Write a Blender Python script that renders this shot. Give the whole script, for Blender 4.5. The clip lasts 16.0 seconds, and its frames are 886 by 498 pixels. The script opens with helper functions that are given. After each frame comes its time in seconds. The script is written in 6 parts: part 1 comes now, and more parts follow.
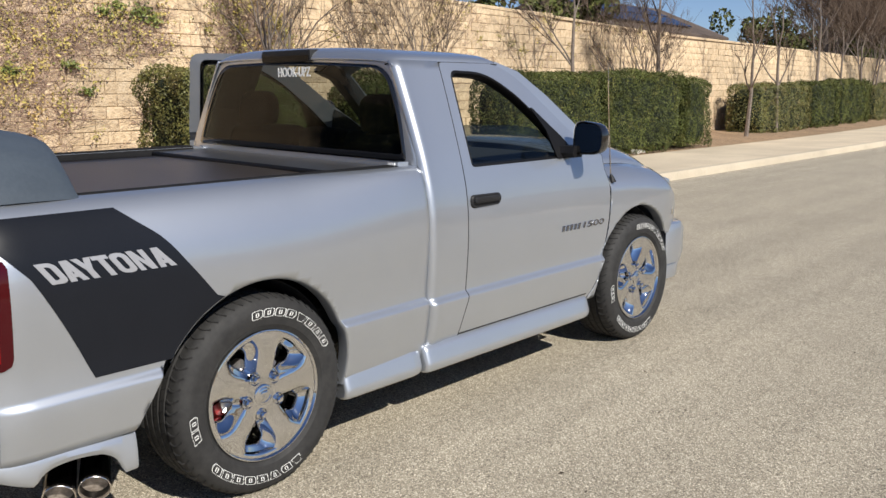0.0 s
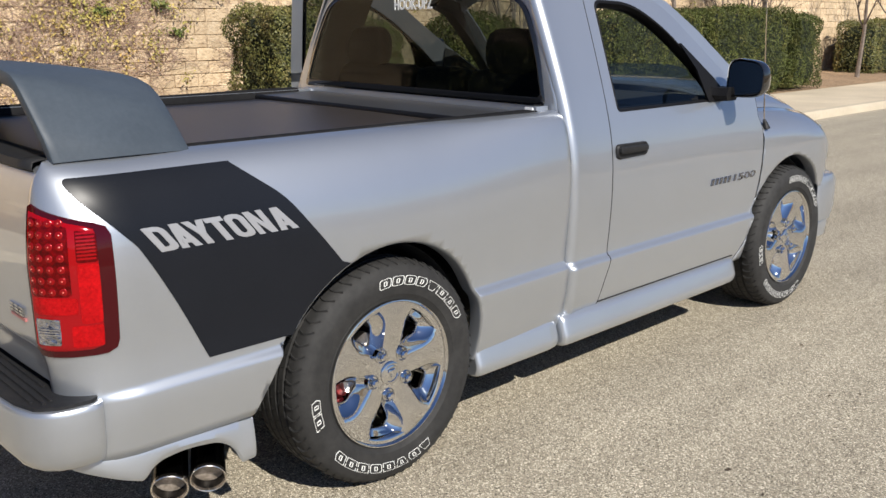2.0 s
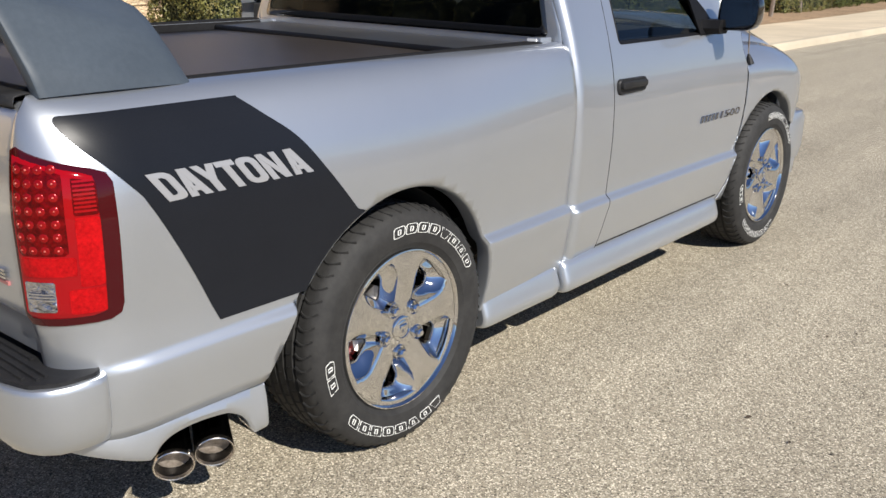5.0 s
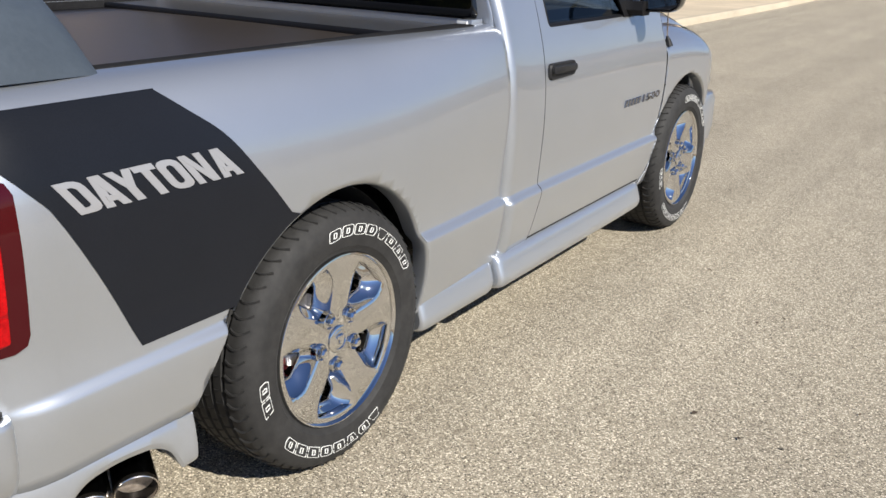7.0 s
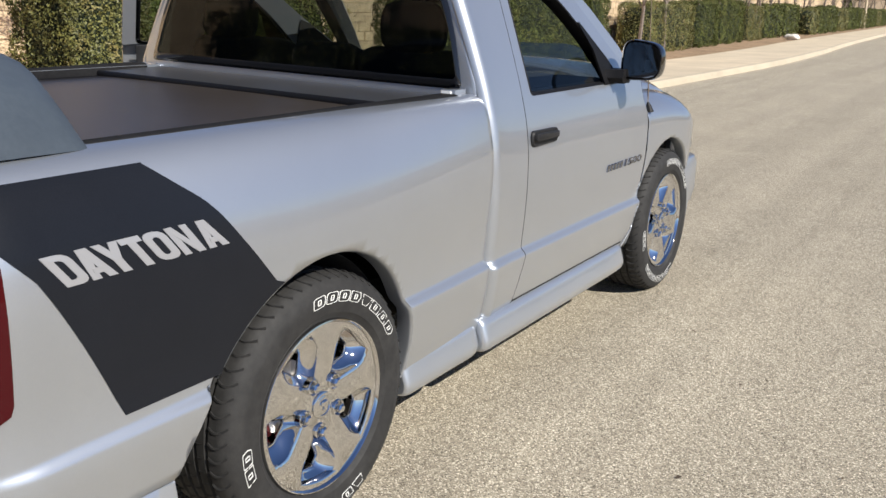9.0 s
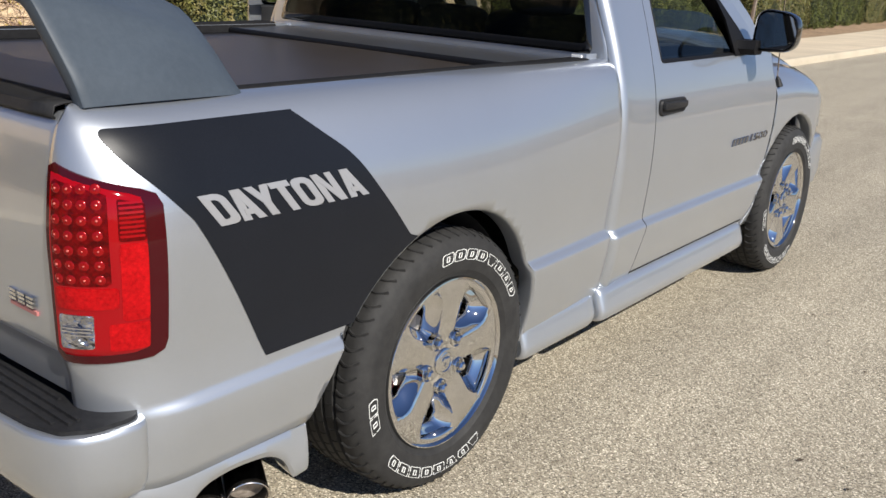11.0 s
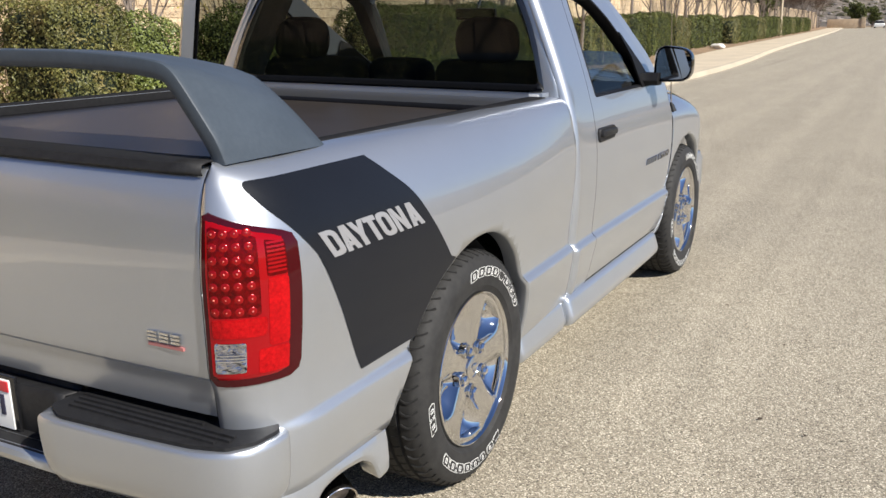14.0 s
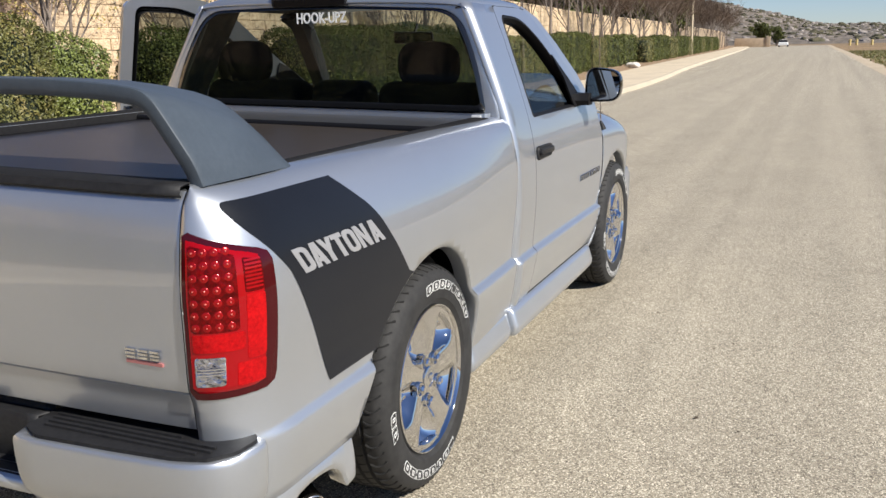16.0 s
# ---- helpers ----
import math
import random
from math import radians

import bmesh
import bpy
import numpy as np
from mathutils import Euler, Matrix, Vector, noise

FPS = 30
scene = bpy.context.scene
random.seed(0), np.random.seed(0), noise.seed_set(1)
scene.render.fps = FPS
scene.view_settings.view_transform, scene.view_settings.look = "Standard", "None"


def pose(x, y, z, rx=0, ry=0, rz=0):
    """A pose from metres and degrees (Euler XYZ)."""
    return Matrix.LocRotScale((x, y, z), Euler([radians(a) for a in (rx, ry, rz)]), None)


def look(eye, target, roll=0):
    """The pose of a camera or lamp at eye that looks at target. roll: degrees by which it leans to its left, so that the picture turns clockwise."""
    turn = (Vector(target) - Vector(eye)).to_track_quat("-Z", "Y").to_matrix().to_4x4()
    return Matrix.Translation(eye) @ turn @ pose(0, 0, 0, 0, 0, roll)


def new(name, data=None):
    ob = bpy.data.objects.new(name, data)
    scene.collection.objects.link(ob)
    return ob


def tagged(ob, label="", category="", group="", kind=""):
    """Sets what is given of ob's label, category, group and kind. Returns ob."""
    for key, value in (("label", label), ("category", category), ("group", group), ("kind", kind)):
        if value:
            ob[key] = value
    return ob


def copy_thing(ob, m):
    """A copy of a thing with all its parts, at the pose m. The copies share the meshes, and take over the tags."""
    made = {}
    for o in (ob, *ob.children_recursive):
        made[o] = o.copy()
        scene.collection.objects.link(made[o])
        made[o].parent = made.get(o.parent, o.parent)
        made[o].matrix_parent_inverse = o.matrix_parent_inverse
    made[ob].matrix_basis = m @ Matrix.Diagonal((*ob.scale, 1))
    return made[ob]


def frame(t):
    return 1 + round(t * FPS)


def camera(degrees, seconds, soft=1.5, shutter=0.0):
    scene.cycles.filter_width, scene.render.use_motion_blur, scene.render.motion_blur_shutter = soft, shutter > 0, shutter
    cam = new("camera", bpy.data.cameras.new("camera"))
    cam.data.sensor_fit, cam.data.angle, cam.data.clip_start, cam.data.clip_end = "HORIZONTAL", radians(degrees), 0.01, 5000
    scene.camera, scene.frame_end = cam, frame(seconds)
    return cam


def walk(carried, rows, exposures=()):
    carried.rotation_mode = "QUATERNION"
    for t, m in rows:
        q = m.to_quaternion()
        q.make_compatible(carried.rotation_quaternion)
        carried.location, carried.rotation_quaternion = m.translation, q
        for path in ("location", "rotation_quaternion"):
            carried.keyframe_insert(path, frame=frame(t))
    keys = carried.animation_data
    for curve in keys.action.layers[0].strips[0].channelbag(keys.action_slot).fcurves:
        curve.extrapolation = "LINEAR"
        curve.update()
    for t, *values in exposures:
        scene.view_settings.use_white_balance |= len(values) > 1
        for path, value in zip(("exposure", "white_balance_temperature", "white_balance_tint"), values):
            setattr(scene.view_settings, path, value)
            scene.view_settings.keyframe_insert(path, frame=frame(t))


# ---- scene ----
from mathutils import geometry

cam = camera(53.3, 16.0)
PATH = [
    (0, (3.824, -2.095, 1.633), (2.516, -0.623, 1.285), -0.4),
    (0.5, (3.75, -2.087, 1.615), (2.411, -0.651, 1.239), -0.5),
    (1, (3.527, -2.1, 1.613), (2.216, -0.644, 1.21), -0.8),
    (1.5, (3.37, -2.023, 1.606), (2.006, -0.627, 1.167), -0.5),
    (2, (3.286, -1.904, 1.605), (1.869, -0.574, 1.133), -0.8),
    (2.5, (3.169, -1.906, 1.597), (1.82, -0.523, 1.082), -0.5),
    (3, (3.033, -1.981, 1.597), (1.751, -0.541, 1.066), -0.2),
    (3.5, (2.965, -2.024, 1.596), (1.7, -0.568, 1.066), 0.5),
    (4, (2.957, -2.035, 1.591), (1.691, -0.583, 1.055), 0.8),
    (4.2, (2.949, -2.038, 1.58), (1.686, -0.587, 1.032), 0.6),
    (6.3, (2.617, -1.826, 1.547), (1.454, -0.347, 0.87), 0.1),
    (6.5, (2.591, -1.867, 1.545), (1.465, -0.364, 0.859), 0.3),
    (7, (2.582, -1.884, 1.562), (1.544, -0.303, 0.912), 0.8),
    (7.5, (2.606, -1.893, 1.574), (1.594, -0.276, 0.972), 0.8),
    (8, (2.616, -1.889, 1.572), (1.596, -0.27, 0.988), 0.6),
    (8.2, (2.617, -1.89, 1.577), (1.593, -0.274, 0.993), 0.6),
    (10.3, (2.607, -1.933, 1.635), (1.531, -0.3, 1.216), 1.2),
    (10.5, (2.589, -1.944, 1.604), (1.484, -0.353, 1.107), 1.4),
    (11, (2.524, -1.973, 1.555), (1.329, -0.479, 0.969), 2.0),
    (11.5, (2.424, -1.959, 1.558), (1.13, -0.536, 1.011), 1.5),
    (12, (2.275, -1.935, 1.571), (0.992, -0.47, 1.114), 0.7),
    (12.5, (2.168, -2.101, 1.571), (1.068, -0.488, 1.136), 0.2),
    (13, (2.151, -2.305, 1.587), (1.216, -0.601, 1.116), 0.2),
    (13.5, (2.233, -2.455, 1.579), (1.29, -0.759, 1.095), -0.3),
    (14, (2.271, -2.612, 1.583), (1.346, -0.907, 1.098), -1.1),
    (14.5, (2.213, -2.759, 1.583), (1.365, -1.011, 1.109), -1.5),
    (15, (2.182, -2.87, 1.592), (1.404, -1.091, 1.109), -0.9),
    (15.5, (2.199, -2.866, 1.597), (1.428, -1.081, 1.129), -0.9),
    (16, (2.236, -2.781, 1.606), (1.461, -0.993, 1.158), -1.2),
]
walk(cam, [(t, look(eye, target, roll)) for t, eye, target, roll in PATH],
     exposures=((0.0, 0.31), (2.0, 0.33), (4.0, 0.43), (6.5, 0.45), (7.5, 0.49), (8.2, 0.49), (10.5, 0.37), (11.0, 0.39), (11.5, 0.47), (12.0, 0.57), (13.0, 0.54), (14.0, 0.53), (16.0, 0.55)))

# ---- light ----
SUN_AWAY = Vector((-1.0, 0.25, -0.86))
elevation = math.atan2(0.86, math.hypot(1.0, 0.25))
world = bpy.data.worlds.new("sky")
scene.world = world
world.use_nodes = True
sky = world.node_tree.nodes.new("ShaderNodeTexSky")
sky.sky_type, sky.sun_disc, sky.sun_elevation = "NISHITA", False, elevation
sky.sun_rotation = math.atan2(1.0, -0.25)
sky.altitude, sky.dust_density, sky.ozone_density = 1500, 0.25, 1.0
world.node_tree.nodes["Background"].inputs["Strength"].default_value = 0.058
tint = world.node_tree.nodes.new("ShaderNodeVectorMath")
tint.operation = "MULTIPLY"
tint.inputs[1].default_value = (0.86, 0.97, 1.25)
world.node_tree.links.new(sky.outputs[0], tint.inputs[0])
world.node_tree.links.new(tint.outputs[0], world.node_tree.nodes["Background"].inputs["Color"])
sun_data = bpy.data.lights.new("sun", "SUN")
sun_data.energy, sun_data.angle, sun_data.color = 5.0, radians(0.53), (1.0, 0.95, 0.87)
sun = new("sun", sun_data)
sun.matrix_world = look((20, -5, 20), Vector((20, -5, 20)) + SUN_AWAY)


# ---- materials ----
def plain(name, colour, rough=0.5, metal=0.0, coat=0.0, spec=0.5):
    m = bpy.data.materials.new(name)
    m.use_nodes = True
    p = m.node_tree.nodes["Principled BSDF"]
    p.inputs["Base Color"].default_value = (*colour, 1)
    p.inputs["Roughness"].default_value, p.inputs["Metallic"].default_value = rough, metal
    p.inputs["Coat Weight"].default_value, p.inputs["Coat Roughness"].default_value = coat, 0.04
    p.inputs["Specular IOR Level"].default_value = spec
    return m


def node(m, kind, **values):
    n = m.node_tree.nodes.new(kind)
    for key, value in values.items():
        n.inputs[key.replace("_", " ")].default_value = value
    return n


def link(m, a, out, b, into):
    m.node_tree.links.new(a.outputs[out], b.inputs[into])


def blend(m, colours, stops):
    r = m.node_tree.nodes.new("ShaderNodeValToRGB")
    while len(r.color_ramp.elements) < len(colours):
        r.color_ramp.elements.new(0.5)
    for e, c, s in zip(r.color_ramp.elements, colours, stops):
        e.position, e.color = s, (*c, 1)
    return r


def surface(name, colours, stops, scale, rough=0.8, metal=0.0, coat=0.0, bump=0.2, bump_scale=60.0, depth=0.01, stain=0.25, stain_scale=0.6, spec=0.5, island=0.0, piece=0.0):
    """A grained surface: fine grain, large stains, relief; pieces may differ by island or by object."""
    m = plain(name, colours[0], rough, metal, coat, spec)
    p = m.node_tree.nodes["Principled BSDF"]
    co = m.node_tree.nodes.new("ShaderNodeTexCoord")
    fine = node(m, "ShaderNodeTexNoise", Scale=scale, Detail=6.0, Roughness=0.65)
    large = node(m, "ShaderNodeTexNoise", Scale=stain_scale, Detail=5.0, Roughness=0.6)
    relief = node(m, "ShaderNodeTexNoise", Scale=bump_scale, Detail=4.0)
    for n in (fine, large, relief):
        link(m, co, "Object", n, "Vector")
    ramp = blend(m, colours, stops)
    link(m, fine, "Fac", ramp, "Fac")
    shade = node(m, "ShaderNodeMapRange")
    for key, value in zip(("From Min", "From Max", "To Min", "To Max"), (0.3, 0.7, 1.0 - stain, 1.0 + stain)):
        shade.inputs[key].default_value = value
    link(m, large, "Fac", shade, "Value")
    vary = shade
    if island or piece:
        info = m.node_tree.nodes.new("ShaderNodeNewGeometry" if island else "ShaderNodeObjectInfo")
        amount = island or piece
        spread = node(m, "ShaderNodeMapRange")
        spread.inputs["To Min"].default_value, spread.inputs["To Max"].default_value = 1 - amount, 1 + amount
        link(m, info, "Random Per Island" if island else "Random", spread, "Value")
        vary = m.node_tree.nodes.new("ShaderNodeMath")
        vary.operation = "MULTIPLY"
        link(m, shade, 0, vary, 0)
        link(m, spread, 0, vary, 1)
    mul = m.node_tree.nodes.new("ShaderNodeVectorMath")
    mul.operation = "SCALE"
    link(m, ramp, "Color", mul, 0)
    link(m, vary, 0, mul, "Scale")
    link(m, mul, 0, p, "Base Color")
    if bump:
        b = node(m, "ShaderNodeBump", Strength=bump, Distance=depth)
        link(m, relief, "Fac", b, "Height")
        link(m, b, "Normal", p, "Normal")
    return m


def pane_glass(name, tint, rough=0.0, shine=0.95):
    """Tinted sheet glass: clear through, mirrored more at a slant."""
    m = bpy.data.materials.new(name)
    m.use_nodes = True
    m.node_tree.nodes.clear()
    out = m.node_tree.nodes.new("ShaderNodeOutputMaterial")
    clear, gloss = m.node_tree.nodes.new("ShaderNodeBsdfTransparent"), m.node_tree.nodes.new("ShaderNodeBsdfGlossy")
    clear.inputs["Color"].default_value = (*tint, 1)
    gloss.inputs["Roughness"].default_value = rough
    slant, steep, mix = node(m, "ShaderNodeLayerWeight", Blend=0.5), m.node_tree.nodes.new("ShaderNodeMath"), m.node_tree.nodes.new("ShaderNodeMixShader")
    steep.operation = "POWER"
    steep.inputs[1].default_value = 4.5
    base = m.node_tree.nodes.new("ShaderNodeMath")
    base.operation = "MULTIPLY_ADD"
    base.inputs[1].default_value, base.inputs[2].default_value = shine, 0.045 * shine
    link(m, slant, "Facing", steep, 0)
    link(m, steep, 0, base, 0)
    link(m, base, 0, mix, 0)
    link(m, clear, 0, mix, 1)
    link(m, gloss, 0, mix, 2)
    link(m, mix, 0, out, 0)
    return m


def asphalt_material():
    m = plain("asphalt", (0.2, 0.18, 0.15), 0.85)
    p = m.node_tree.nodes["Principled BSDF"]
    p.inputs["Specular IOR Level"].default_value = 0.5
    co = m.node_tree.nodes.new("ShaderNodeTexCoord")
    cells = node(m, "ShaderNodeTexVoronoi", Scale=205.0)
    grit = node(m, "ShaderNodeTexNoise", Scale=170.0, Detail=3.0)
    large = node(m, "ShaderNodeTexNoise", Scale=0.9, Detail=8.0, Roughness=0.62)
    streak = node(m, "ShaderNodeTexNoise", Scale=1.0, Detail=5.0)
    squash = node(m, "ShaderNodeMapping")
    squash.inputs["Scale"].default_value = (2.2, 0.02, 1.0)
    link(m, co, "Object", squash, "Vector")
    link(m, squash, 0, streak, "Vector")
    for n in (cells, grit, large):
        link(m, co, "Object", n, "Vector")
    split = m.node_tree.nodes.new("ShaderNodeSeparateColor")
    link(m, cells, "Color", split, 0)
    stones = blend(m, [(0.07, 0.061, 0.046), (0.29, 0.254, 0.19), (0.437, 0.385, 0.293), (0.9, 0.82, 0.665)], [0.0, 0.22, 0.76, 1.0])
    link(m, split, 0, stones, "Fac")
    edge = blend(m, [(1.0, 1.0, 1.0), (0.72, 0.70, 0.66)], [0.4, 0.8])
    link(m, cells, "Distance", edge, "Fac")
    wear = blend(m, [(0.9, 0.898, 0.895), (1.0, 1.0, 1.0), (1.06, 1.06, 1.056)], [0.3, 0.5, 0.7])
    link(m, large, "Fac", wear, "Fac")
    mottle = node(m, "ShaderNodeTexNoise", Scale=5.5, Detail=4.0, Roughness=0.6)
    link(m, co, "Object", mottle, "Vector")
    patch = blend(m, [(0.95, 0.949, 0.945), (1.0, 1.0, 1.0), (1.03, 1.03, 1.028)], [0.3, 0.5, 0.72])
    link(m, mottle, "Fac", patch, "Fac")
    lane = blend(m, [(0.885, 0.883, 0.88), (1.035, 1.035, 1.035)], [0.36, 0.58])
    link(m, streak, "Fac", lane, "Fac")
    last = stones
    for other in (edge, wear, patch, lane):
        mul = m.node_tree.nodes.new("ShaderNodeVectorMath")
        mul.operation = "MULTIPLY"
        link(m, last, 0, mul, 0)
        link(m, other, 0, mul, 1)
        last = mul
    link(m, last, 0, p, "Base Color")
    b = node(m, "ShaderNodeBump", Strength=0.5, Distance=0.005)
    b.invert = True
    link(m, cells, "Distance", b, "Height")
    b2 = node(m, "ShaderNodeBump", Strength=0.3, Distance=0.004)
    link(m, grit, "Fac", b2, "Height")
    link(m, b, "Normal", b2, "Normal")
    link(m, b2, "Normal", p, "Normal")
    return m


ASPHALT = asphalt_material()
SILVER = surface("silver_paint", [(0.42, 0.446, 0.484), (0.478, 0.504, 0.543)], [0.35, 0.65], 900.0, 0.39, 0.76, 1.0, 0.03, 1500.0, 0.0003, 0.03, 1.5)
SILVER.node_tree.nodes["Principled BSDF"].inputs["Coat IOR"].default_value = 1.7
BLACK_DECAL = surface("matt_black_vinyl", [(0.0085, 0.0098, 0.0135), (0.0105, 0.012, 0.016)], [0.4, 0.6], 300.0, 0.34, 0.0, 0.0, 0.0, 400.0, 0.0003, 0.08, 3.0, 0.2)
LETTER_SILVER = plain("silver_vinyl", (0.4, 0.4, 0.41), 0.4, 0.5)
SPOILER_GREY = surface("weathered_grey_plastic", [(0.05, 0.063, 0.079), (0.059, 0.073, 0.09)], [0.3, 0.7], 60.0, 0.46, 0.0, 0.0, 0.08, 900.0, 0.0005, 0.1, 3.0, 0.2)
BLACK_PLASTIC = surface("black_plastic", [(0.011, 0.011, 0.012), (0.02, 0.02, 0.021)], [0.35, 0.65], 60.0, 0.55, 0.0, 0.0, 0.15, 500.0, 0.0008, 0.1, 4.0, 0.28)
SEAL_BLACK = plain("black_rubber", (0.006, 0.006, 0.007), 0.55, 0.0, 0.0, 0.2)
GLOSS_BLACK = plain("gloss_black", (0.01, 0.01, 0.011), 0.08, 0.0, 0.5)
DARK = surface("dark_underbody", [(0.008, 0.008, 0.008), (0.02, 0.019, 0.018)], [0.4, 0.7], 30.0, 0.9, 0, 0, 0.2, 60.0)
TONNEAU = surface("grey_brown_vinyl", [(0.037, 0.030, 0.0245), (0.044, 0.036, 0.030)], [0.3, 0.7], 8.0, 0.36, 0, 0, 0.12, 900.0, 0.0006, 0.1, 1.2)
RUBBER = surface("tyre_rubber", [(0.0125, 0.0122, 0.0118), (0.026, 0.025, 0.0238)], [0.35, 0.7], 25.0, 0.75, 0, 0, 0.25, 260.0, 0.001, 0.2, 5.0)
TYRE_WHITE = plain("white_rubber", (0.75, 0.75, 0.72), 0.6)
CHROME = plain("chrome", (0.69, 0.685, 0.68), 0.03, 1.0)
STEEL = surface("worn_steel", [(0.3, 0.28, 0.26), (0.42, 0.4, 0.38)], [0.35, 0.65], 40.0, 0.3, 1.0, 0, 0.1, 200.0, 0.0005)
PIPE_DARK = surface("darkened_steel", [(0.03, 0.03, 0.032), (0.06, 0.059, 0.058)], [0.35, 0.65], 25.0, 0.22, 1.0, 0, 0.05, 200.0, 0.0005)
EXHAUST_STEEL = surface("polished_exhaust_steel", [(0.55, 0.5, 0.45), (0.7, 0.66, 0.62)], [0.35, 0.65], 20.0, 0.25, 1.0, 0, 0.05, 200.0, 0.0005)
# metal darkened for the shade in the pockets between the spokes
BARREL = surface("shade_toned_metal", [(0.05, 0.045, 0.04), (0.11, 0.1, 0.09)], [0.35, 0.65], 30.0, 0.45, 0.7, 0, 0.1, 200.0, 0.0005)
# mottled brown, lightened in colour for the sun falling into the pipe
BAFFLE = surface("stained_baffle", [(0.17, 0.14, 0.11), (0.42, 0.36, 0.3)], [0.35, 0.65], 40.0, 0.5, 0.3)
RED_CALIPER = plain("red_caliper", (0.2, 0.01, 0.01), 0.5)
LAMP_RED = plain("red_lens", (0.27, 0.0012, 0.004), 0.05, 0.0, 0.35, 0.2)
LAMP_DEEP = plain("deep_red_lens", (0.045, 0.0008, 0.003), 0.06, 0.0, 0.35, 0.2)
LAMP_PANEL = surface("red_led_panel", [(0.05, 0.0006, 0.001), (0.15, 0.001, 0.002)], [0.35, 0.65], 60.0, 0.1, 0.0, 0.06, 0.4, 120.0, 0.003, 0.2, 20.0, 0.15)
LAMP_BRIGHT = surface("bright_red_lens", [(0.25, 0.0012, 0.003), (0.5, 0.005, 0.007)], [0.3, 0.7], 110.0, 0.12, 0.0, 0.06, 0.5, 300.0, 0.002, 0.15, 20.0, 0.15)
LAMP_CUP = plain("red_reflector_cup", (0.36, 0.004, 0.006), 0.2, 0.5, 0.15)
BADGE_METAL = plain("dark_chrome", (0.27, 0.27, 0.285), 0.22, 1.0)
LAMP_LED = plain("led_red", (0.9, 0.2, 0.16), 0.1, 0.5, 1.0)
LAMP_CLEAR = surface("clear_lens", [(0.42, 0.42, 0.44), (0.72, 0.72, 0.75)], [0.42, 0.6], 45.0, 0.06, 1.0, 0.6, 0.9, 40.0, 0.03, 0.1, 20.0)
GLASS_TINT = pane_glass("tinted_glass", (0.34, 0.37, 0.355), 0.008, 0.6)
GLASS_SIDE = pane_glass("side_glass", (0.38, 0.42, 0.4))
GLASS_CLEAR = pane_glass("clear_glass", (0.86, 0.9, 0.88))
FABRIC = surface("dark_grey_cloth", [(0.012, 0.012, 0.013), (0.022, 0.022, 0.023)], [0.3, 0.7], 120.0, 0.95, 0, 0, 0.2, 300.0, 0.001)
TRIM_GREY = surface("grey_cabin_plastic", [(0.028, 0.028, 0.029), (0.042, 0.042, 0.042)], [0.3, 0.7], 40.0, 0.7, 0, 0, 0.1, 400.0, 0.0006)
SATIN_GREY = surface("satin_grey_aluminium", [(0.062, 0.064, 0.069), (0.078, 0.08, 0.085)], [0.35, 0.65], 50.0, 0.34, 0.4, 0.0, 0.05, 400.0, 0.0004, 0.1, 4.0, 0.6)
RAIL_CAP = surface("satin_black_plastic", [(0.013, 0.013, 0.014), (0.018, 0.018, 0.019)], [0.35, 0.65], 60.0, 0.85, 0.0, 0.0, 0.1, 700.0, 0.0005, 0.1, 4.0, 0.06)
SMOKED = plain("smoked_lens", (0.006, 0.005, 0.005), 0.22, 0.0, 0.0, 0.18)
TRIM_PALE = surface("pale_pillar_trim", [(0.15, 0.14, 0.118), (0.2, 0.185, 0.16)], [0.3, 0.7], 40.0, 0.7, 0, 0, 0.1, 400.0, 0.0006)
MIRROR = plain("mirror", (0.4, 0.4, 0.4), 0.0, 1.0)
WHITE = plain("white_paint", (0.78, 0.78, 0.76), 0.4)
RED = plain("red_paint", (0.6, 0.03, 0.04), 0.4)
FADED_RED = plain("faded_red", (0.42, 0.16, 0.15), 0.5)
INK = plain("dark_ink", (0.03, 0.03, 0.06), 0.5)

CONCRETE = surface("pale_concrete", [(0.5, 0.42, 0.3), (0.6, 0.505, 0.37)], [0.3, 0.7], 25.0, 0.9, 0, 0, 0.2, 90.0, 0.004, 0.12, 0.7, piece=0.05)
SAND = surface("pale_sandy_soil", [(0.36, 0.29, 0.2), (0.52, 0.43, 0.31)], [0.3, 0.7], 6.0, 0.95, 0, 0, 0.6, 30.0, 0.02, 0.2, 0.5)
KERB = surface("kerb_concrete", [(0.42, 0.36, 0.265), (0.5, 0.43, 0.325)], [0.3, 0.7], 25.0, 0.9, 0, 0, 0.2, 90.0, 0.004, 0.12, 0.7)
DIRT = surface("brown_soil", [(0.2, 0.13, 0.075), (0.36, 0.25, 0.15)], [0.3, 0.7], 9.0, 0.95, 0, 0, 0.8, 25.0, 0.03, 0.2, 0.8)
FIELD = surface("dry_grass_ground", [(0.1, 0.09, 0.035), (0.23, 0.15, 0.075), (0.32, 0.225, 0.125)], [0.3, 0.5, 0.75], 1.5, 0.95, 0, 0, 0.8, 8.0, 0.05, 0.3, 0.05)
BLOCK = surface("cream_slump_block", [(0.46, 0.33, 0.2), (0.66, 0.505, 0.325), (0.74, 0.605, 0.43)], [0.28, 0.55, 0.8], 9.0, 0.92, 0, 0, 0.9, 28.0, 0.03, 0.16, 0.5, piece=0.12)
BLOCK_JOINED = surface("cream_slump_block_wall", [(0.46, 0.33, 0.2), (0.66, 0.505, 0.325), (0.74, 0.605, 0.43)], [0.28, 0.55, 0.8], 9.0, 0.92, 0, 0, 0.9, 28.0, 0.03, 0.16, 0.5, island=0.12)
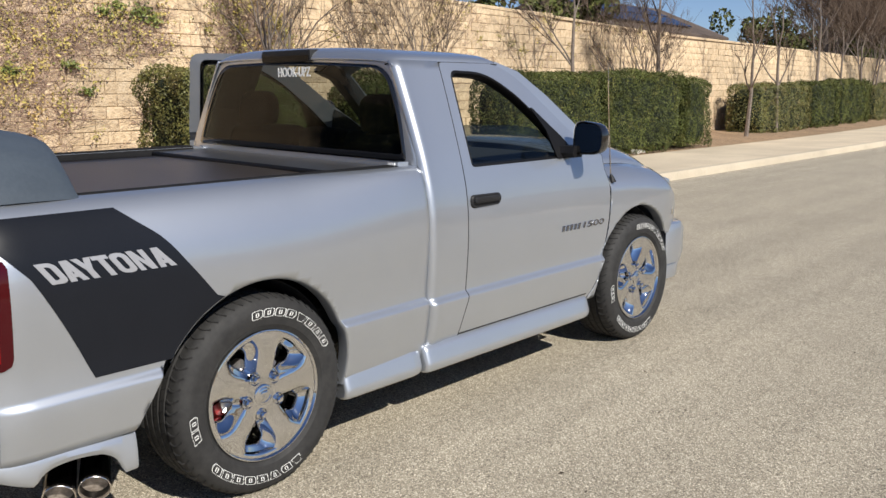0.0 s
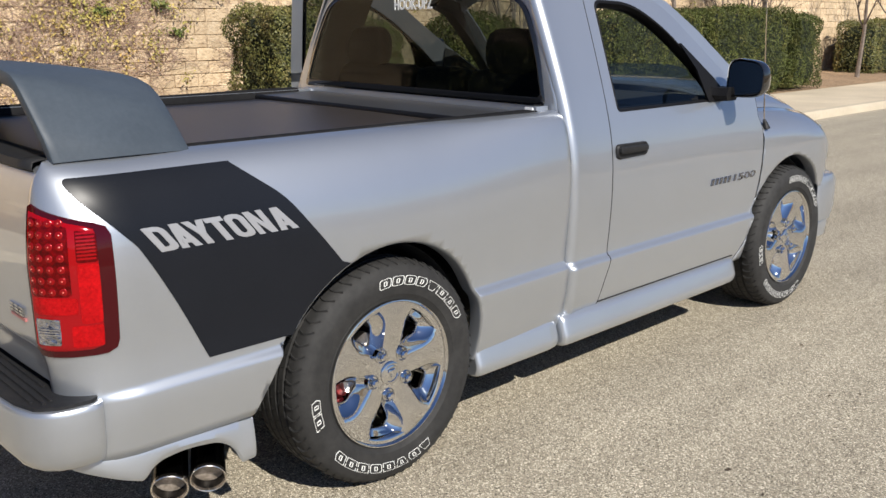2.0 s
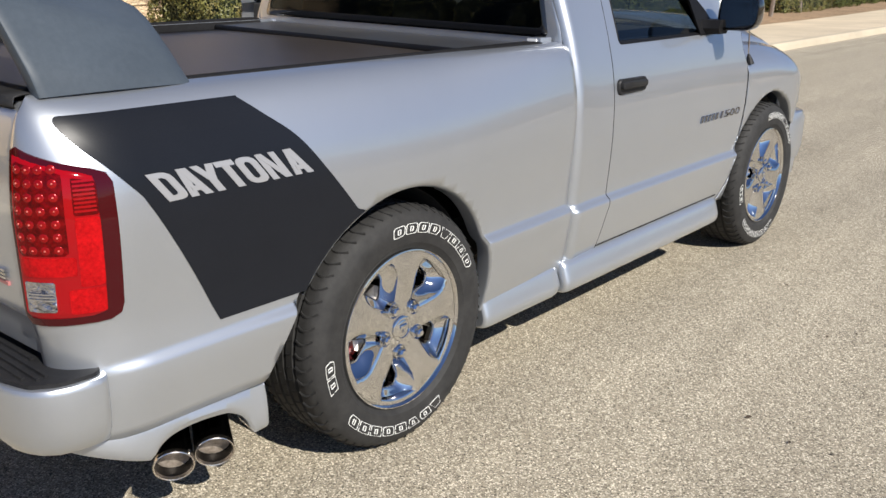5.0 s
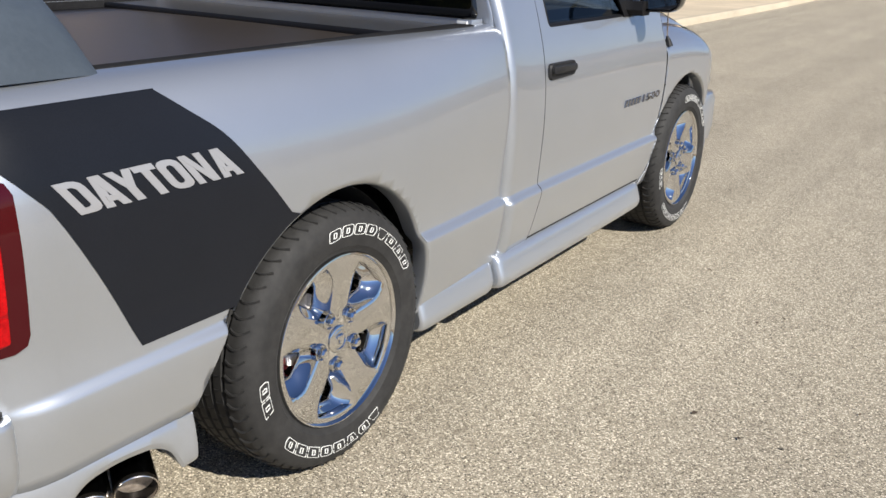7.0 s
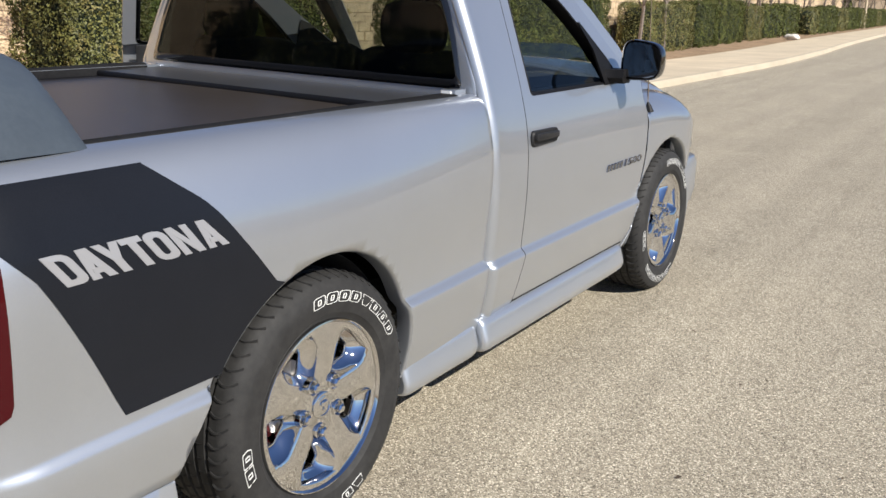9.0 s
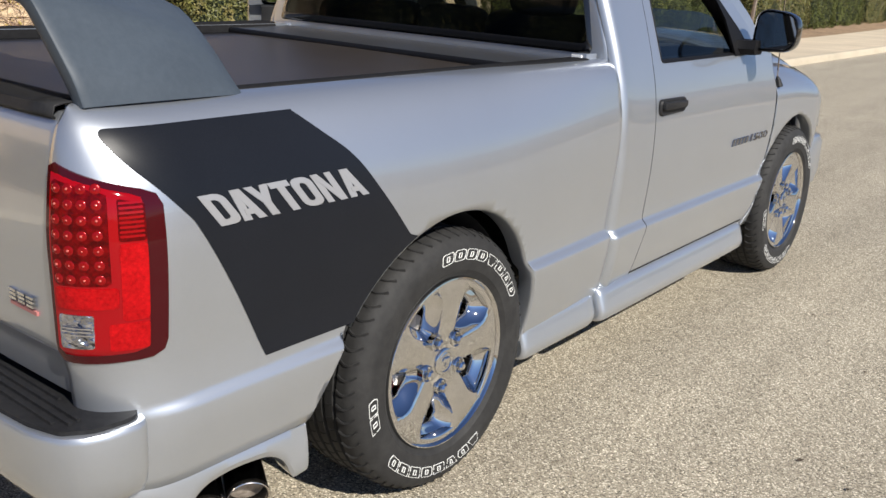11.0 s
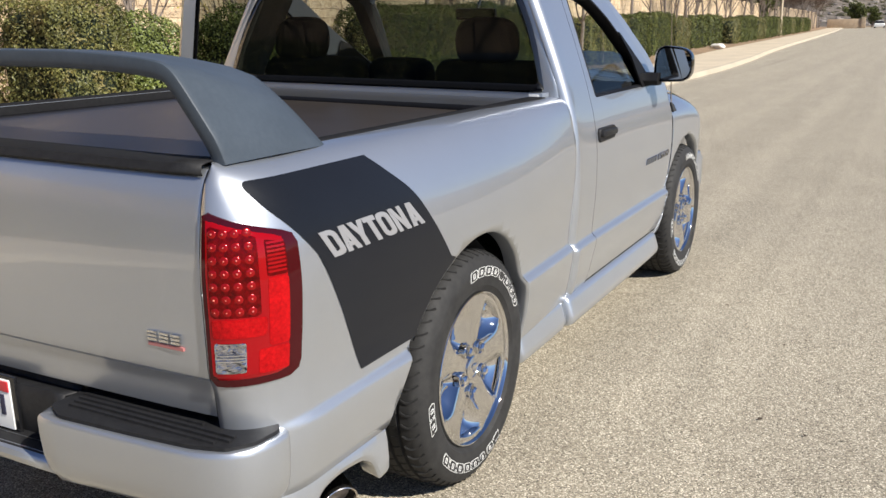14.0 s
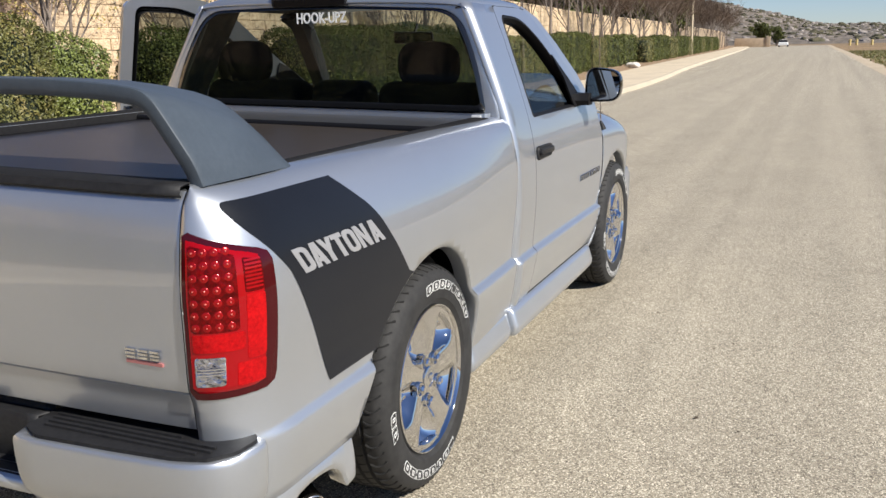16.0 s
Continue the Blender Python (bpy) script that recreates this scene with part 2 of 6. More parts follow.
MORTAR = surface("sandy_mortar", [(0.26, 0.195, 0.125), (0.34, 0.26, 0.175)], [0.3, 0.7], 30.0, 0.95, 0, 0, 0.4, 60.0, 0.006)
BARK = surface("grey_brown_bark", [(0.11, 0.088, 0.072), (0.27, 0.22, 0.18)], [0.3, 0.7], 22.0, 0.9, 0, 0, 0.5, 60.0, 0.006)
TWIG = surface("brown_twigs", [(0.075, 0.05, 0.034), (0.14, 0.098, 0.068)], [0.3, 0.7], 12.0, 0.9, 0, 0, 0)
LEAF = surface("dark_hedge_leaves", [(0.03, 0.038, 0.011), (0.078, 0.092, 0.022), (0.16, 0.135, 0.045)], [0.25, 0.5, 0.8], 3.5, 0.55, 0, 0, 0, stain=0.4, stain_scale=1.2, spec=0.25, island=0.5)
LEAF_BRIGHT = surface("light_shrub_leaves", [(0.06, 0.08, 0.018), (0.15, 0.18, 0.04), (0.28, 0.26, 0.08)], [0.25, 0.5, 0.8], 3.0, 0.45, 0, 0, 0, stain=0.25, stain_scale=1.0, island=0.4)
LEAF_OLIVE = surface("olive_hedge_leaves", [(0.055, 0.06, 0.016), (0.13, 0.13, 0.034), (0.26, 0.18, 0.07)], [0.25, 0.5, 0.8], 3.0, 0.5, 0, 0, 0, stain=0.25, stain_scale=1.0, island=0.4)
# near-black green: the shade deep between the leaves, put into the core's colour
HEDGE_CORE = surface("hedge_inner_shade", [(0.008, 0.014, 0.005), (0.02, 0.028, 0.01)], [0.3, 0.7], 8.0, 0.95, 0, 0, 0.6, 20.0, 0.04)
VINE_STEM = surface("pinkish_brown_vine", [(0.2, 0.13, 0.095), (0.42, 0.3, 0.23)], [0.3, 0.7], 6.0, 0.9, 0, 0, 0)
DARK_LEAF = surface("dry_leaf_bits", [(0.03, 0.022, 0.015), (0.1, 0.07, 0.045)], [0.3, 0.7], 5.0, 0.9, 0, 0, 0, island=0.4)
VINE_LEAF = surface("vine_leaves", [(0.16, 0.17, 0.03), (0.42, 0.33, 0.09), (0.4, 0.2, 0.08)], [0.3, 0.55, 0.8], 1.3, 0.6, 0, 0, 0, island=0.4)
ROCK_HILL = surface("boulder_hill", [(0.07, 0.062, 0.042), (0.15, 0.12, 0.09), (0.24, 0.2, 0.165)], [0.35, 0.52, 0.7], 0.2, 0.95, 0, 0, 0.9, 0.2, 3.0, 0.25, 0.01)
lay = node(ROCK_HILL, "ShaderNodeMapping")
lay.inputs["Scale"].default_value = (1.0, 0.3, 3.5)
for old in [l for l in ROCK_HILL.node_tree.links if l.from_node.type == "TEX_COORD"]:
    target = old.to_socket
    ROCK_HILL.node_tree.links.new(old.from_socket, lay.inputs["Vector"])
    ROCK_HILL.node_tree.links.new(lay.outputs["Vector"], target)
BOULDER = surface("pale_boulder", [(0.17, 0.145, 0.125), (0.36, 0.32, 0.285)], [0.3, 0.7], 0.5, 0.95, 0, 0, 0.4, 1.0, 0.2, island=0.4)
SCRUB = surface("dry_scrub", [(0.04, 0.042, 0.02), (0.1, 0.085, 0.05)], [0.3, 0.7], 0.6, 0.95, 0, 0, 0.4, 1.0, 0.2, island=0.4)
STUCCO = surface("tan_stucco", [(0.4, 0.3, 0.2), (0.48, 0.37, 0.26)], [0.3, 0.7], 10.0, 0.95, 0, 0, 0.2, 60.0)
ROOF_BROWN = surface("dark_roof_tiles", [(0.06, 0.045, 0.038), (0.12, 0.09, 0.07)], [0.3, 0.7], 4.0, 0.9, 0, 0, 0.6, 8.0, 0.05)
SOLAR = plain("solar_cell_blue", (0.01, 0.014, 0.03), 0.2, 0.0, 0.3)
YELLOW = plain("yellow_paint", (0.6, 0.47, 0.2), 0.5)


# ---- mesh helpers ----
def spline(xs, ys):
    """A smooth curve through the given places that never overshoots."""
    xs, ys = np.array(xs, float), np.array(ys, float)
    h, d = np.diff(xs), np.diff(ys) / np.diff(xs)
    m = np.zeros(len(xs))
    m[0], m[-1] = d[0], d[-1]
    for i in range(1, len(xs) - 1):
        if d[i - 1] * d[i] > 0:
            w1, w2 = 2 * h[i] + h[i - 1], h[i] + 2 * h[i - 1]
            m[i] = (w1 + w2) / (w1 / d[i - 1] + w2 / d[i])

    def at(x):
        x = min(max(x, xs[0]), xs[-1])
        i = min(int(np.searchsorted(xs, x, "right")) - 1, len(h) - 1)
        t = (x - xs[i]) / h[i]
        return float((1 + 2 * t) * (1 - t) ** 2 * ys[i] + t * (1 - t) ** 2 * h[i] * m[i] + t * t * (3 - 2 * t) * ys[i + 1] + t * t * (t - 1) * h[i] * m[i + 1])
    return at


def mesh_object(name, me, mat, parent=None, label="", smooth=True, angle=35.0):
    me.materials.append(mat)
    if smooth and len(me.polygons):
        me.polygons.foreach_set("use_smooth", [True] * len(me.polygons))
        me.set_sharp_from_angle(angle=radians(angle))
    ob = new(name, me)
    ob.parent = parent
    return tagged(ob, label)


def part(name, bm, mat, parent=None, label="", smooth=True, angle=35.0, thick=0.0):
    """Links a bmesh as one mesh object under a thing or a part."""
    me = bpy.data.meshes.new(name)
    bmesh.ops.remove_doubles(bm, verts=bm.verts[:], dist=1e-5)
    bm.normal_update()
    bm.to_mesh(me)
    bm.free()
    ob = mesh_object(name, me, mat, parent, label, smooth, angle)
    if thick:
        mod = ob.modifiers.new("thickness", "SOLIDIFY")
        mod.thickness, mod.offset = thick, 0.0
    return ob


def thing(name, label, category, at=(0, 0, 0), group="", kind=""):
    ob = new(name)
    ob.empty_display_size = 0.2
    ob.location = at
    return tagged(ob, label, category, group, kind)


def quad(bm, *vs):
    vs = list(dict.fromkeys(vs))
    if len(vs) > 2:
        try:
            bm.faces.new(vs)
        except ValueError:
            pass


def grid(bm, rows, close_u=False, close_v=False):
    """Faces between rows of points; equal neighbours collapse."""
    vs = []
    for row in rows:
        line = []
        for n, p in enumerate(row):
            p = Vector(p)
            if line and (line[-1].co - p).length < 1e-6:
                line.append(line[-1])
            else:
                line.append(bm.verts.new(p))
        vs.append(line)
    nu, nv = len(vs), len(vs[0])
    for i in range(nu if close_u else nu - 1):
        for j in range(nv if close_v else nv - 1):
            a, b = vs[i], vs[(i + 1) % nu]
            quad(bm, a[j], a[(j + 1) % nv], b[(j + 1) % nv], b[j])
    return vs


def loft(bm, rings, cap=True):
    vs = grid(bm, rings, close_v=True)
    if cap:
        for ring in (vs[0], vs[-1]):
            ring = list(dict.fromkeys(ring))
            if len(ring) > 2:
                try:
                    bm.faces.new(ring)
                except ValueError:
                    pass
    return vs


def box(bm, lo, hi, bevel=0.0, turn=None, segments=2):
    lo, hi = Vector(lo), Vector(hi)
    made = bmesh.ops.create_cube(bm, size=1.0, matrix=Matrix.Translation((lo + hi) / 2) @ Matrix.Diagonal((*(hi - lo), 1)))
    vs = made["verts"]
    if bevel:
        es = list({e for v in vs for e in v.link_edges})
        out = bmesh.ops.bevel(bm, geom=es, offset=bevel, segments=segments, affect="EDGES", profile=0.6)
        vs = [v for v in out["verts"]] or vs
    if turn is not None:
        bmesh.ops.transform(bm, matrix=turn, verts=list(set(vs)))
    return vs


def tube(bm, path, radii, n=8, cap=True):
    path = [Vector(p) for p in path]
    if not hasattr(radii, "__len__"):
        radii = [radii] * len(path)
    rings, side = [], None
    for i, p in enumerate(path):
        way = (path[min(i + 1, len(path) - 1)] - path[max(i - 1, 0)]).normalized()
        if side is None:
            side = way.orthogonal().normalized()
        side = (side - way * side.dot(way)).normalized()
        up = way.cross(side)
        rings.append([p + radii[i] * (math.cos(a) * side + math.sin(a) * up) for a in (2 * math.pi * k / n for k in range(n))])
    loft(bm, rings, cap)


def revolve(bm, profile, n=64, at=(0, 0, 0), closed=False):
    """Turns (x, radius) pairs round an axis along x."""
    ax, ay, az = at
    rows = [[(ax + x, ay + r * math.cos(a), az + r * math.sin(a)) for x, r in profile] for a in (2 * math.pi * k / n for k in range(n))]
    grid(bm, rows, close_u=True, close_v=closed)


def resample(loop, n):
    pts = [Vector(p) for p in loop]
    pts.append(pts[0])
    run = [0.0]
    for a, b in zip(pts, pts[1:]):
        run.append(run[-1] + (b - a).length)
    out = []
    for k in range(n):
        s = run[-1] * k / n
        i = max(j for j in range(len(run)) if run[j] <= s + 1e-9)
        i = min(i, len(pts) - 2)
        out.append(pts[i].lerp(pts[i + 1], (s - run[i]) / max(run[i + 1] - run[i], 1e-9)))
    return out


def rounded(corners, radius, steps=5):
    """A loop of (u, v) corners with rounded turns."""
    out, n = [], len(corners)
    radii = radius if hasattr(radius, "__len__") else [radius] * n
    for i in range(n):
        p, a, b = Vector(corners[i]), Vector(corners[i - 1]), Vector(corners[(i + 1) % n])
        r = min(radii[i], (a - p).length * 0.45, (b - p).length * 0.45)
        s, e = p + (a - p).normalized() * r, p + (b - p).normalized() * r
        for k in range(steps + 1):
            t = k / steps
            out.append((1 - t) ** 2 * s + 2 * t * (1 - t) * p + t * t * e)
    return out


def letters(text, bold=0.0, shear=0.0):
    """Flat letter shapes in the built-in font: points and faces, 1 high, from 0 to 1 across."""
    cu = bpy.data.curves.new("lettering", "FONT")
    cu.body, cu.offset, cu.resolution_u = text, bold, 3
    ob = new("lettering", cu)
    me = bpy.data.meshes.new_from_object(ob.evaluated_get(bpy.context.evaluated_depsgraph_get()))
    bpy.data.objects.remove(ob)
    bpy.data.curves.remove(cu)
    vs = np.array([v.co[:2] for v in me.vertices])
    fs = [tuple(p.vertices) for p in me.polygons]
    bpy.data.meshes.remove(me)
    vs = (vs - vs.min(0)) / (vs.max(0) - vs.min(0))
    return vs, fs


def slab_mesh(pts, faces, back):
    """A thin solid from a flat set of faces: the front at pts, the rear at back."""
    bm = bmesh.new()
    front, rear = [bm.verts.new(p) for p in pts], [bm.verts.new(p) for p in back]
    edges = {}
    for f in faces:
        quad(bm, *[front[i] for i in f])
        for a, b in zip(f, f[1:] + f[:1]):
            key = (min(a, b), max(a, b))
            edges[key] = edges.get(key, 0) + 1
    for (a, b), count in edges.items():
        if count == 1:
            quad(bm, front[a], front[b], rear[b], rear[a])
    return bm


# ---- ground, road, pavement ----
kerb_x = spline([-120, -40, 0, 13, 25, 36, 46, 95, 150, 204, 300], [-6.0, -4.3, -3.95, -3.87, -3.78, -4.2, -4.95, -7.6, -10.6, -14.0, -21.0])
right_x = spline([-120, 0, 40, 100, 171, 300], [6.5, 5.6, 4.5, 3.6, 2.3, 0.5])
HILL_Y = 232.0


def strip(bm, ys, left, right, z_left, z_right, across=2):
    rows = []
    for y in ys:
        a, b = left(y), right(y)
        rows.append([(a + (b - a) * k / across, y, z_left + (z_right - z_left) * k / across) for k in range(across + 1)])
    grid(bm, rows)


YS = [-110 + 3.0 * k for k in range(int((HILL_Y + 112) / 3))]
bm = bmesh.new()
grid(bm, [[(x, y, -0.03) for x in (-2500, -400, -60, -12, 0, 40, 400, 2500)] for y in (-2500, -400, -60, 0, 60, 240, 800, 3000)])
tagged(part("ground", bm, FIELD), "dry grass and bare earth ground beside the road", "ground", kind="structure")
bm = bmesh.new()
strip(bm, YS, lambda y: kerb_x(y) + 0.02, right_x, 0.0, 0.0, 6)
tagged(part("road", bm, ASPHALT), "worn light grey asphalt road with coarse aggregate", "road", kind="structure")
bm = bmesh.new()
rows = []
for y in YS:
    x = right_x(y) - 0.05
    rows.append([(x, y, 0.002), (x + 0.35 + 0.12 * noise.noise((0, y * 0.3, 0)), y, 0.02), (x + 1.0 + 0.4 * noise.noise((3, y * 0.2, 0)), y, -0.035)])
grid(bm, rows)
tagged(part("verge", bm, SAND), "pale sandy dirt verge along the road", "verge", kind="structure")

# kerb with gutter, one continuous casting
bm = bmesh.new()
rows = []
for y in YS:
    k = kerb_x(y)
    rows.append([(k + 0.16, y, 0.003), (k + 0.03, y, -0.004), (k, y, 0.01), (k - 0.02, y, 0.125), (k - 0.04, y, 0.148), (k - 0.07, y, 0.152), (k - 0.18, y, 0.154), (k - 0.18, y, -0.03)])
grid(bm, rows)
tagged(part("kerb", bm, KERB), "pale concrete kerb and gutter beside the road", "kerb", kind="structure")
pavement = tagged(new("pavement"), "pale tan concrete pavement of cast slabs", "pavement", kind="structure")


def slab(y0, y1):
    bm = bmesh.new()
    a0, a1, w = kerb_x(y0) - 0.186, kerb_x(y1) - 0.186, 2.62
    lo = [(a0, y0), (a1, y1), (a1 - w, y1), (a0 - w, y0)]
    c = Vector((sum(p[0] for p in lo) / 4, sum(p[1] for p in lo) / 4))
    rings = []
    for z, s in ((-0.02, 1.0), (0.146, 1.0), (0.154, 0.992)):
        rings.append([(c.x + (p[0] - c.x) * s, c.y + (p[1] - c.y) * s, z) for p in lo])
    loft(bm, rings)
    return part("slab", bm, CONCRETE, pavement, smooth=False)


for k in range(-8, 130):
    slab(1.8 * k + 0.006, 1.8 * k + 1.794)

# planting bed rising to the wall
wall_x = lambda y: kerb_x(y) - 5.85
wall_top = spline([-100, 8, 14, 26, 47, 80, 230], [3.75, 3.72, 3.62, 3.30, 3.24, 3.34, 3.3])
bm = bmesh.new()
rows = []
for y in [-60 + 0.8 * k for k in range(int((HILL_Y + 60) / 0.8))]:
    k = kerb_x(y) - 2.79
    rows.append([(k - 3.2 * u, y, 0.10 + 0.22 * u + 0.05 * noise.noise((u * 5, y * 0.9, 1.0)) * (u > 0)) for u in (0, 0.06, 0.2, 0.35, 0.5, 0.65, 0.8, 1.0)])
grid(bm, rows)
tagged(part("planting_bed", bm, DIRT), "brown soil planting bed between pavement and wall", "soil", kind="structure")

# far boulder hill
bm = bmesh.new()
rows = []
ridge = spline([-700, -300, -150, -90, -71, -55, -36, -15, 7, 31, 49, 150, 400, 800], [25, 40, 41, 34, 29.5, 27, 22, 16.5, 13.8, 14.2, 12.5, 14, 20, 18])


def hill_height(x, y):
    d = (y - HILL_Y - 40) / 700
    rise = 0.12 * d + 0.88 * (3 - 2 * d) * d * d
    return rise * (ridge(x) * (1 + 0.12 * noise.fractal((x * 0.012, y * 0.012, 0), 1.0, 2.0, 5)) + 1.6 * noise.fractal((x * 0.08, y * 0.08, 5), 0.9, 2.0, 4)) - 0.02


for i in range(60):
    y = HILL_Y + 40 + 700 * i / 59
    rows.append([(-620 + 6.0 * j, y, hill_height(-620 + 6.0 * j, y) if i else -0.5) for j in range(220)])
grid(bm, rows)
hill = tagged(part("hill", bm, ROCK_HILL), "distant hill strewn with pale boulders and scrub", "hill", kind="structure")
rng = random.Random(77)
lump = bmesh.new()
bmesh.ops.create_icosphere(lump, subdivisions=2, radius=1.0)
lump_v, lump_f = [v.co.copy() for v in lump.verts], [tuple(v.index for v in f.verts) for f in lump.faces]
lump.free()
for name, mat, count, low, high in (("boulders", BOULDER, 2200, 0.35, 1.35), ("scrub", SCRUB, 1600, 0.6, 1.6)):
    vs, fs = [], []
    for k in range(count):
        y = HILL_Y + 70 + 670 * rng.random() ** 0.7
        x = rng.uniform(-190, 130)
        r = rng.uniform(low, high) * (0.5 + rng.random())
        z, turn, shift = hill_height(x, y), rng.uniform(0, 6.28), rng.uniform(0, 90)
        m = len(vs)
        for v in lump_v:
            w = v * (r * (1 + 0.4 * noise.noise(v * 1.3 + Vector((shift, 0, 0)))))
            vs.append((x + w.x * math.cos(turn) * 1.3 - w.y * math.sin(turn), y + w.x * math.sin(turn) + w.y * math.cos(turn), z + 0.7 * w.z))
        fs += [tuple(i + m for i in f) for f in lump_f]
    me = bpy.data.meshes.new(name)
    me.from_pydata(vs, [], fs)
    tagged(mesh_object(name, me, mat, hill, smooth=False), kind="stuff")


bm = bmesh.new()
rows = []
for i in range(14):
    d = i / 13
    rows.append([((-600 + 20 * j), -260 - 300 * d, d * (20 + 14 * noise.noise((j * 0.12, 0, 7)) + 5 * noise.noise((j * 0.5, d * 3, 2))) - 0.2) for j in range(61)])
grid(bm, rows)
tagged(part("far_hill", bm, ROCK_HILL), "distant brown scrub hill beyond the road", "hill", kind="structure")


# ---- block wall ----
wall = tagged(new("wall_west"), "cream slump block garden wall with dry vines", "wall", kind="structure")
bm = bmesh.new()
rows = []
for y in [-60 + 1.5 * k for k in range(190)]:
    x = wall_x(y)
    rows.append([(x - 0.012, y, 0.1), (x - 0.012, y, wall_top(y)), (x - 0.19, y, wall_top(y)), (x - 0.19, y, 0.1)])
loft(bm, rows)
part("mortar", bm, MORTAR, wall, smooth=False)

BW, BH = 0.405, 0.2
rng = random.Random(5)


def block_verts(w, h, d, rng):
    e = 0.012
    j = lambda a: a * rng.uniform(-1, 1)
    out = []
    for x, s in ((0.0, 1.0), (d * 0.75, 1.0), (d + j(0.004), 0.93)):
        for y, z in ((-1, -1), (1, -1), (1, 1), (-1, 1)):
            out.append((x, y * (w / 2 - 0.004) * (s if x > d else 1) - y * (e if s < 1 else 0) + j(0.003), z * (h / 2 - 0.004) - z * (e * 0.8 if s < 1 else 0) + j(0.003)))
    return out


BLOCK_FACES = [(0, 1, 5, 4), (1, 2, 6, 5), (2, 3, 7, 6), (3, 0, 4, 7), (4, 5, 9, 8), (5, 6, 10, 9), (6, 7, 11, 10), (7, 4, 8, 11), (8, 9, 10, 11)]
block_meshes = []
for k in range(8):
    me = bpy.data.meshes.new("block")
    me.from_pydata(block_verts(BW, BH, 0.02, rng), [], BLOCK_FACES)
    me.materials.append(BLOCK)
    block_meshes.append(me)
WALL_BLOCKS = []
joined_v, joined_f = [], []
for r in range(19):
    z = 0.05 + BH * (r + 0.5)
    for c in range(-20, 250):
        y = BW * (c + (0.5 if r % 2 else 0.0))
        if z > wall_top(y) + 0.02:
            continue
        x = wall_x(y)
        lean = -math.atan2(wall_x(y + 0.4) - x, 0.4)
        if 19.6 < y < 26.4 and r >= 0 and len(WALL_BLOCKS) < 300:
            WALL_BLOCKS.append((x, y, z, lean))
        else:
            n = len(joined_v)
            joined_v += [(x - 0.012 + p[0] - p[1] * math.sin(lean), y + p[1], z + p[2]) for p in block_verts(BW, BH, 0.028 + rng.uniform(-0.012, 0.016), rng)]
            joined_f += [tuple(i + n for i in f) for f in BLOCK_FACES]
me = bpy.data.meshes.new("blocks")
me.from_pydata(joined_v, [], joined_f)
tagged(mesh_object("blocks", me, BLOCK_JOINED, wall, smooth=False), kind="stuff")
bm = bmesh.new()
rows = []
for y in [-60 + 1.5 * k for k in range(190)]:
    x = wall_x(y)
    rows.append([(x + 0.03, y, wall_top(y)), (x + 0.03, y, wall_top(y) + 0.06), (x + 0.01, y, wall_top(y) + 0.075), (x - 0.22, y, wall_top(y) + 0.075), (x - 0.22, y, wall_top(y))])
loft(bm, rows)
part("coping", bm, BLOCK_JOINED, wall, smooth=False)


# ---- plants ----
def leaf_cloud(name, pts, normals, size, mat, parent, rng, flat=0.6):
    """Many small folded leaves at the points, facing roughly along the normals."""
    n = len(pts)
    pts, normals = np.array(pts), np.array(normals, float)
    normals = normals + rng.normal(0, flat, (n, 3))
    normals /= np.linalg.norm(normals, axis=1)[:, None] + 1e-9
    a = np.cross(normals, rng.normal(0, 1, (n, 3)))
    a /= np.linalg.norm(a, axis=1)[:, None] + 1e-9
    b = np.cross(normals, a)
    s = size * rng.uniform(0.6, 1.35, (n, 1))
    v = np.stack([pts - a * s, pts + b * s * 0.55 + normals * s * 0.2, pts + a * s, pts - b * s * 0.55 + normals * s * 0.2], 1).reshape(-1, 3)
    f = np.arange(4 * n).reshape(-1, 4)
    tri = np.concatenate([f[:, [0, 1, 2]], f[:, [0, 2, 3]]])
    me = bpy.data.meshes.new(name)
    me.from_pydata(v.tolist(), [], tri.tolist())
    return tagged(mesh_object(name, me, mat, parent, smooth=False), kind="stuff")


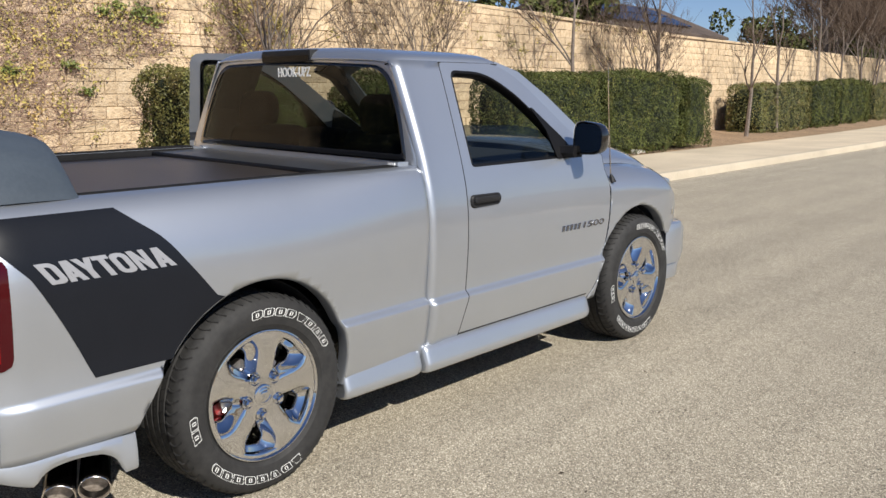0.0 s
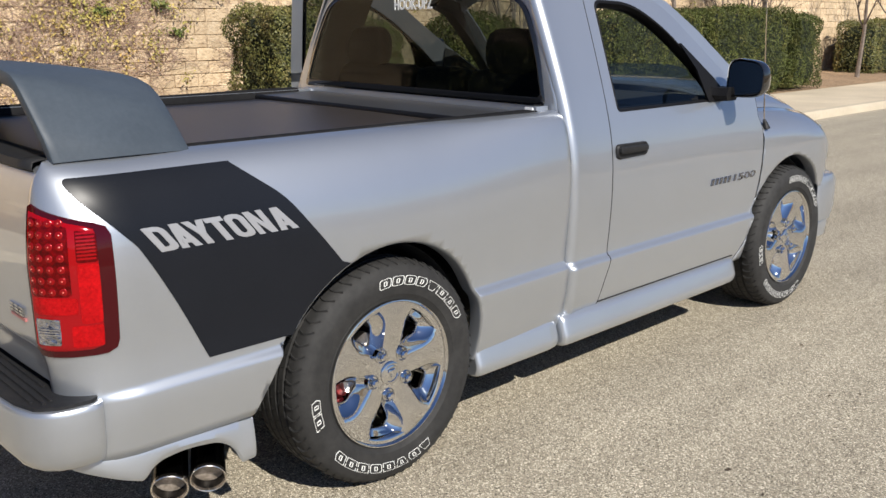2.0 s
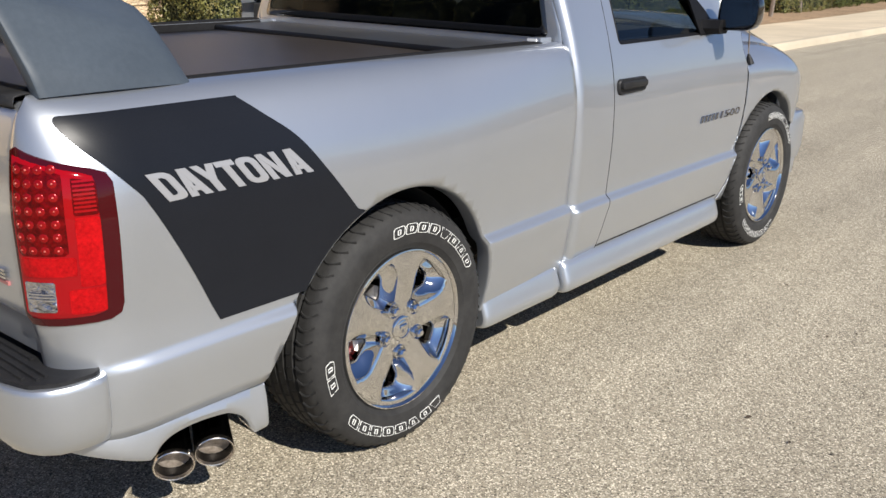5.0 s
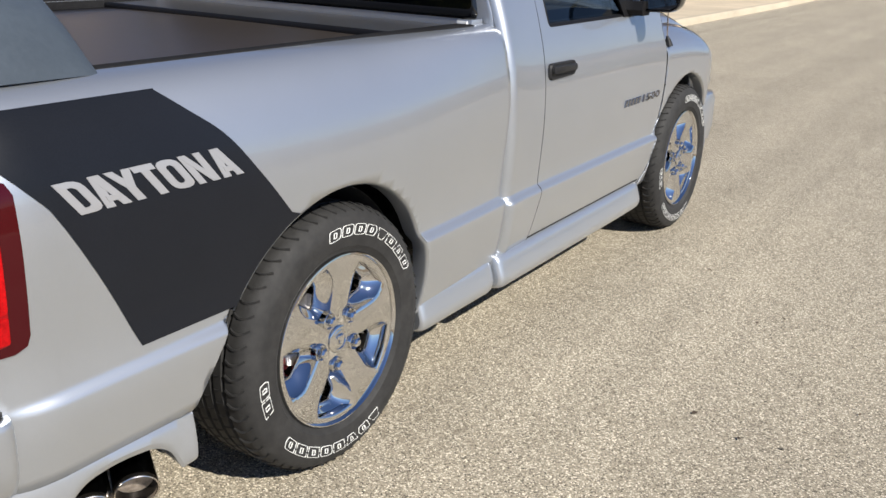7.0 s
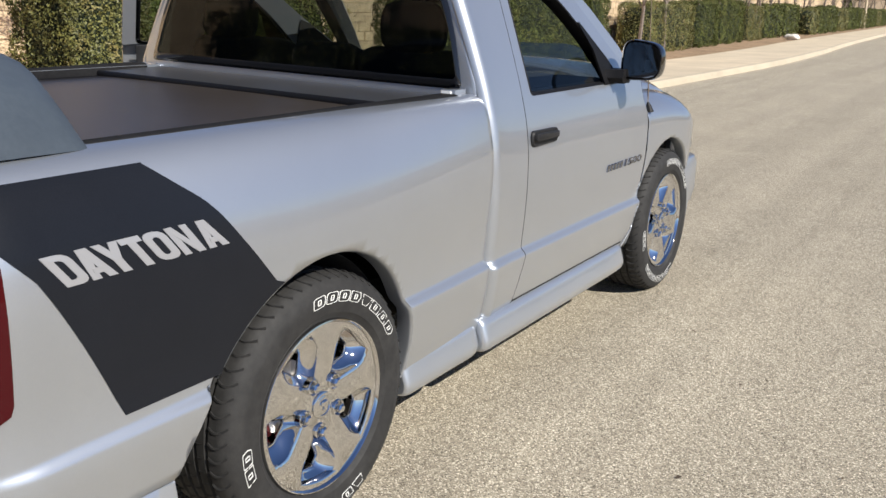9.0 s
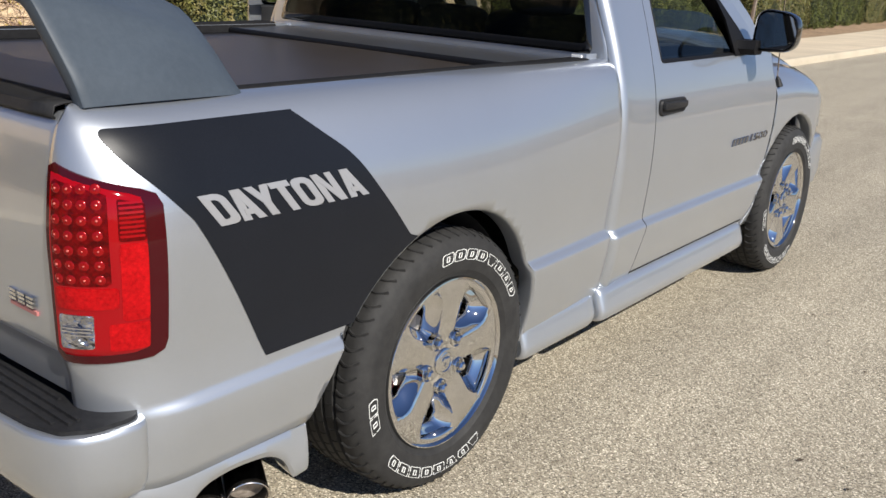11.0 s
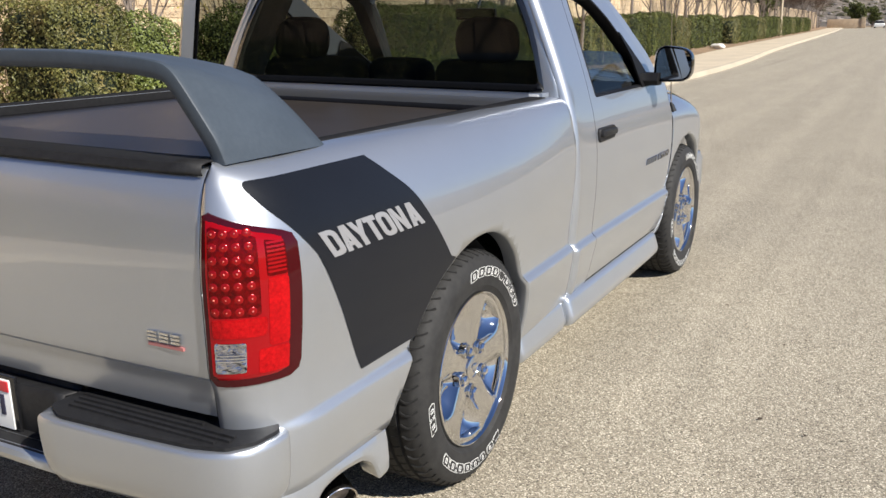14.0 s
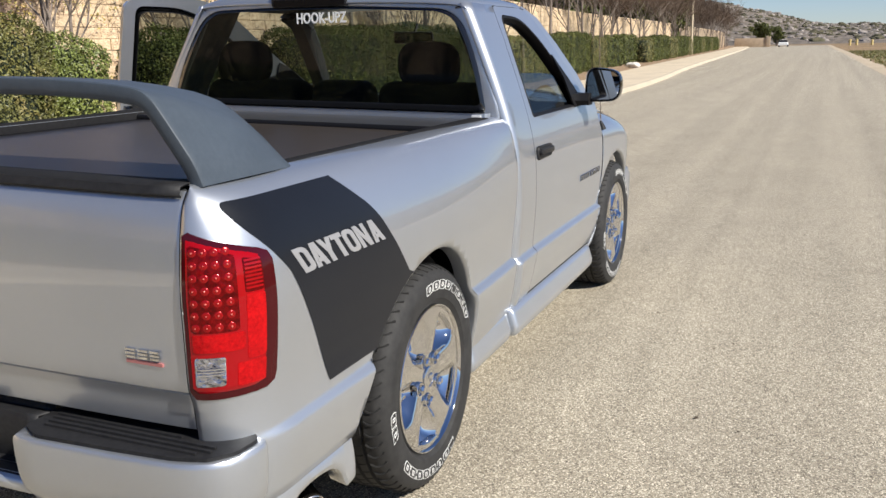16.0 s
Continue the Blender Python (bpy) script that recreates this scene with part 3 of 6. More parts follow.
def hedge(y0, y1, height, depth, front, density, mat=None, leaf=0.03, label="", soft=0.25, seed=1):
    """A clipped hedge along the pavement: a core coloured as inner shade and a skin of leaves, edges rounded and
    uneven.
    """
    rng = np.random.default_rng(seed)
    mat = mat or LEAF
    length = y1 - y0
    ob = thing("hedge", label or "clipped dark green hedge in the planting bed", "hedge", (kerb_x((y0 + y1) / 2) - front - depth / 2, (y0 + y1) / 2, 0.12), "hedges along the pavement")
    slope = (kerb_x(y1) - kerb_x(y0)) / length
    half = np.array([depth / 2, length / 2, height / 2])

    def skin(u, shrink=0.0):
        """A point of the rounded box from a direction."""
        p = 6.0 if soft < 0.4 else 3.0
        u = u / np.linalg.norm(u, axis=1)[:, None]
        s = (np.abs(u) ** p).sum(1) ** (-1 / p)
        return u * s[:, None]

    def lumps(q):
        return np.array([0.12 * noise.fractal(Vector(p) * 1.9 + Vector((seed * 7.3, 0, 0)), 0.8, 2.0, 4) for p in q])

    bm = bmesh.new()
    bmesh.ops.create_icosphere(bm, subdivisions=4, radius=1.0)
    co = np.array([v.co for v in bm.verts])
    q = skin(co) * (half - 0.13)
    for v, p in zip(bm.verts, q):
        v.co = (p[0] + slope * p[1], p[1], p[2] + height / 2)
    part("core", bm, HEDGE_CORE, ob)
    areas = np.array([length * height, length * height, depth * height, depth * height, depth * length])
    total = int(areas.sum() * density)
    pick = rng.choice(5, total, p=areas / areas.sum())
    box_pts = rng.uniform(-1, 1, (total, 3))
    for side, (axis, sign) in enumerate(((0, 1), (0, -1), (1, 1), (1, -1), (2, 1))):
        box_pts[pick == side, axis] = sign
    p = 9.0 if soft < 0.4 else 3.2
    pull = 1 / np.maximum((np.abs(box_pts) ** p).sum(1) ** (1 / p), 1.0)
    pts = box_pts * pull[:, None]
    nrm = np.sign(pts) * np.abs(pts) ** (p - 1)
    q = pts * half
    inward = rng.uniform(-0.08, 0.025, total)
    bump = lumps(q)
    nn = nrm / (np.linalg.norm(nrm, axis=1)[:, None] + 1e-9)
    q = q + nn * (bump + inward)[:, None]
    q[:, 0] += slope * q[:, 1]
    q[:, 2] += height / 2
    leaf_cloud("leaves", q, nn, leaf, mat, ob, rng)
    return ob


def bare_tree(height, seed, stems=1, spread=0.5, twigs=4, thin=0.0045):
    """A leafless tree: tapered trunk or stems, limbs and fine twigs, as trunk and branches parts at the origin."""
    rng = random.Random(seed)
    trunk, fine = bmesh.new(), bmesh.new()

    def grow(p, way, length, radius, level, out):
        path, radii = [p], [radius]
        steps = 4 if level < 2 else 3
        for k in range(steps):
            way = (way + Vector((rng.gauss(0, 0.13 if level else 0.045), rng.gauss(0, 0.13 if level else 0.045), rng.gauss(0.05, 0.06)))).normalized()
            p = p + way * length / steps
            path.append(p)
            radii.append(radius * (1 - 0.55 * (k + 1) / steps))
        tube(out, path, radii, 7 if level == 0 else (5 if level == 1 else 3), cap=False)
        if level >= twigs:
            return
        count = (4 if level == 0 else 5) if level < 3 else 3
        for k in range(count):
            t = rng.uniform(0.35 if level else 0.5, 1.0)
            i = min(int(t * steps), steps - 1)
            q = path[i].lerp(path[i + 1], t * steps - i)
            turn = rng.uniform(0.35, 0.95) * (1 if level else spread * 1.6)
            side = Vector((rng.gauss(0, 1), rng.gauss(0, 1), 0.25)).normalized()
            new_way = (way * math.cos(turn) + side * math.sin(turn)).normalized()
            grow(q, new_way, length * rng.uniform(0.45, 0.72), max(radii[i] * rng.uniform(0.42, 0.66), thin), level + 1, fine if level >= 1 else trunk)

    for s in range(stems):
        tilt = Vector((rng.gauss(0, 0.16), rng.gauss(0, 0.16), 1)).normalized() if stems > 1 else Vector((0.02, 0.03, 1))
        grow(Vector((rng.gauss(0, 0.05), rng.gauss(0, 0.05), -0.1)) * (stems > 1) + Vector((0, 0, -0.1)), tilt, height * (0.5 if stems > 1 else 0.47), 0.075 if stems == 1 else 0.042, 0, trunk)
    ob = thing("tree", "leafless young tree with fine grey-brown branches", "tree", group="bare trees along the wall")
    part("trunk", trunk, BARK, ob)
    tagged(part("twig_mass", fine, TWIG, ob), kind="stuff")
    return ob


hedge(4.72, 5.95, 1.9, 1.4, 3.0, 2100, LEAF_OLIVE, 0.021, seed=2, label="boxy dark green hedge beside the vine-covered wall")
hedge(6.1, 7.2, 1.68, 1.25, 3.1, 1900, LEAF_BRIGHT, 0.023, seed=3, soft=0.6, label="loose light green shrub beside the boxy hedge")
hedge(8.1, 9.9, 1.8, 1.35, 3.05, 1700, leaf=0.023, seed=4, soft=0.45, label="leafy green hedge between bare trees")
hedge(12.2, 15.9, 1.9, 1.4, 3.0, 1500, leaf=0.022, seed=5)
hedge(15.6, 19.6, 1.98, 1.5, 2.95, 1500, leaf=0.022, seed=6)
hedge(19.5, 20.9, 1.85, 1.45, 2.95, 1500, leaf=0.022, seed=7)
for k in range(4):
    hedge(-24.0 + 4.6 * k, -19.8 + 4.6 * k, 1.9, 1.3, 3.2, 300, LEAF_OLIVE, 0.045, seed=60 + k)
y = 27.0
for k in range(22):
    length = (5.6, 3.6, 5.2, 4.2, 6.0)[k % 5]
    near = y < 60
    hedge(y, y + length, 1.84 + 0.10 * ((k * 7) % 3 - 1), 1.3, 4.15 if near else 3.6, 800 if y < 45 else 170, LEAF if k % 3 else LEAF_OLIVE, 0.028 if y < 45 else 0.055, seed=20 + k)
    y += length + (0.3 if k % 3 != 2 else 1.2)

single_tree = bare_tree(6.2, 11)
single_tree.location = (kerb_x(25.7) - 4.05, 25.7, 0.2)
stems_tree = bare_tree(5.6, 12, 4, twigs=3)
stems_tree.location = (kerb_x(7.5) - 4.4, 7.4, 0.3)
stems_tree_b = bare_tree(5.2, 13, 4)
stems_tree_b.location = (kerb_x(11) - 4.5, 11.0, 0.3)
single_tree_b = bare_tree(6.6, 14, 1, 0.7)
single_tree_b.location = (kerb_x(16) - 4.4, 16.4, 0.3)
crown_tree = bare_tree(6.4, 31, 1, 0.75, thin=0.0095)
crown_tree.location = (kerb_x(45.6) - 4.3, 45.6, 0.3)
crown_tree_b = bare_tree(6.0, 32, 3, 0.6, thin=0.0095)
crown_tree_b.location = (kerb_x(49.4) - 4.4, 49.4, 0.3)
kinds = (single_tree, stems_tree, stems_tree_b, single_tree_b, crown_tree, crown_tree_b)
rng = random.Random(8)
for y in (-38, -33, -29, -25, -21, -17.5, -14, -10.5, 19.3, 20.6, 28.8, 34.3, 37.4, 41.0, 44, 47.5, 51, 55, 59, 63, 67, 71, 75, 80, 85, 90, 95, 100, 106, 112, 118, 125, 132, 140, 148, 156, 165, 175, 185, 196, 208):
    src = kinds[(0, 3, 0, 3, 3)[rng.randrange(5)] if y < 40 else 4 + rng.randrange(2)] if y > 26 else kinds[1 + rng.randrange(3)]
    s = rng.uniform(0.85, 1.2) * (1.25 if y > 40 else 1.0)
    ob = copy_thing(src, pose(kerb_x(y) - rng.uniform(4.2, 4.7), y, 0.3, 0, 0, rng.uniform(0, 360)))
    ob.scale = (s, s, s)
for y in [46 + 3.6 * k for k in range(46)]:
    ob = copy_thing(kinds[4 + rng.randrange(2)], pose(wall_x(y) - rng.uniform(1.0, 4.0), y, 0.8, 0, 0, rng.uniform(0, 360)))
    s = rng.uniform(1.2, 1.7)
    ob.scale = (s, s, s)

for k in range(12):
    ob = copy_thing(kinds[k % 4], pose(right_x(-20) + 2.5 + 2.2 * ((k * 5) % 4), -24 - 4.2 * k, 0.0, 0, 0, 77 * k))
    ob.scale = (1.1, 1.1, 1.1)

# dry vines on the wall
rng = random.Random(21)
bm = bmesh.new()
vine_pts = []
for k in range(7600):
    y, z = rng.uniform(1.8, 8.8) if k % 6 else rng.uniform(8, 24), 0.25 + 3.5 * rng.random() ** 0.75
    thin = noise.noise((y * 0.7, z * 0.9, 3.0)) + 0.08 * (5.0 - y) * (y < 9)
    if thin < -0.17 or z < 1.0 and rng.random() < 0.5:
        continue
    a = rng.choice((0.3, math.pi - 0.3, 1.2)) + rng.gauss(0, 0.6)
    path = []
    for s in range(rng.randrange(5, 11)):
        path.append((wall_x(y) + rng.uniform(0.02, 0.085), y, z))
        a += rng.gauss(0, 0.38)
        y, z = y + 0.085 * math.cos(a), min(max(z + 0.07 * math.sin(a), 0.3), wall_top(y))
        if rng.random() < 0.016:
            vine_pts.append(path[-1])
    tube(bm, path, [rng.choice((0.0028, 0.0034, 0.005)) * (1 - 0.5 * i / len(path)) for i in range(len(path))], 3, cap=False)
vines = thing("climbing_vine", "mostly leafless climbing vine on the block wall", "vine", (0, 0, 0))
tagged(part("stem_mass", bm, VINE_STEM, vines), kind="stuff")
nrng = np.random.default_rng(4)
spots = []
for p in vine_pts:
    for k in range(rng.randrange(4, 22)):
        spots.append((p[0] + abs(rng.gauss(0, 0.04)), p[1] + rng.gauss(0, 0.08), p[2] + rng.gauss(0, 0.07)))
leaf_cloud("leaves", spots, [(1, 0, 0.2)] * len(spots), 0.026, VINE_LEAF, vines, nrng)
spots = []
for y, z, r in ((5.1, 2.95, 0.07), (5.35, 3.05, 0.06), (5.75, 2.98, 0.12), (5.95, 2.85, 0.08), (4.5, 2.1, 0.07), (4.75, 1.7, 0.06), (3.6, 2.0, 0.06)):
    for k in range(int(1100 * r)):
        spots.append((wall_x(y) + 0.05 + abs(rng.gauss(0, 0.05)), y + rng.gauss(0, r), z + rng.gauss(0, r * 0.55)))
leaf_cloud("green_leaves", spots, [(1, 0, 0.3)] * len(spots), 0.03, LEAF_BRIGHT, vines, nrng)


# ---- pickup truck ----
truck = thing("pickup_truck", "silver two-door pickup truck with black rear stripes and grey bed spoiler", "pickup truck")
HUB_Z, ARCH_R, WHEEL_F = 0.414, 0.47, 3.06
ARCH_Z = 0.435
bed_profile = spline([0.26, 0.30, 0.42, 0.55, 0.611, 0.618, 0.640, 0.647, 0.78, 0.90, 1.00, 1.08, 1.16, 1.215, 1.252, 1.275, 1.285],
                     [0.89, 0.915, 0.951, 0.975, 0.982, 0.979, 0.958, 0.956, 0.967, 0.98, 0.986, 0.98, 0.957, 0.93, 0.90, 0.865, 0.825])
cab_profile = spline([0.26, 0.36, 0.45, 0.55, 0.596, 0.603, 0.624, 0.631, 0.75, 0.90, 1.00, 1.10, 1.18, 1.25],
                     [0.87, 0.922, 0.948, 0.963, 0.968, 0.9655, 0.946, 0.944, 0.953, 0.961, 0.96, 0.951, 0.937, 0.919])
tail_y = spline([0.60, 0.667, 0.74, 0.775, 0.80, 1.0, 1.15, 1.24, 1.285], [-1.112, -1.118, -1.124, -1.135, -1.138, -1.138, -1.122, -1.10, -1.07])
CORNER_Y, CORNER_SPAN, CORNER_X = -0.90, 0.26, 0.827


def bell(v, width):
    return math.exp(-(v / width) ** 2)


square = spline([0.9, 1.0, 1.1, 1.16, 1.215, 1.252, 1.275, 1.285], [0.0, 0.0, 0.004, 0.012, 0.026, 0.04, 0.05, 0.058])


def bed_side(y, z):
    f = min(max((y - 0.2) / 0.75, 0.0), 1.0)
    return bed_profile(z) + (square(z) * f * f * (3 - 2 * f) if z > 1.0 else 0.0) + 0.02 * bell(y, 0.6) * bell(z - 0.85, 0.3) - 0.017 * (max(0, y - 0.35) / 0.65) ** 2


def bed_x(y, z):
    """The bed's outer face; its crease is shallower behind the wheel."""
    x, k = bed_side(y, z), min(max((-0.38 - y) / 0.3, 0.0), 1.0)
    if k and 0.56 < z < 0.74:
        u = (z - 0.56) / 0.18
        x += (bed_side(y, 0.56) * (1 - u) + bed_side(y, 0.74) * u - x) * 0.45 * k * math.sin(math.pi * u) ** 0.5
    return x


def bed_point(q, z):
    """The outer skin of the bed; q runs along it and round the rear corner."""
    if q >= CORNER_Y:
        return Vector((bed_x(q, z), q, z))
    a = min(1.0, (CORNER_Y - q) / CORNER_SPAN) * math.pi / 2
    xs = bed_x(CORNER_Y, z)
    if 0.55 < z < 0.72:
        u = (z - 0.55) / 0.17
        level = bed_x(CORNER_Y, 0.55) * (1 - u) + bed_x(CORNER_Y, 0.72) * u
        xs += (level - xs) * 0.6 * min(1.0, a / 0.7)
    return Vector((CORNER_X + (xs - CORNER_X) * max(math.cos(a), 0) ** 0.95, CORNER_Y + (tail_y(z) - CORNER_Y) * math.sin(a) ** 0.95, z))


def cab_x(y, z):
    if z <= 1.25:
        return cab_profile(z) + 0.012 * bell(y - WHEEL_F, 0.55) * bell(z - 0.8, 0.3)
    return 0.919 - 0.192 * ((z - 1.25) / 0.53) ** 1.12 - 0.012 * max(0.0, y - 1.9)


def cab_point(y, z):
    return Vector((cab_x(y, z), y, z))


def lifted(f, u, v, d):
    """A point d metres off the skin f."""
    e = 0.004
    n = (f(u + e, v) - f(u - e, v)).cross(f(u, v + e) - f(u, v - e))
    return f(u, v) + n.normalized() * d


def flip(p, s):
    return (p[0] * s, p[1], p[2])


def spread_ys(y0, y1, centre, n=10, step=0.07):
    """Stations along the body, dense where a wheel arch begins."""
    ys = {y0, y1}
    y = y0
    while y < y1:
        ys.add(y)
        y += step
    for k in range(41):
        y = centre + ARCH_R * math.cos(math.pi * k / 40)
        if y0 < y < y1:
            ys.add(y)
    for s in (-1, 1):
        for e in (1.0005, 1.02, 1.05):
            if y0 < centre + s * ARCH_R * e < y1:
                ys.add(centre + s * ARCH_R * e)
    return sorted(ys)


def arch_floor(y, centre, low):
    d = abs(y - centre)
    return max(low, ARCH_Z + math.sqrt(ARCH_R ** 2 - d * d)) if d < ARCH_R else low


def arch_lip(name, skin, centre, s, parent, a0, a1):
    """A rolled edge round a wheel arch."""
    bm = bmesh.new()
    rows = []
    for k in range(49):
        a = a0 + (a1 - a0) * k / 48
        y, z = centre + ARCH_R * math.cos(a), ARCH_Z + ARCH_R * math.sin(a)
        yi, zi = centre + (ARCH_R - 0.007) * math.cos(a), ARCH_Z + (ARCH_R - 0.007) * math.sin(a)
        x = skin(y, max(z, 0.3))
        rows.append([flip((x + 0.0005, y, z), s), flip((x - 0.002, (y * 2 + yi) / 3, (z * 2 + zi) / 3), s), flip((x - 0.006, (y + yi * 2) / 3, (z + zi * 2) / 3), s), flip((x - 0.013, yi, zi), s), flip((x - 0.06, yi, zi), s)])
    grid(bm, rows)
    return part(name, bm, SILVER, parent)


def wheel_house(centre, s):
    bm = bmesh.new()
    rows = []
    for k in range(33):
        a = -0.1 + (math.pi + 0.15) * k / 32
        y, z = centre + (ARCH_R + 0.005) * math.cos(a), HUB_Z + (ARCH_R + 0.005) * math.sin(a)
        rows.append([flip((x, y, z), s) for x in (0.86, 0.7, 0.5)])
    grid(bm, rows)
    bm.faces.new([bm.verts.new(flip((0.5, centre + (ARCH_R + 0.005) * math.cos(a), HUB_Z + (ARCH_R + 0.005) * math.sin(a)), s)) for a in [-0.1 + (math.pi + 0.15) * k / 32 for k in range(33)]])
    part("wheel_house", bm, DARK, truck, thick=0.004)


def hollow(w, left, right, rim, stroke):
    """An upright hollow letter form: 16 outer corners, then 16 inner ones."""
    def loop(x0, x1, y0, y1, rl, rr):
        out = []
        for cx, cy, r, a0 in ((x1 - rr, y1 - rr, rr, 0), (x0 + rl, y1 - rl, rl, 90), (x0 + rl, y0 + rl, rl, 180), (x1 - rr, y0 + rr, rr, 270)):
            out += [(cx + r * math.cos(radians(a0 + 30 * k)), cy + r * math.sin(radians(a0 + 30 * k))) for k in range(4)]
        return out
    return loop(0, w, 0, 100, left, right) + loop(stroke, w - stroke, rim, 100 - rim, max(left - 12, 0.5), max(right - 12, 0.5))


def slanted(x0, y0, x1, y1, w):
    return [(x0, y0), (x0 + w, y0), (x1 + w, y1), (x1, y1)]


LETTER_A = [slanted(0, 0, 16, 100, 20), slanted(36, 0, 20, 100, 20), [(14, 18), (42, 18), (39, 36), (17, 36)]]
stripe_letters = [
    (0, [hollow(54, 2, 22, 18, 19)]),
    (55, LETTER_A),
    (107, [slanted(17, 0, 17, 48, 20), slanted(17, 44, -2, 100, 20), slanted(17, 44, 36, 100, 20)]),
    (163, [slanted(15, 0, 15, 84, 20), [(0, 81), (50, 81), (50, 100), (0, 100)]]),
    (215, [hollow(56, 22, 22, 18, 19)]),
    (276, [slanted(0, 0, 0, 100, 18), slanted(38, 0, 38, 100, 18), slanted(36, 0, 2, 100, 17)]),
    (342, LETTER_A),
]


BED_LEVELS = [0.26, 0.30, 0.36, 0.42, 0.46, 0.50, 0.55, 0.575, 0.586, 0.592, 0.596, 0.5995, 0.603, 0.607, 0.611, 0.6145, 0.618, 0.624, 0.6275, 0.631, 0.636, 0.640, 0.6435, 0.647, 0.654, 0.67, 0.69, 0.72, 0.76, 0.80, 0.84, 0.88, 0.92, 0.96, 1.0, 1.04, 1.08, 1.11, 1.14, 1.16, 1.18, 1.2, 1.215, 1.23, 1.245, 1.257, 1.267, 1.275, 1.281, 1.285]
for s in (1, -1):
    bm = bmesh.new()
    rows = []
    qs = spread_ys(CORNER_Y, 1.018, 0.012)
    qs = sorted(qs + [-0.565, -0.5651, -0.54, -0.515, -0.49, -0.475, -0.445, -0.43])
    qs = [CORNER_Y - CORNER_SPAN * k / 16 for k in range(16, 0, -1)] + qs
    for q in qs:
        low = arch_floor(q, 0.012, 0.30) if q > -0.2 else (arch_floor(q, 0.012, 0.43) if q > CORNER_Y - 0.13 else 0.56)
        if -0.565 < q < -0.40:
            low = max(low, 0.66 + (q + 0.43) / 0.135 * 0.25)
        row = [flip(bed_point(q, max(z, low)), s) for z in BED_LEVELS]
        top = bed_point(q, 1.285)
        row += [flip((top.x - 0.02, top.y + (0.02 if q < CORNER_Y - 0.2 else 0), 1.287), s), flip((0.775, max(top.y, -1.05), 1.283), s), flip((0.775, max(top.y, -1.05), 1.10), s)]
        rows.append(row)
    edge = rows[-1]
    for inset, y in ((0.003, 1.0205), (0.009, 1.023), (0.035, 1.024)):
        rows.append([flip((max(p[0] * s - inset, 0.7), y, p[2]), s) for p in edge])
    grid(bm, rows)
    part("bed_side", bm, SILVER, truck, thick=0.004, angle=50)
    arch_lip("arch_lip", bed_x, 0.012, s, truck, -0.22, 2.66)
    wheel_house(0.0, s)
    wheel_house(WHEEL_F, s)

    # stripe decal
    def left_edge(z):
        into = max(0.0, z - 1.223) / 0.02
        return stripe_left(z) + 0.024 * (1 - math.sqrt(max(1 - into * into, 0)))

    stripe_left = spline([0.668, 0.80, 0.926, 1.035, 1.122, 1.189, 1.246], [-0.70, -0.762, -0.828, -0.89, -0.945, -1.0, -1.045])
    stripe_right = spline([0.88, 1.01, 1.135, 1.191, 1.24], [-0.209, -0.316, -0.423, -0.497, -0.56])
    bm = bmesh.new()
    rows = []
    for z in [0.668 + (1.223 - 0.668) * k / 44 for k in range(45)] + [1.228, 1.233, 1.237, 1.240, 1.242, 1.243]:
        a = left_edge(z)
        b = stripe_right(z) if z > 0.88 else -math.sqrt(max((ARCH_R + 0.004) ** 2 - (z - ARCH_Z) ** 2, 0)) + 0.012
        rows.append([flip(lifted(bed_point, a + (b - a) * k / 24, z, 0.0035), s) for k in range(25)])
    grid(bm, rows)
    part("stripe", bm, BLACK_DECAL, truck, "matt black vinyl stripe")
    # stripe lettering, lying on the skin: heavy block letters
    for n, (u0, bars) in enumerate(stripe_letters):
        bm = bmesh.new()
        for k, bar in enumerate(bars):
            rings = []
            for d in (0.0032, 0.0055 + 0.0002 * k):
                ring = []
                for u, v in bar:
                    u, v = u0 + u, v / 100
                    u = u if s > 0 else 398 - u
                    ring.append(flip(lifted(bed_point, -0.832 + 0.456 * u / 398 - 0.054 * v, 1.0225 + 0.073 * v, d), s))
                rings.append(ring)
            if len(bar) == 32:
                o, i = [r[:16] for r in rings], [r[16:] for r in rings]
                grid(bm, [o[0], o[1], i[1], i[0]], close_v=True)
            else:
                loft(bm, rings)
        part("stripe_letter", bm, LETTER_SILVER, truck, "silver block letter", smooth=False)

    # tail lamp wrapping the corner
    def lamp_patch(name, q0, q1, z0, z1, d0, d1, mat, parent, slope=0.0, r=0.02, n=14):
        """A rounded patch on the corner skin, d1 proud of it, edges falling to d0."""
        loop = rounded([(q0, z0), (q1, z0), (q1, z1 - slope), (q0, z1)], r, 4)
        c = Vector(((q0 + q1) / 2, (z0 + z1 - slope / 2) / 2))
        bm = bmesh.new()
        rings = []
        for k, d in ((1.0, d0), (1.0, (d0 + d1) / 2), (0.985, d1), (0.9, d1), (0.75, d1), (0.6, d1), (0.45, d1), (0.3, d1), (0.15, d1)):
            rings.append([flip(lifted(bed_point, c.x + (p.x - c.x) * k, c.y + (p.y - c.y) * k, d - 0.005), s) for p in resample([(p.x, p.y, 0) for p in loop], 48)])
        vs = loft(bm, rings, cap=False)
        bm.faces.new(vs[-1])
        return part(name, bm, mat, parent)
    q_in, q_out = -1.155, -0.942
    lamp = lamp_patch("tail_lamp", q_in, q_out, 0.757, 1.188, -0.004, 0.012, LAMP_DEEP, truck, 0.068, [0.02, 0.036, 0.026, 0.008])
    tagged(lamp, "red tail lamp with LED rows")
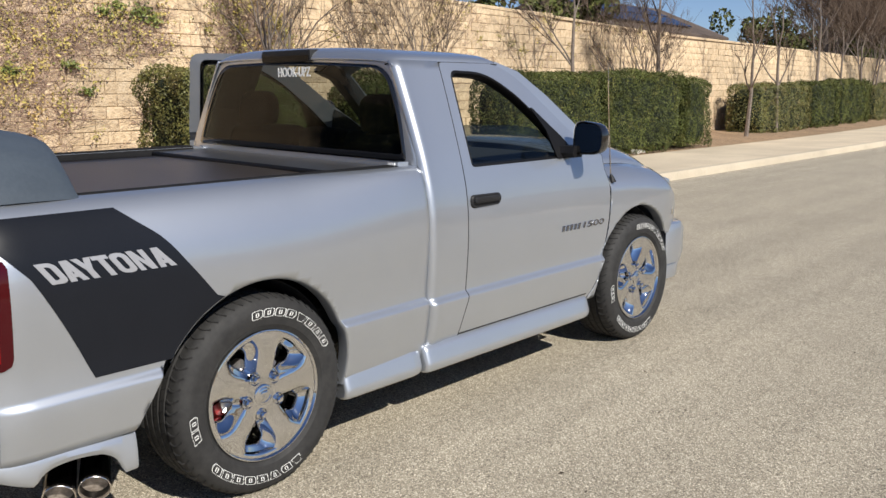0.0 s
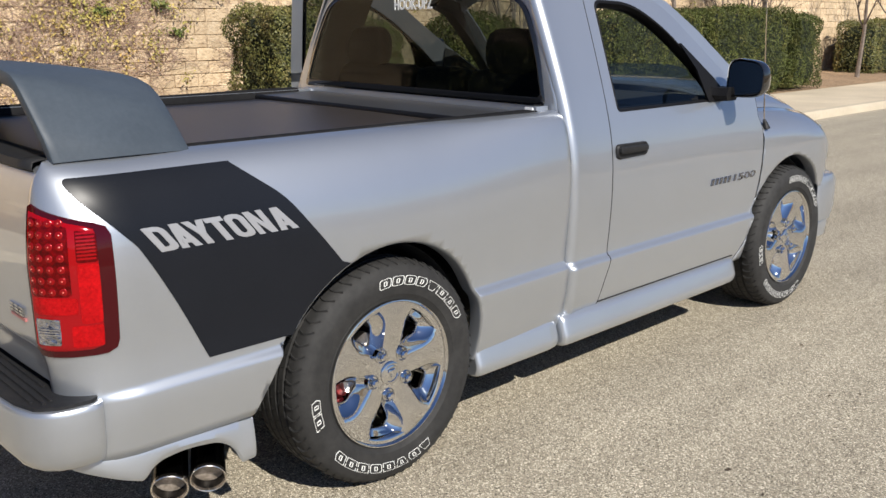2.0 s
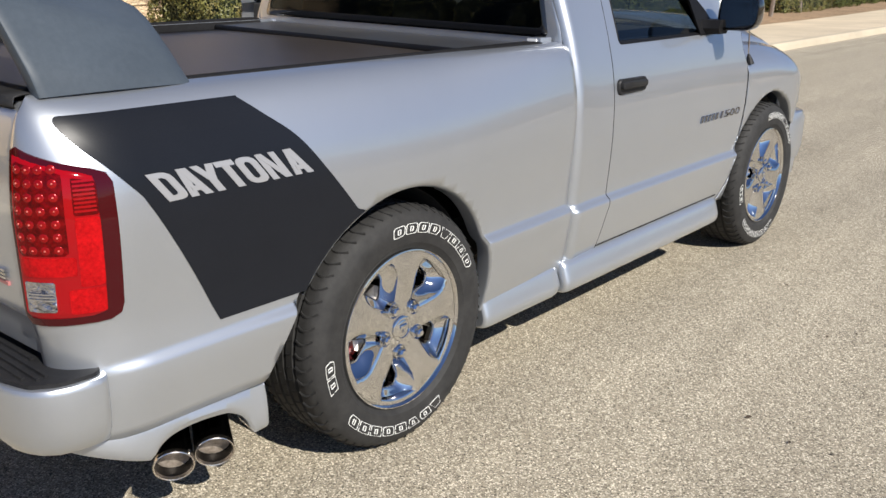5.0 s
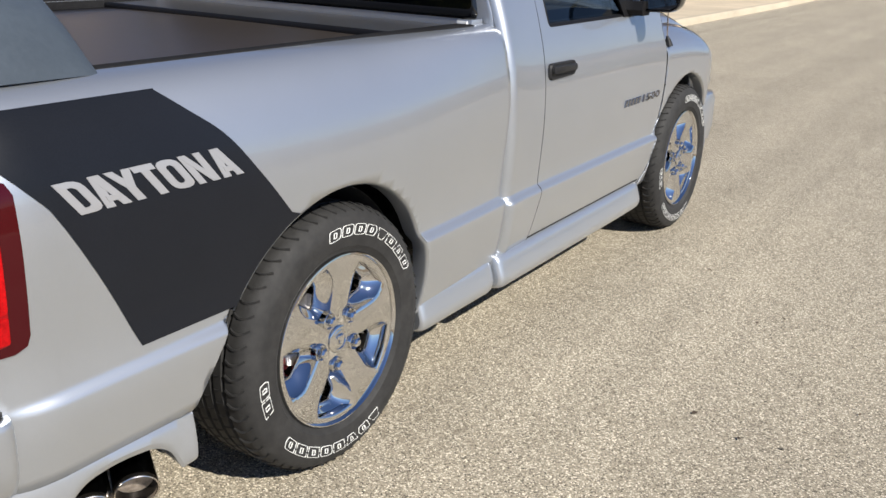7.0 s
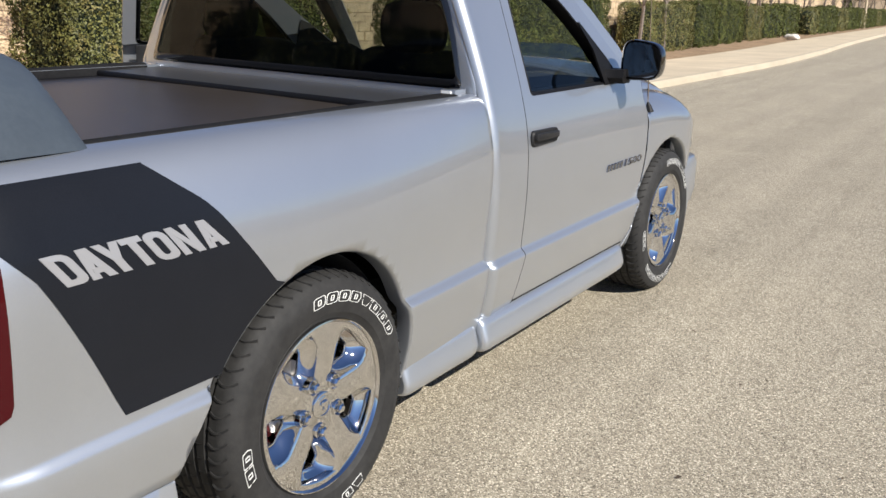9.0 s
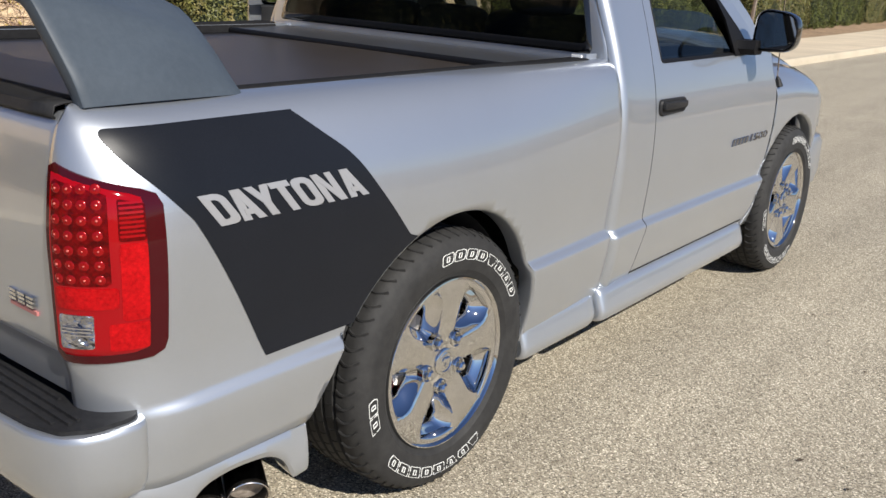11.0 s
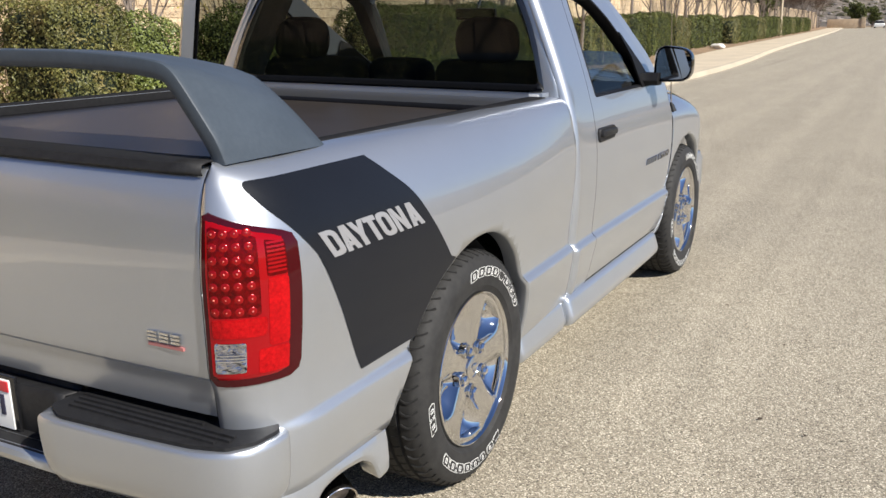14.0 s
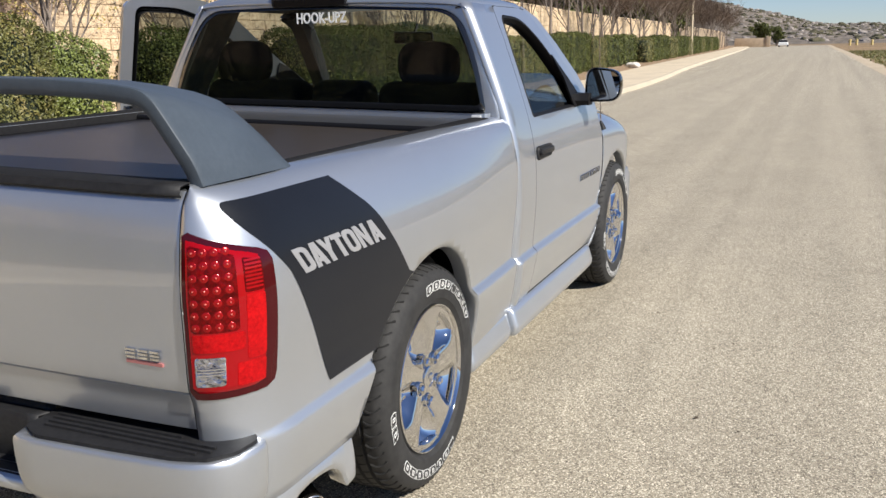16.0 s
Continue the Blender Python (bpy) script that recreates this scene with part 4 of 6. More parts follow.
    lamp_patch("lens", q_in + 0.012, q_out - 0.03, 0.779, 1.166, 0.010, 0.0135, LAMP_RED, lamp, 0.052, [0.012, 0.022, 0.014, 0.006])
    lamp_patch("led_panel", q_in + 0.018, q_in + 0.126, 0.934, 1.152, 0.012, 0.0145, LAMP_PANEL, lamp, 0.03, 0.006)
    lamp_patch("side_reflector", q_out - 0.072, q_out - 0.030, 0.855, 1.022, 0.012, 0.0145, LAMP_BRIGHT, lamp, 0.0, 0.005)
    marker = lamp_patch("side_marker", q_out - 0.072, q_out - 0.030, 1.026, 1.112, 0.012, 0.0145, LAMP_PANEL, lamp, 0.012, 0.005)
    for k in range(8):
        z = 1.034 + 0.0095 * k
        lamp_patch("flute", q_out - 0.070, q_out - 0.033, z, z + 0.005, 0.0135, 0.0160, LAMP_RED, marker, 0.0, 0.001)
    lamp_patch("corner_reflector", q_out - 0.094, q_out - 0.030, 0.788, 0.85, 0.012, 0.0145, LAMP_BRIGHT, lamp, 0.0, 0.005)
    lamp_patch("lower_reflector", q_in + 0.02, q_out - 0.076, 0.884, 0.93, 0.012, 0.0155, LAMP_BRIGHT, lamp, 0.0, 0.005)
    lens = lamp_patch("reversing_lens", q_in + 0.022, q_in + 0.094, 0.796, 0.872, 0.012, 0.0150, LAMP_CLEAR, lamp, 0.0, 0.005)
    for k in range(3):
        z = 0.826 + 0.0075 * k
        lamp_patch("flute", q_in + 0.026, q_in + 0.090, z, z + 0.0028, 0.0145, 0.0168, CHROME, lens, 0.0, 0.001)
    for i in range(4):
        for j in range(7):
            q, z = q_in + 0.030 + 0.0262 * i, 0.949 + 0.0305 * j
            turn = Matrix.Translation(flip(lifted(bed_point, q, z, 0.0085), s))
            for name, r, flat, mat, out in (("cup", 0.0112, 0.22, LAMP_CUP, 0.0), ("led", 0.0018 + 0.0010 * ((i * 5 + j * 3) % 4) / 3, 0.8, LAMP_LED, 0.0034)):
                n = (lifted(bed_point, q, z, 0.1) - lifted(bed_point, q, z, 0.0)).normalized()
                n = Vector(flip(n, s))
                bm = bmesh.new()
                bmesh.ops.create_uvsphere(bm, u_segments=12, v_segments=8, radius=r)
                bmesh.ops.transform(bm, verts=bm.verts[:], matrix=Matrix.Translation(n * out) @ turn @ n.to_track_quat("Z", "Y").to_matrix().to_4x4() @ Matrix.Diagonal((1, 1, flat, 1)))
                part(name, bm, mat, lamp)

    # lower valance with an exhaust opening
    pipe_arch = spline([-0.93, -0.90, -0.86, -0.80, -0.70, -0.655, -0.63, -0.618, -0.608], [0.342, 0.374, 0.390, 0.395, 0.385, 0.364, 0.338, 0.312, 0.285])
    valance_low = spline([-1.16, -1.072, -0.947, -0.90, -0.62, -0.556], [0.43, 0.398, 0.347, 0.333, 0.285, 0.288])
    bm = bmesh.new()
    rows = []
    for q in [-0.557, -0.559, -0.565] + [-0.575 - 0.01 * k for k in range(57)]:
        p = bed_point(q, 0.432)
        low, top = valance_low(p.y), 0.421 + 0.075 * max(0.0, -0.559 - p.y)
        if -0.93 < p.y < -0.608:
            low = max(low, pipe_arch(p.y))
        k = 0.35 if q > -0.558 else (0.8 if q > -0.56 else 1.0)
        x = p.x - 0.01
        rows.append([flip((x + dx * k, p.y, z), s) for dx, z in ((-0.04, top + 0.012), (-0.006, top + 0.002), (0.002, top - 0.005), (0.009, top + (low - top) * 0.3), (0.013, top + (low - top) * 0.65), (0.012, low + 0.014), (0.008, low + 0.004), (0.006, low), (-0.05, low + 0.014))])
    grid(bm, rows)
    part("valance", bm, SILVER, truck, thick=0.006)

    # running board in two lengths, the cab's standing further out
    for y0, y1, out in ((0.472, 0.990, 0.0), (1.000, 2.50, 0.016)):
        bm = bmesh.new()
        sect = rounded([(0.80, 0.262), (0.922, 0.252), (0.950, 0.262), (0.960, 0.296), (0.936, 0.378), (0.914, 0.398), (0.80, 0.402)], [0.01, 0.012, 0.014, 0.02, 0.016, 0.012, 0.01], 4)
        ends = [(y0, 0.86), (y0 + 0.004, 0.93), (y0 + 0.012, 0.975), (y0 + 0.028, 0.995), (y0 + 0.05, 1.0)] + [(y0 + (y1 - y0) * k / 8, 1.0) for k in range(1, 8)] + [(y1 - 0.07, 0.995), (y1 - 0.035, 0.97), (y1 - 0.012, 0.92), (y1, 0.82)]
        loft(bm, [[flip((0.83 + (p.x + (out if p.x > 0.85 else 0) - 0.83) * k, y, 0.32 + (p.y - 0.32) * k), s) for p in sect] for y, k in ends])
        part("running_board", bm, SILVER, truck)
    # solid dark tube that draws the shaded gap above the running board
    bm = bmesh.new()
    tube(bm, [flip((cab_x(y, 0.405) - 0.001, y, 0.403), s) for y in (1.27, 1.6, 2.0, 2.4, 2.48)], 0.0045, 6)
    part("sill_gap", bm, DARK, truck, "dark gap over the running board")

    # cab corner behind the door
    levels = [z for z in BED_LEVELS if 0.35 < z < 1.25] + [1.25 + 0.545 * k / 12 for k in range(13)]
    bm = bmesh.new()
    rows = []
    for k in range(9):
        a = math.pi / 2 * (1 - k / 8)
        rows.append([flip((cab_x(1.09, z) + 0.007 - 0.040 * (1 - math.cos(a)), 1.076 - 0.040 * math.sin(a), z), s) for z in levels])
    for y, d in ((1.085, 0.0062), (1.10, 0.0048), (1.125, 0.003), (1.18, 0.001), (1.23, 0.0)):
        rows.append([flip(cab_point(y, z) + Vector((d, 0, 0)), s) for z in levels])
    door_edge = spline([0.36, 0.5, 0.61, 0.9, 1.25, 1.8], [1.25, 1.285, 1.315, 1.318, 1.325, 1.36])
    rows.append([flip(cab_point(door_edge(z), z), s) for z in levels])
    rows.append([flip((cab_x(door_edge(z), z) - 0.03, door_edge(z) + 0.002, z), s) for z in levels])
    grid(bm, rows)
    part("cab_corner", bm, SILVER, truck, thick=0.004)

    # front fender
    fender_top = spline([2.64, 3.0, 3.4, 3.62, 3.74], [1.18, 1.168, 1.122, 1.066, 0.985])
    fender_edge = spline([0.36, 0.5, 0.6, 0.85, 1.05, 1.16], [2.50, 2.60, 2.645, 2.69, 2.705, 2.66])

    def fender_point(y, k):
        zt = fender_top(y)
        z = 0.36 + (zt - 0.36) * k
        x = cab_profile(min(z, 1.0)) + 0.014 * bell(y - WHEEL_F, 0.6) * bell(z - 0.8, 0.35)
        f = max(0.0, (z - (zt - 0.17)) / 0.17)
        x -= 0.15 * f ** 2.4
        x -= 0.085 * max(0.0, (y - 3.35) / 0.39) ** 2
        return Vector((x, y, z))

    bm = bmesh.new()
    rows = []
    ks = [k / 40 for k in range(41)]
    for y in spread_ys(2.50, 3.74, WHEEL_F, step=0.05):
        row = []
        zt = fender_top(y)
        for k in ks:
            z = 0.36 + (zt - 0.36) * k
            yy = max(y, fender_edge(z) + 0.004)
            low = arch_floor(yy, WHEEL_F, 0.36 if yy < 3.3 else 0.66)
            zz = max(z, min(low, zt))
            row.append(flip(fender_point(yy, (zz - 0.36) / (fender_top(yy) - 0.36)), s))
        rows.append(row)
    grid(bm, rows)
    part("fender", bm, SILVER, truck, thick=0.004, angle=50)
    arch_lip("arch_lip", lambda y, z: fender_point(min(y, 3.7), (max(z, 0.4) - 0.36) / 0.75).x, WHEEL_F, s, truck, 0.55, math.pi - 0.35)


GLASS_LINE = lambda y: 1.47 - 0.036 * (y - 1.42) - 0.5 * max(0.0, y - 1.85) ** 2


def door(s, swing):
    """A door with its window frame, glass, handle and mirror; hinged at its front edge."""
    hinge = Vector((0.90 * s, 2.66, 0))
    turn = Matrix.Translation(hinge) @ Matrix.Rotation(radians(swing), 4, "Z") @ Matrix.Translation(-hinge)
    put = lambda p: turn @ Vector(flip(p, s)) + (Vector((-0.11, -0.10, 0.12)) if swing else Vector())
    rear = lambda z: door_edge(z) + 0.010
    front = lambda z: (fender_edge(z) - 0.006) if z < 1.16 else 2.655 - 0.0 * z
    levels = [0.375, 0.41] + [z for z in BED_LEVELS if 0.45 < z < 1.25] + [1.25]
    bm = bmesh.new()
    rows = []
    for k in range(19):
        t = k / 18
        rows.append([put(cab_point(rear(z) + (front(z) - rear(z)) * t, z)) for z in levels])
    inner = lambda p: (p.x - 0.075, p.y, p.z)
    last = [put(inner(cab_point(front(z), z))) for z in levels]
    first = [put(inner(cab_point(rear(z), z))) for z in levels]
    grid(bm, [first] + rows + [last])
    panel = part("door", bm, SILVER, truck, "open door" if swing else "closed door")
    bm = bmesh.new()
    rows = []
    for k in range(9):
        t = k / 8
        rows.append([put((cab_x(1.9, z) - 0.08 - 0.02 * bell(z - 0.9, 0.12), rear(z) + 0.07 + (front(z) - rear(z) - 0.1) * t, z)) for z in levels])
    grid(bm, rows)
    part("door_lining", bm, TRIM_GREY, panel, "grey inner lining", thick=0.006)
    # dark rubber strip round the door; its near-black colour stands for the gap's shade
    if not swing:
        for edge in (rear, front):
            o = -0.005 if edge is rear else 0.004
            bm = bmesh.new()
            tube(bm, [put((cab_x(edge(z), z) - 0.004, edge(z) + o, z)) for z in levels + ([1.3, 1.4, 1.5, 1.6, 1.7, 1.79] if edge is rear else [])], 0.0058 if edge is rear else 0.0036, 6)
            part("door_gap", bm, DARK, panel, "dark rubber strip toned as gap shade")
    # window frame between the outer door line and the opening
    outer = rounded([(1.333, 1.25), (2.60, 1.25), (2.36, 1.42), (2.02, 1.70), (1.84, 1.79), (1.368, 1.79)], [0.01, 0.02, 0.3, 0.2, 0.12, 0.03 if not swing else 0.07], 5)
    inside = rounded([(1.405, 1.256), (2.33, 1.256), (2.20, 1.40), (1.95, 1.62), (1.72, 1.742), (1.432, 1.75)], [0.03, 0.02, 0.2, 0.2, 0.12, 0.05], 5)
    bm = bmesh.new()
    rings = []
    for loop, d in ((outer, -0.05), (outer, 0.0), (inside, 0.0), (inside, -0.022), (inside, -0.055)):
        pts = []
        for p in loop:
            q = cab_point(p.x, p.y)
            pts.append(put((q.x + d, q.y, q.z)))
        rings.append(pts)
    grid(bm, rings, close_u=True, close_v=True)
    part("window_frame", bm, SILVER, panel)
    bm = bmesh.new()
    rings = []
    for f, d in ((1.0, 0.003), (0.985, 0.005), (0.955, 0.002), (0.93, -0.010), (0.90, -0.020), (0.885, -0.045), (0.885, -0.06)):
        c = Vector((1.80, 1.47))
        rings.append([put((cab_x(q.x, q.y) + d - 0.004, q.x, q.y)) for q in (Vector((c.x + (p.x - c.x) * (0.5 + 0.5 * f), c.y + (p.y - c.y) * (f if p.y > 1.4 else 0.5 + 0.5 * f))) for p in inside)])
    grid(bm, rings, close_v=True)
    part("window_seal", bm, SEAL_BLACK, panel, "black rubber seal", thick=0.004)
    bm = bmesh.new()
    pane = inside if swing else [Vector((p.x, min(p.y, GLASS_LINE(p.x)))) for p in resample([(q.x, q.y, 0) for q in inside], 120)]
    bm.faces.new([bm.verts.new(put((cab_x(p.x, p.y) - 0.02, p.x, p.y))) for p in pane])
    bmesh.ops.triangulate(bm, faces=bm.faces[:])
    part("window_glass", bm, GLASS_SIDE, panel, smooth=False)
    # sail panel at the mirror
    bm = bmesh.new()
    loop = [(2.18, 1.254), (2.40, 1.254), (2.27, 1.375), (2.05, 1.548), (2.035, 1.545), (2.13, 1.42)]
    loft(bm, [[put((cab_x(y, z) + d, y, z)) for y, z in loop] for d in (-0.004, 0.008)])
    part("sail_panel", bm, SEAL_BLACK, panel, "black plastic corner")
    bm = bmesh.new()
    loft(bm, [[put((cab_x(y, z) + d, y, z)) for y, z in [(2.34, 1.25), (2.58, 1.25), (2.42, 1.375), (2.36, 1.40)]] for d in (-0.058, -0.07)])
    part("corner_trim", bm, TRIM_GREY, panel, "dark inner corner trim")
    # pull handle
    bm = bmesh.new()
    c = Vector((0, 1.475, 1.083))
    shape = rounded([(-0.125, -0.034), (0.11, -0.03), (0.125, 0.0), (0.11, 0.031), (-0.125, 0.034)], 0.03, 5)
    x0 = cab_x(1.475, 1.083)
    loft(bm, [[put((x0 + d, c.y + p.x * k, c.z + p.y * k + 0.0)) for p in shape] for d, k in ((-0.01, 1.0), (0.006, 1.0), (0.012, 0.94))])
    grip = rounded([(-0.115, -0.012), (0.10, -0.012), (0.10, 0.016), (-0.115, 0.02)], 0.012, 4)
    loft(bm, [[put((x0 + d, c.y + p.x * k, c.z + 0.004 + p.y * k)) for p in grip] for d, k in ((0.010, 1.0), (0.026, 0.98), (0.031, 0.85))])
    part("door_handle", bm, BLACK_PLASTIC, panel, "black plastic pull handle")
    # lettering: plain bars for the make, then the figures
    for k in range(5):
        bm = bmesh.new()
        y0 = 2.172 + 0.041 * k
        rings = []
        for d, e in ((0.0, 0.0), (0.004, 0.0), (0.006, 0.003)):
            rings.append([put((cab_x(y, z) + d, y, z)) for y, z in ((y0 + e, 0.828 + e), (y0 + 0.025 - e, 0.828 + e), (y0 + 0.033 - e, 0.862 - e), (y0 + 0.008 + e, 0.862 - e))])
        loft(bm, rings)
        part("badge_bar", bm, BADGE_METAL, panel, smooth=False)
    vs, fs = letters("1500", 0.008)
    pts = [put((cab_x(2.5, 0.84) + 0.006, 2.395 + 0.225 * (u if s > 0 else 1 - u) + 0.012 * v, 0.828 + 0.036 * v)) for u, v in vs]
    back = [put((cab_x(2.5, 0.84), 2.395 + 0.225 * (u if s > 0 else 1 - u) + 0.012 * v, 0.828 + 0.036 * v)) for u, v in vs]
    part("badge_figures", slab_mesh(pts, fs, back), BADGE_METAL, panel, smooth=False)
    # mirror: foot, housing, glass
    bm = bmesh.new()
    loft(bm, [[put((x, y, z)) for y, z in ((2.25 - w, 1.258), (2.33 + w, 1.258), (2.35 + w, 1.285), (2.33 + w, 1.325), (2.25 - w, 1.325), (2.235 - w, 1.285))] for x, w in ((0.89, 0.03), (0.92, 0.015), (0.95, 0.008), (0.985, 0.0))])
    mirror = part("door_mirror", bm, SEAL_BLACK, panel, "black folding mirror")
    bm = bmesh.new()
    face = rounded([(0.950, 1.274), (1.160, 1.280), (1.168, 1.452), (0.960, 1.476)], [0.06, 0.07, 0.08, 0.07], 7)
    c = Vector((1.06, 1.371))
    rings = []
    for y, k in ((2.300, 0.86), (2.284, 0.90), (2.272, 0.955), (2.274, 1.0), (2.300, 1.015), (2.335, 0.99), (2.365, 0.90), (2.385, 0.7), (2.393, 0.4)):
        rings.append([put((c.x + (p.x - c.x) * k, y - 0.10 * (p.x - c.x) * k, c.y + (p.y - c.y) * k)) for p in face])
    loft(bm, rings)
    part("housing", bm, GLOSS_BLACK, mirror, "glossy black housing")
    bm = bmesh.new()
    glass = [c + (p - c) * 0.87 for p in face]
    loft(bm, [[put((p.x, 2.284 + d + 0.02 * (p.x - c.x), p.y)) for p in glass] for d in (0.0, -0.004)])
    part("mirror_glass", bm, MIRROR, mirror, smooth=False)
    return panel


door(1, 0.0)
door(-1, -33.0)

# roof
bm = bmesh.new()
rows = []
roof_drop = spline([1.035, 1.05, 1.08, 1.13, 1.2, 1.75, 1.95, 2.06], [0.065, 0.04, 0.018, 0.005, 0.0, 0.0, 0.025, 0.06])
for y in (1.035, 1.042, 1.05, 1.065, 1.08, 1.105, 1.13, 1.2, 1.35, 1.5, 1.65, 1.8, 1.9, 2.0, 2.06):
    row = []
    for k in range(33):
        a = math.pi * k / 32
        c, sn = math.cos(a), math.sin(a)
        edge = 0.717 - 0.42 * max(0, y - 1.84) ** 1.2
        x = edge * math.copysign(abs(c) ** 0.74, c)
        row.append((x, y, 1.784 + 0.080 * sn ** 0.78 - roof_drop(y) * ((0.35 + 0.65 * sn) if y < 1.6 else (1.5 - 0.5 * sn))))
    rows.append(row)
grid(bm, rows)
part("roof", bm, SILVER, truck, thick=0.006)
bm = bmesh.new()
grid(bm, [[(x, y, 1.775 + 0.06 * (1 - (x / 0.72) ** 2)) for x in (-0.7, -0.5, -0.2, 0, 0.2, 0.5, 0.7)] for y in (1.08, 1.5, 1.95)])
part("headliner", bm, TRIM_GREY, truck, "grey headliner", thick=0.006)
for s in (1, -1):
    bm = bmesh.new()
    tube(bm, [(0.668 * s, 1.036, 1.772), (0.690 * s, 1.040, 1.780), (0.708 * s, 1.055, 1.786), (0.717 * s, 1.09, 1.789), (0.720 * s, 1.3, 1.789), (0.720 * s, 1.7, 1.789), (0.716 * s, 1.86, 1.786)], 0.0035, 6)
    part("roof_seam", bm, DARK, truck, "dark roof seam")
# high brake lamp
bm = bmesh.new()
shape = rounded([(-0.312, 1.803), (0.112, 1.803), (0.112, 1.868), (-0.312, 1.868)], [0.024, 0.008, 0.008, 0.024], 5)
loft(bm, [[(-0.1 + (p.x + 0.1) * k, y, 1.836 + (p.y - 1.836) * k) for p in shape] for y, k in ((1.10, 1.0), (1.036, 1.0), (1.031, 0.985), (1.029, 0.95))])
brake_lamp = part("high_brake_lamp", bm, BLACK_PLASTIC, truck, "smoked high brake lamp")
bm = bmesh.new()
shape = rounded([(-0.295, 1.808), (0.10, 1.808), (0.10, 1.838), (-0.295, 1.838)], 0.006, 3)
loft(bm, [[(p.x, y, p.y) for p in shape] for y in (1.030, 1.026)])
part("lens", bm, SMOKED, brake_lamp)

# cab back: panel round the window, glass, seal
flank = [(0.90, 0.55), (0.925, 0.9)] + [(cab_x(1.09, z) - 0.022, z) for z in (1.1, 1.25, 1.35, 1.45, 1.55, 1.65, 1.74, 1.79)]
back_outer = flank + [(0.0, 1.822)] + [(-x, z) for x, z in reversed(flank)]
back_inner = rounded([(-0.812, 1.302), (0.812, 1.302), (0.765, 1.55), (0.672, 1.768), (0.0, 1.792), (-0.672, 1.768), (-0.765, 1.55)], [0.03, 0.03, 0.3, 0.11, 0.5, 0.11, 0.3], 7)
back_y = lambda z: 1.03 + 0.018 * max(0, (z - 1.3) / 0.5)
bm = bmesh.new()


def at_angle(loop, angle):
    """Where the ray from the middle of the window meets the loop."""
    c, w = Vector((0.0, 1.5)), Vector((math.cos(angle), math.sin(angle)))
    for p, q in zip(loop, loop[1:] + loop[:1]):
        p, d = Vector(p) - c, Vector(q) - Vector(p)
        k = w.x * d.y - w.y * d.x
        if abs(k) < 1e-9:
            continue
        u, r = (p.x * w.y - p.y * w.x) / k, (p.x * d.y - p.y * d.x) / k
        if -1e-6 <= u <= 1 + 1e-6 and r > 0:
            return c + w * r
    return c


turns = sorted([2 * math.pi * k / 96 for k in range(96)] + [math.atan2(p[1] - 1.5, p[0]) % (2 * math.pi) for p in back_outer])
a = [at_angle(back_outer, v) for v in turns]
b = [at_angle([tuple(p) for p in back_inner], v) for v in turns]
rings = []
for u, d in ((0.0, 0.022), (0.04, 0.012), (0.1, 0.005), (0.2, 0.001), (0.3, 0.0), (1.0, 0.0)):
    rings.append([((p.x + (q.x - p.x) * u), back_y(p.y) + d * min(1.0, abs(p.x) / 0.6), p.y + (q.y - p.y) * u) for p, q in zip(a, b)])
rings.append([(p.x, back_y(p.y) + 0.02, p.y) for p in b])
grid(bm, rings, close_v=True)
part("cab_back", bm, SILVER, truck, thick=0.004)
bm = bmesh.new()
bm.faces.new([bm.verts.new((p.x, back_y(p.y) - 0.001, p.y)) for p in back_inner])
rear_glass = part("rear_window", bm, GLASS_TINT, truck, "dark tinted rear window", smooth=False)
bm = bmesh.new()
c = Vector((0, 1.545))
grid(bm, [[((p.x) * kx, back_y(p.y) + d, c.y + (p.y - c.y) * (kz if p.y > 1.5 else kb)) for p in back_inner] for kx, kz, kb, d in ((1.003, 1.005, 1.005, -0.003), (0.972, 0.955, 0.86, -0.0045), (0.972, 0.955, 0.86, -0.001))], close_v=True)
part("window_seal", bm, GLOSS_BLACK, rear_glass, "black glass border", thick=0.003)
vs, fs = letters("HOOK-UPZ", 0.02)
pts = [(-0.17 + 0.275 * u, back_y(1.75) - 0.014, 1.725 + 0.052 * v) for u, v in vs]
part("sticker_lettering", slab_mesh(pts, fs, [(p[0], p[1] + 0.003, p[2]) for p in pts]), WHITE, rear_glass, "white sticker lettering", smooth=False)

# windscreen and pillars
bm = bmesh.new()
rows = []
for k in range(9):
    t = k / 8
    row = []
    for j in range(13):
        u = -1 + 2 * j / 12
        top = Vector((0.64 * u, 2.05 - 0.10 * u * u, 1.795 - 0.03 * u * u))
        low = Vector((0.80 * u, 2.78 - 0.22 * u * u, 1.235))
        row.append(top.lerp(low, t) + Vector((0, 0, 0.02 * math.sin(math.pi * t))))
    rows.append(row)
grid(bm, rows)
part("windscreen", bm, GLASS_CLEAR, truck)
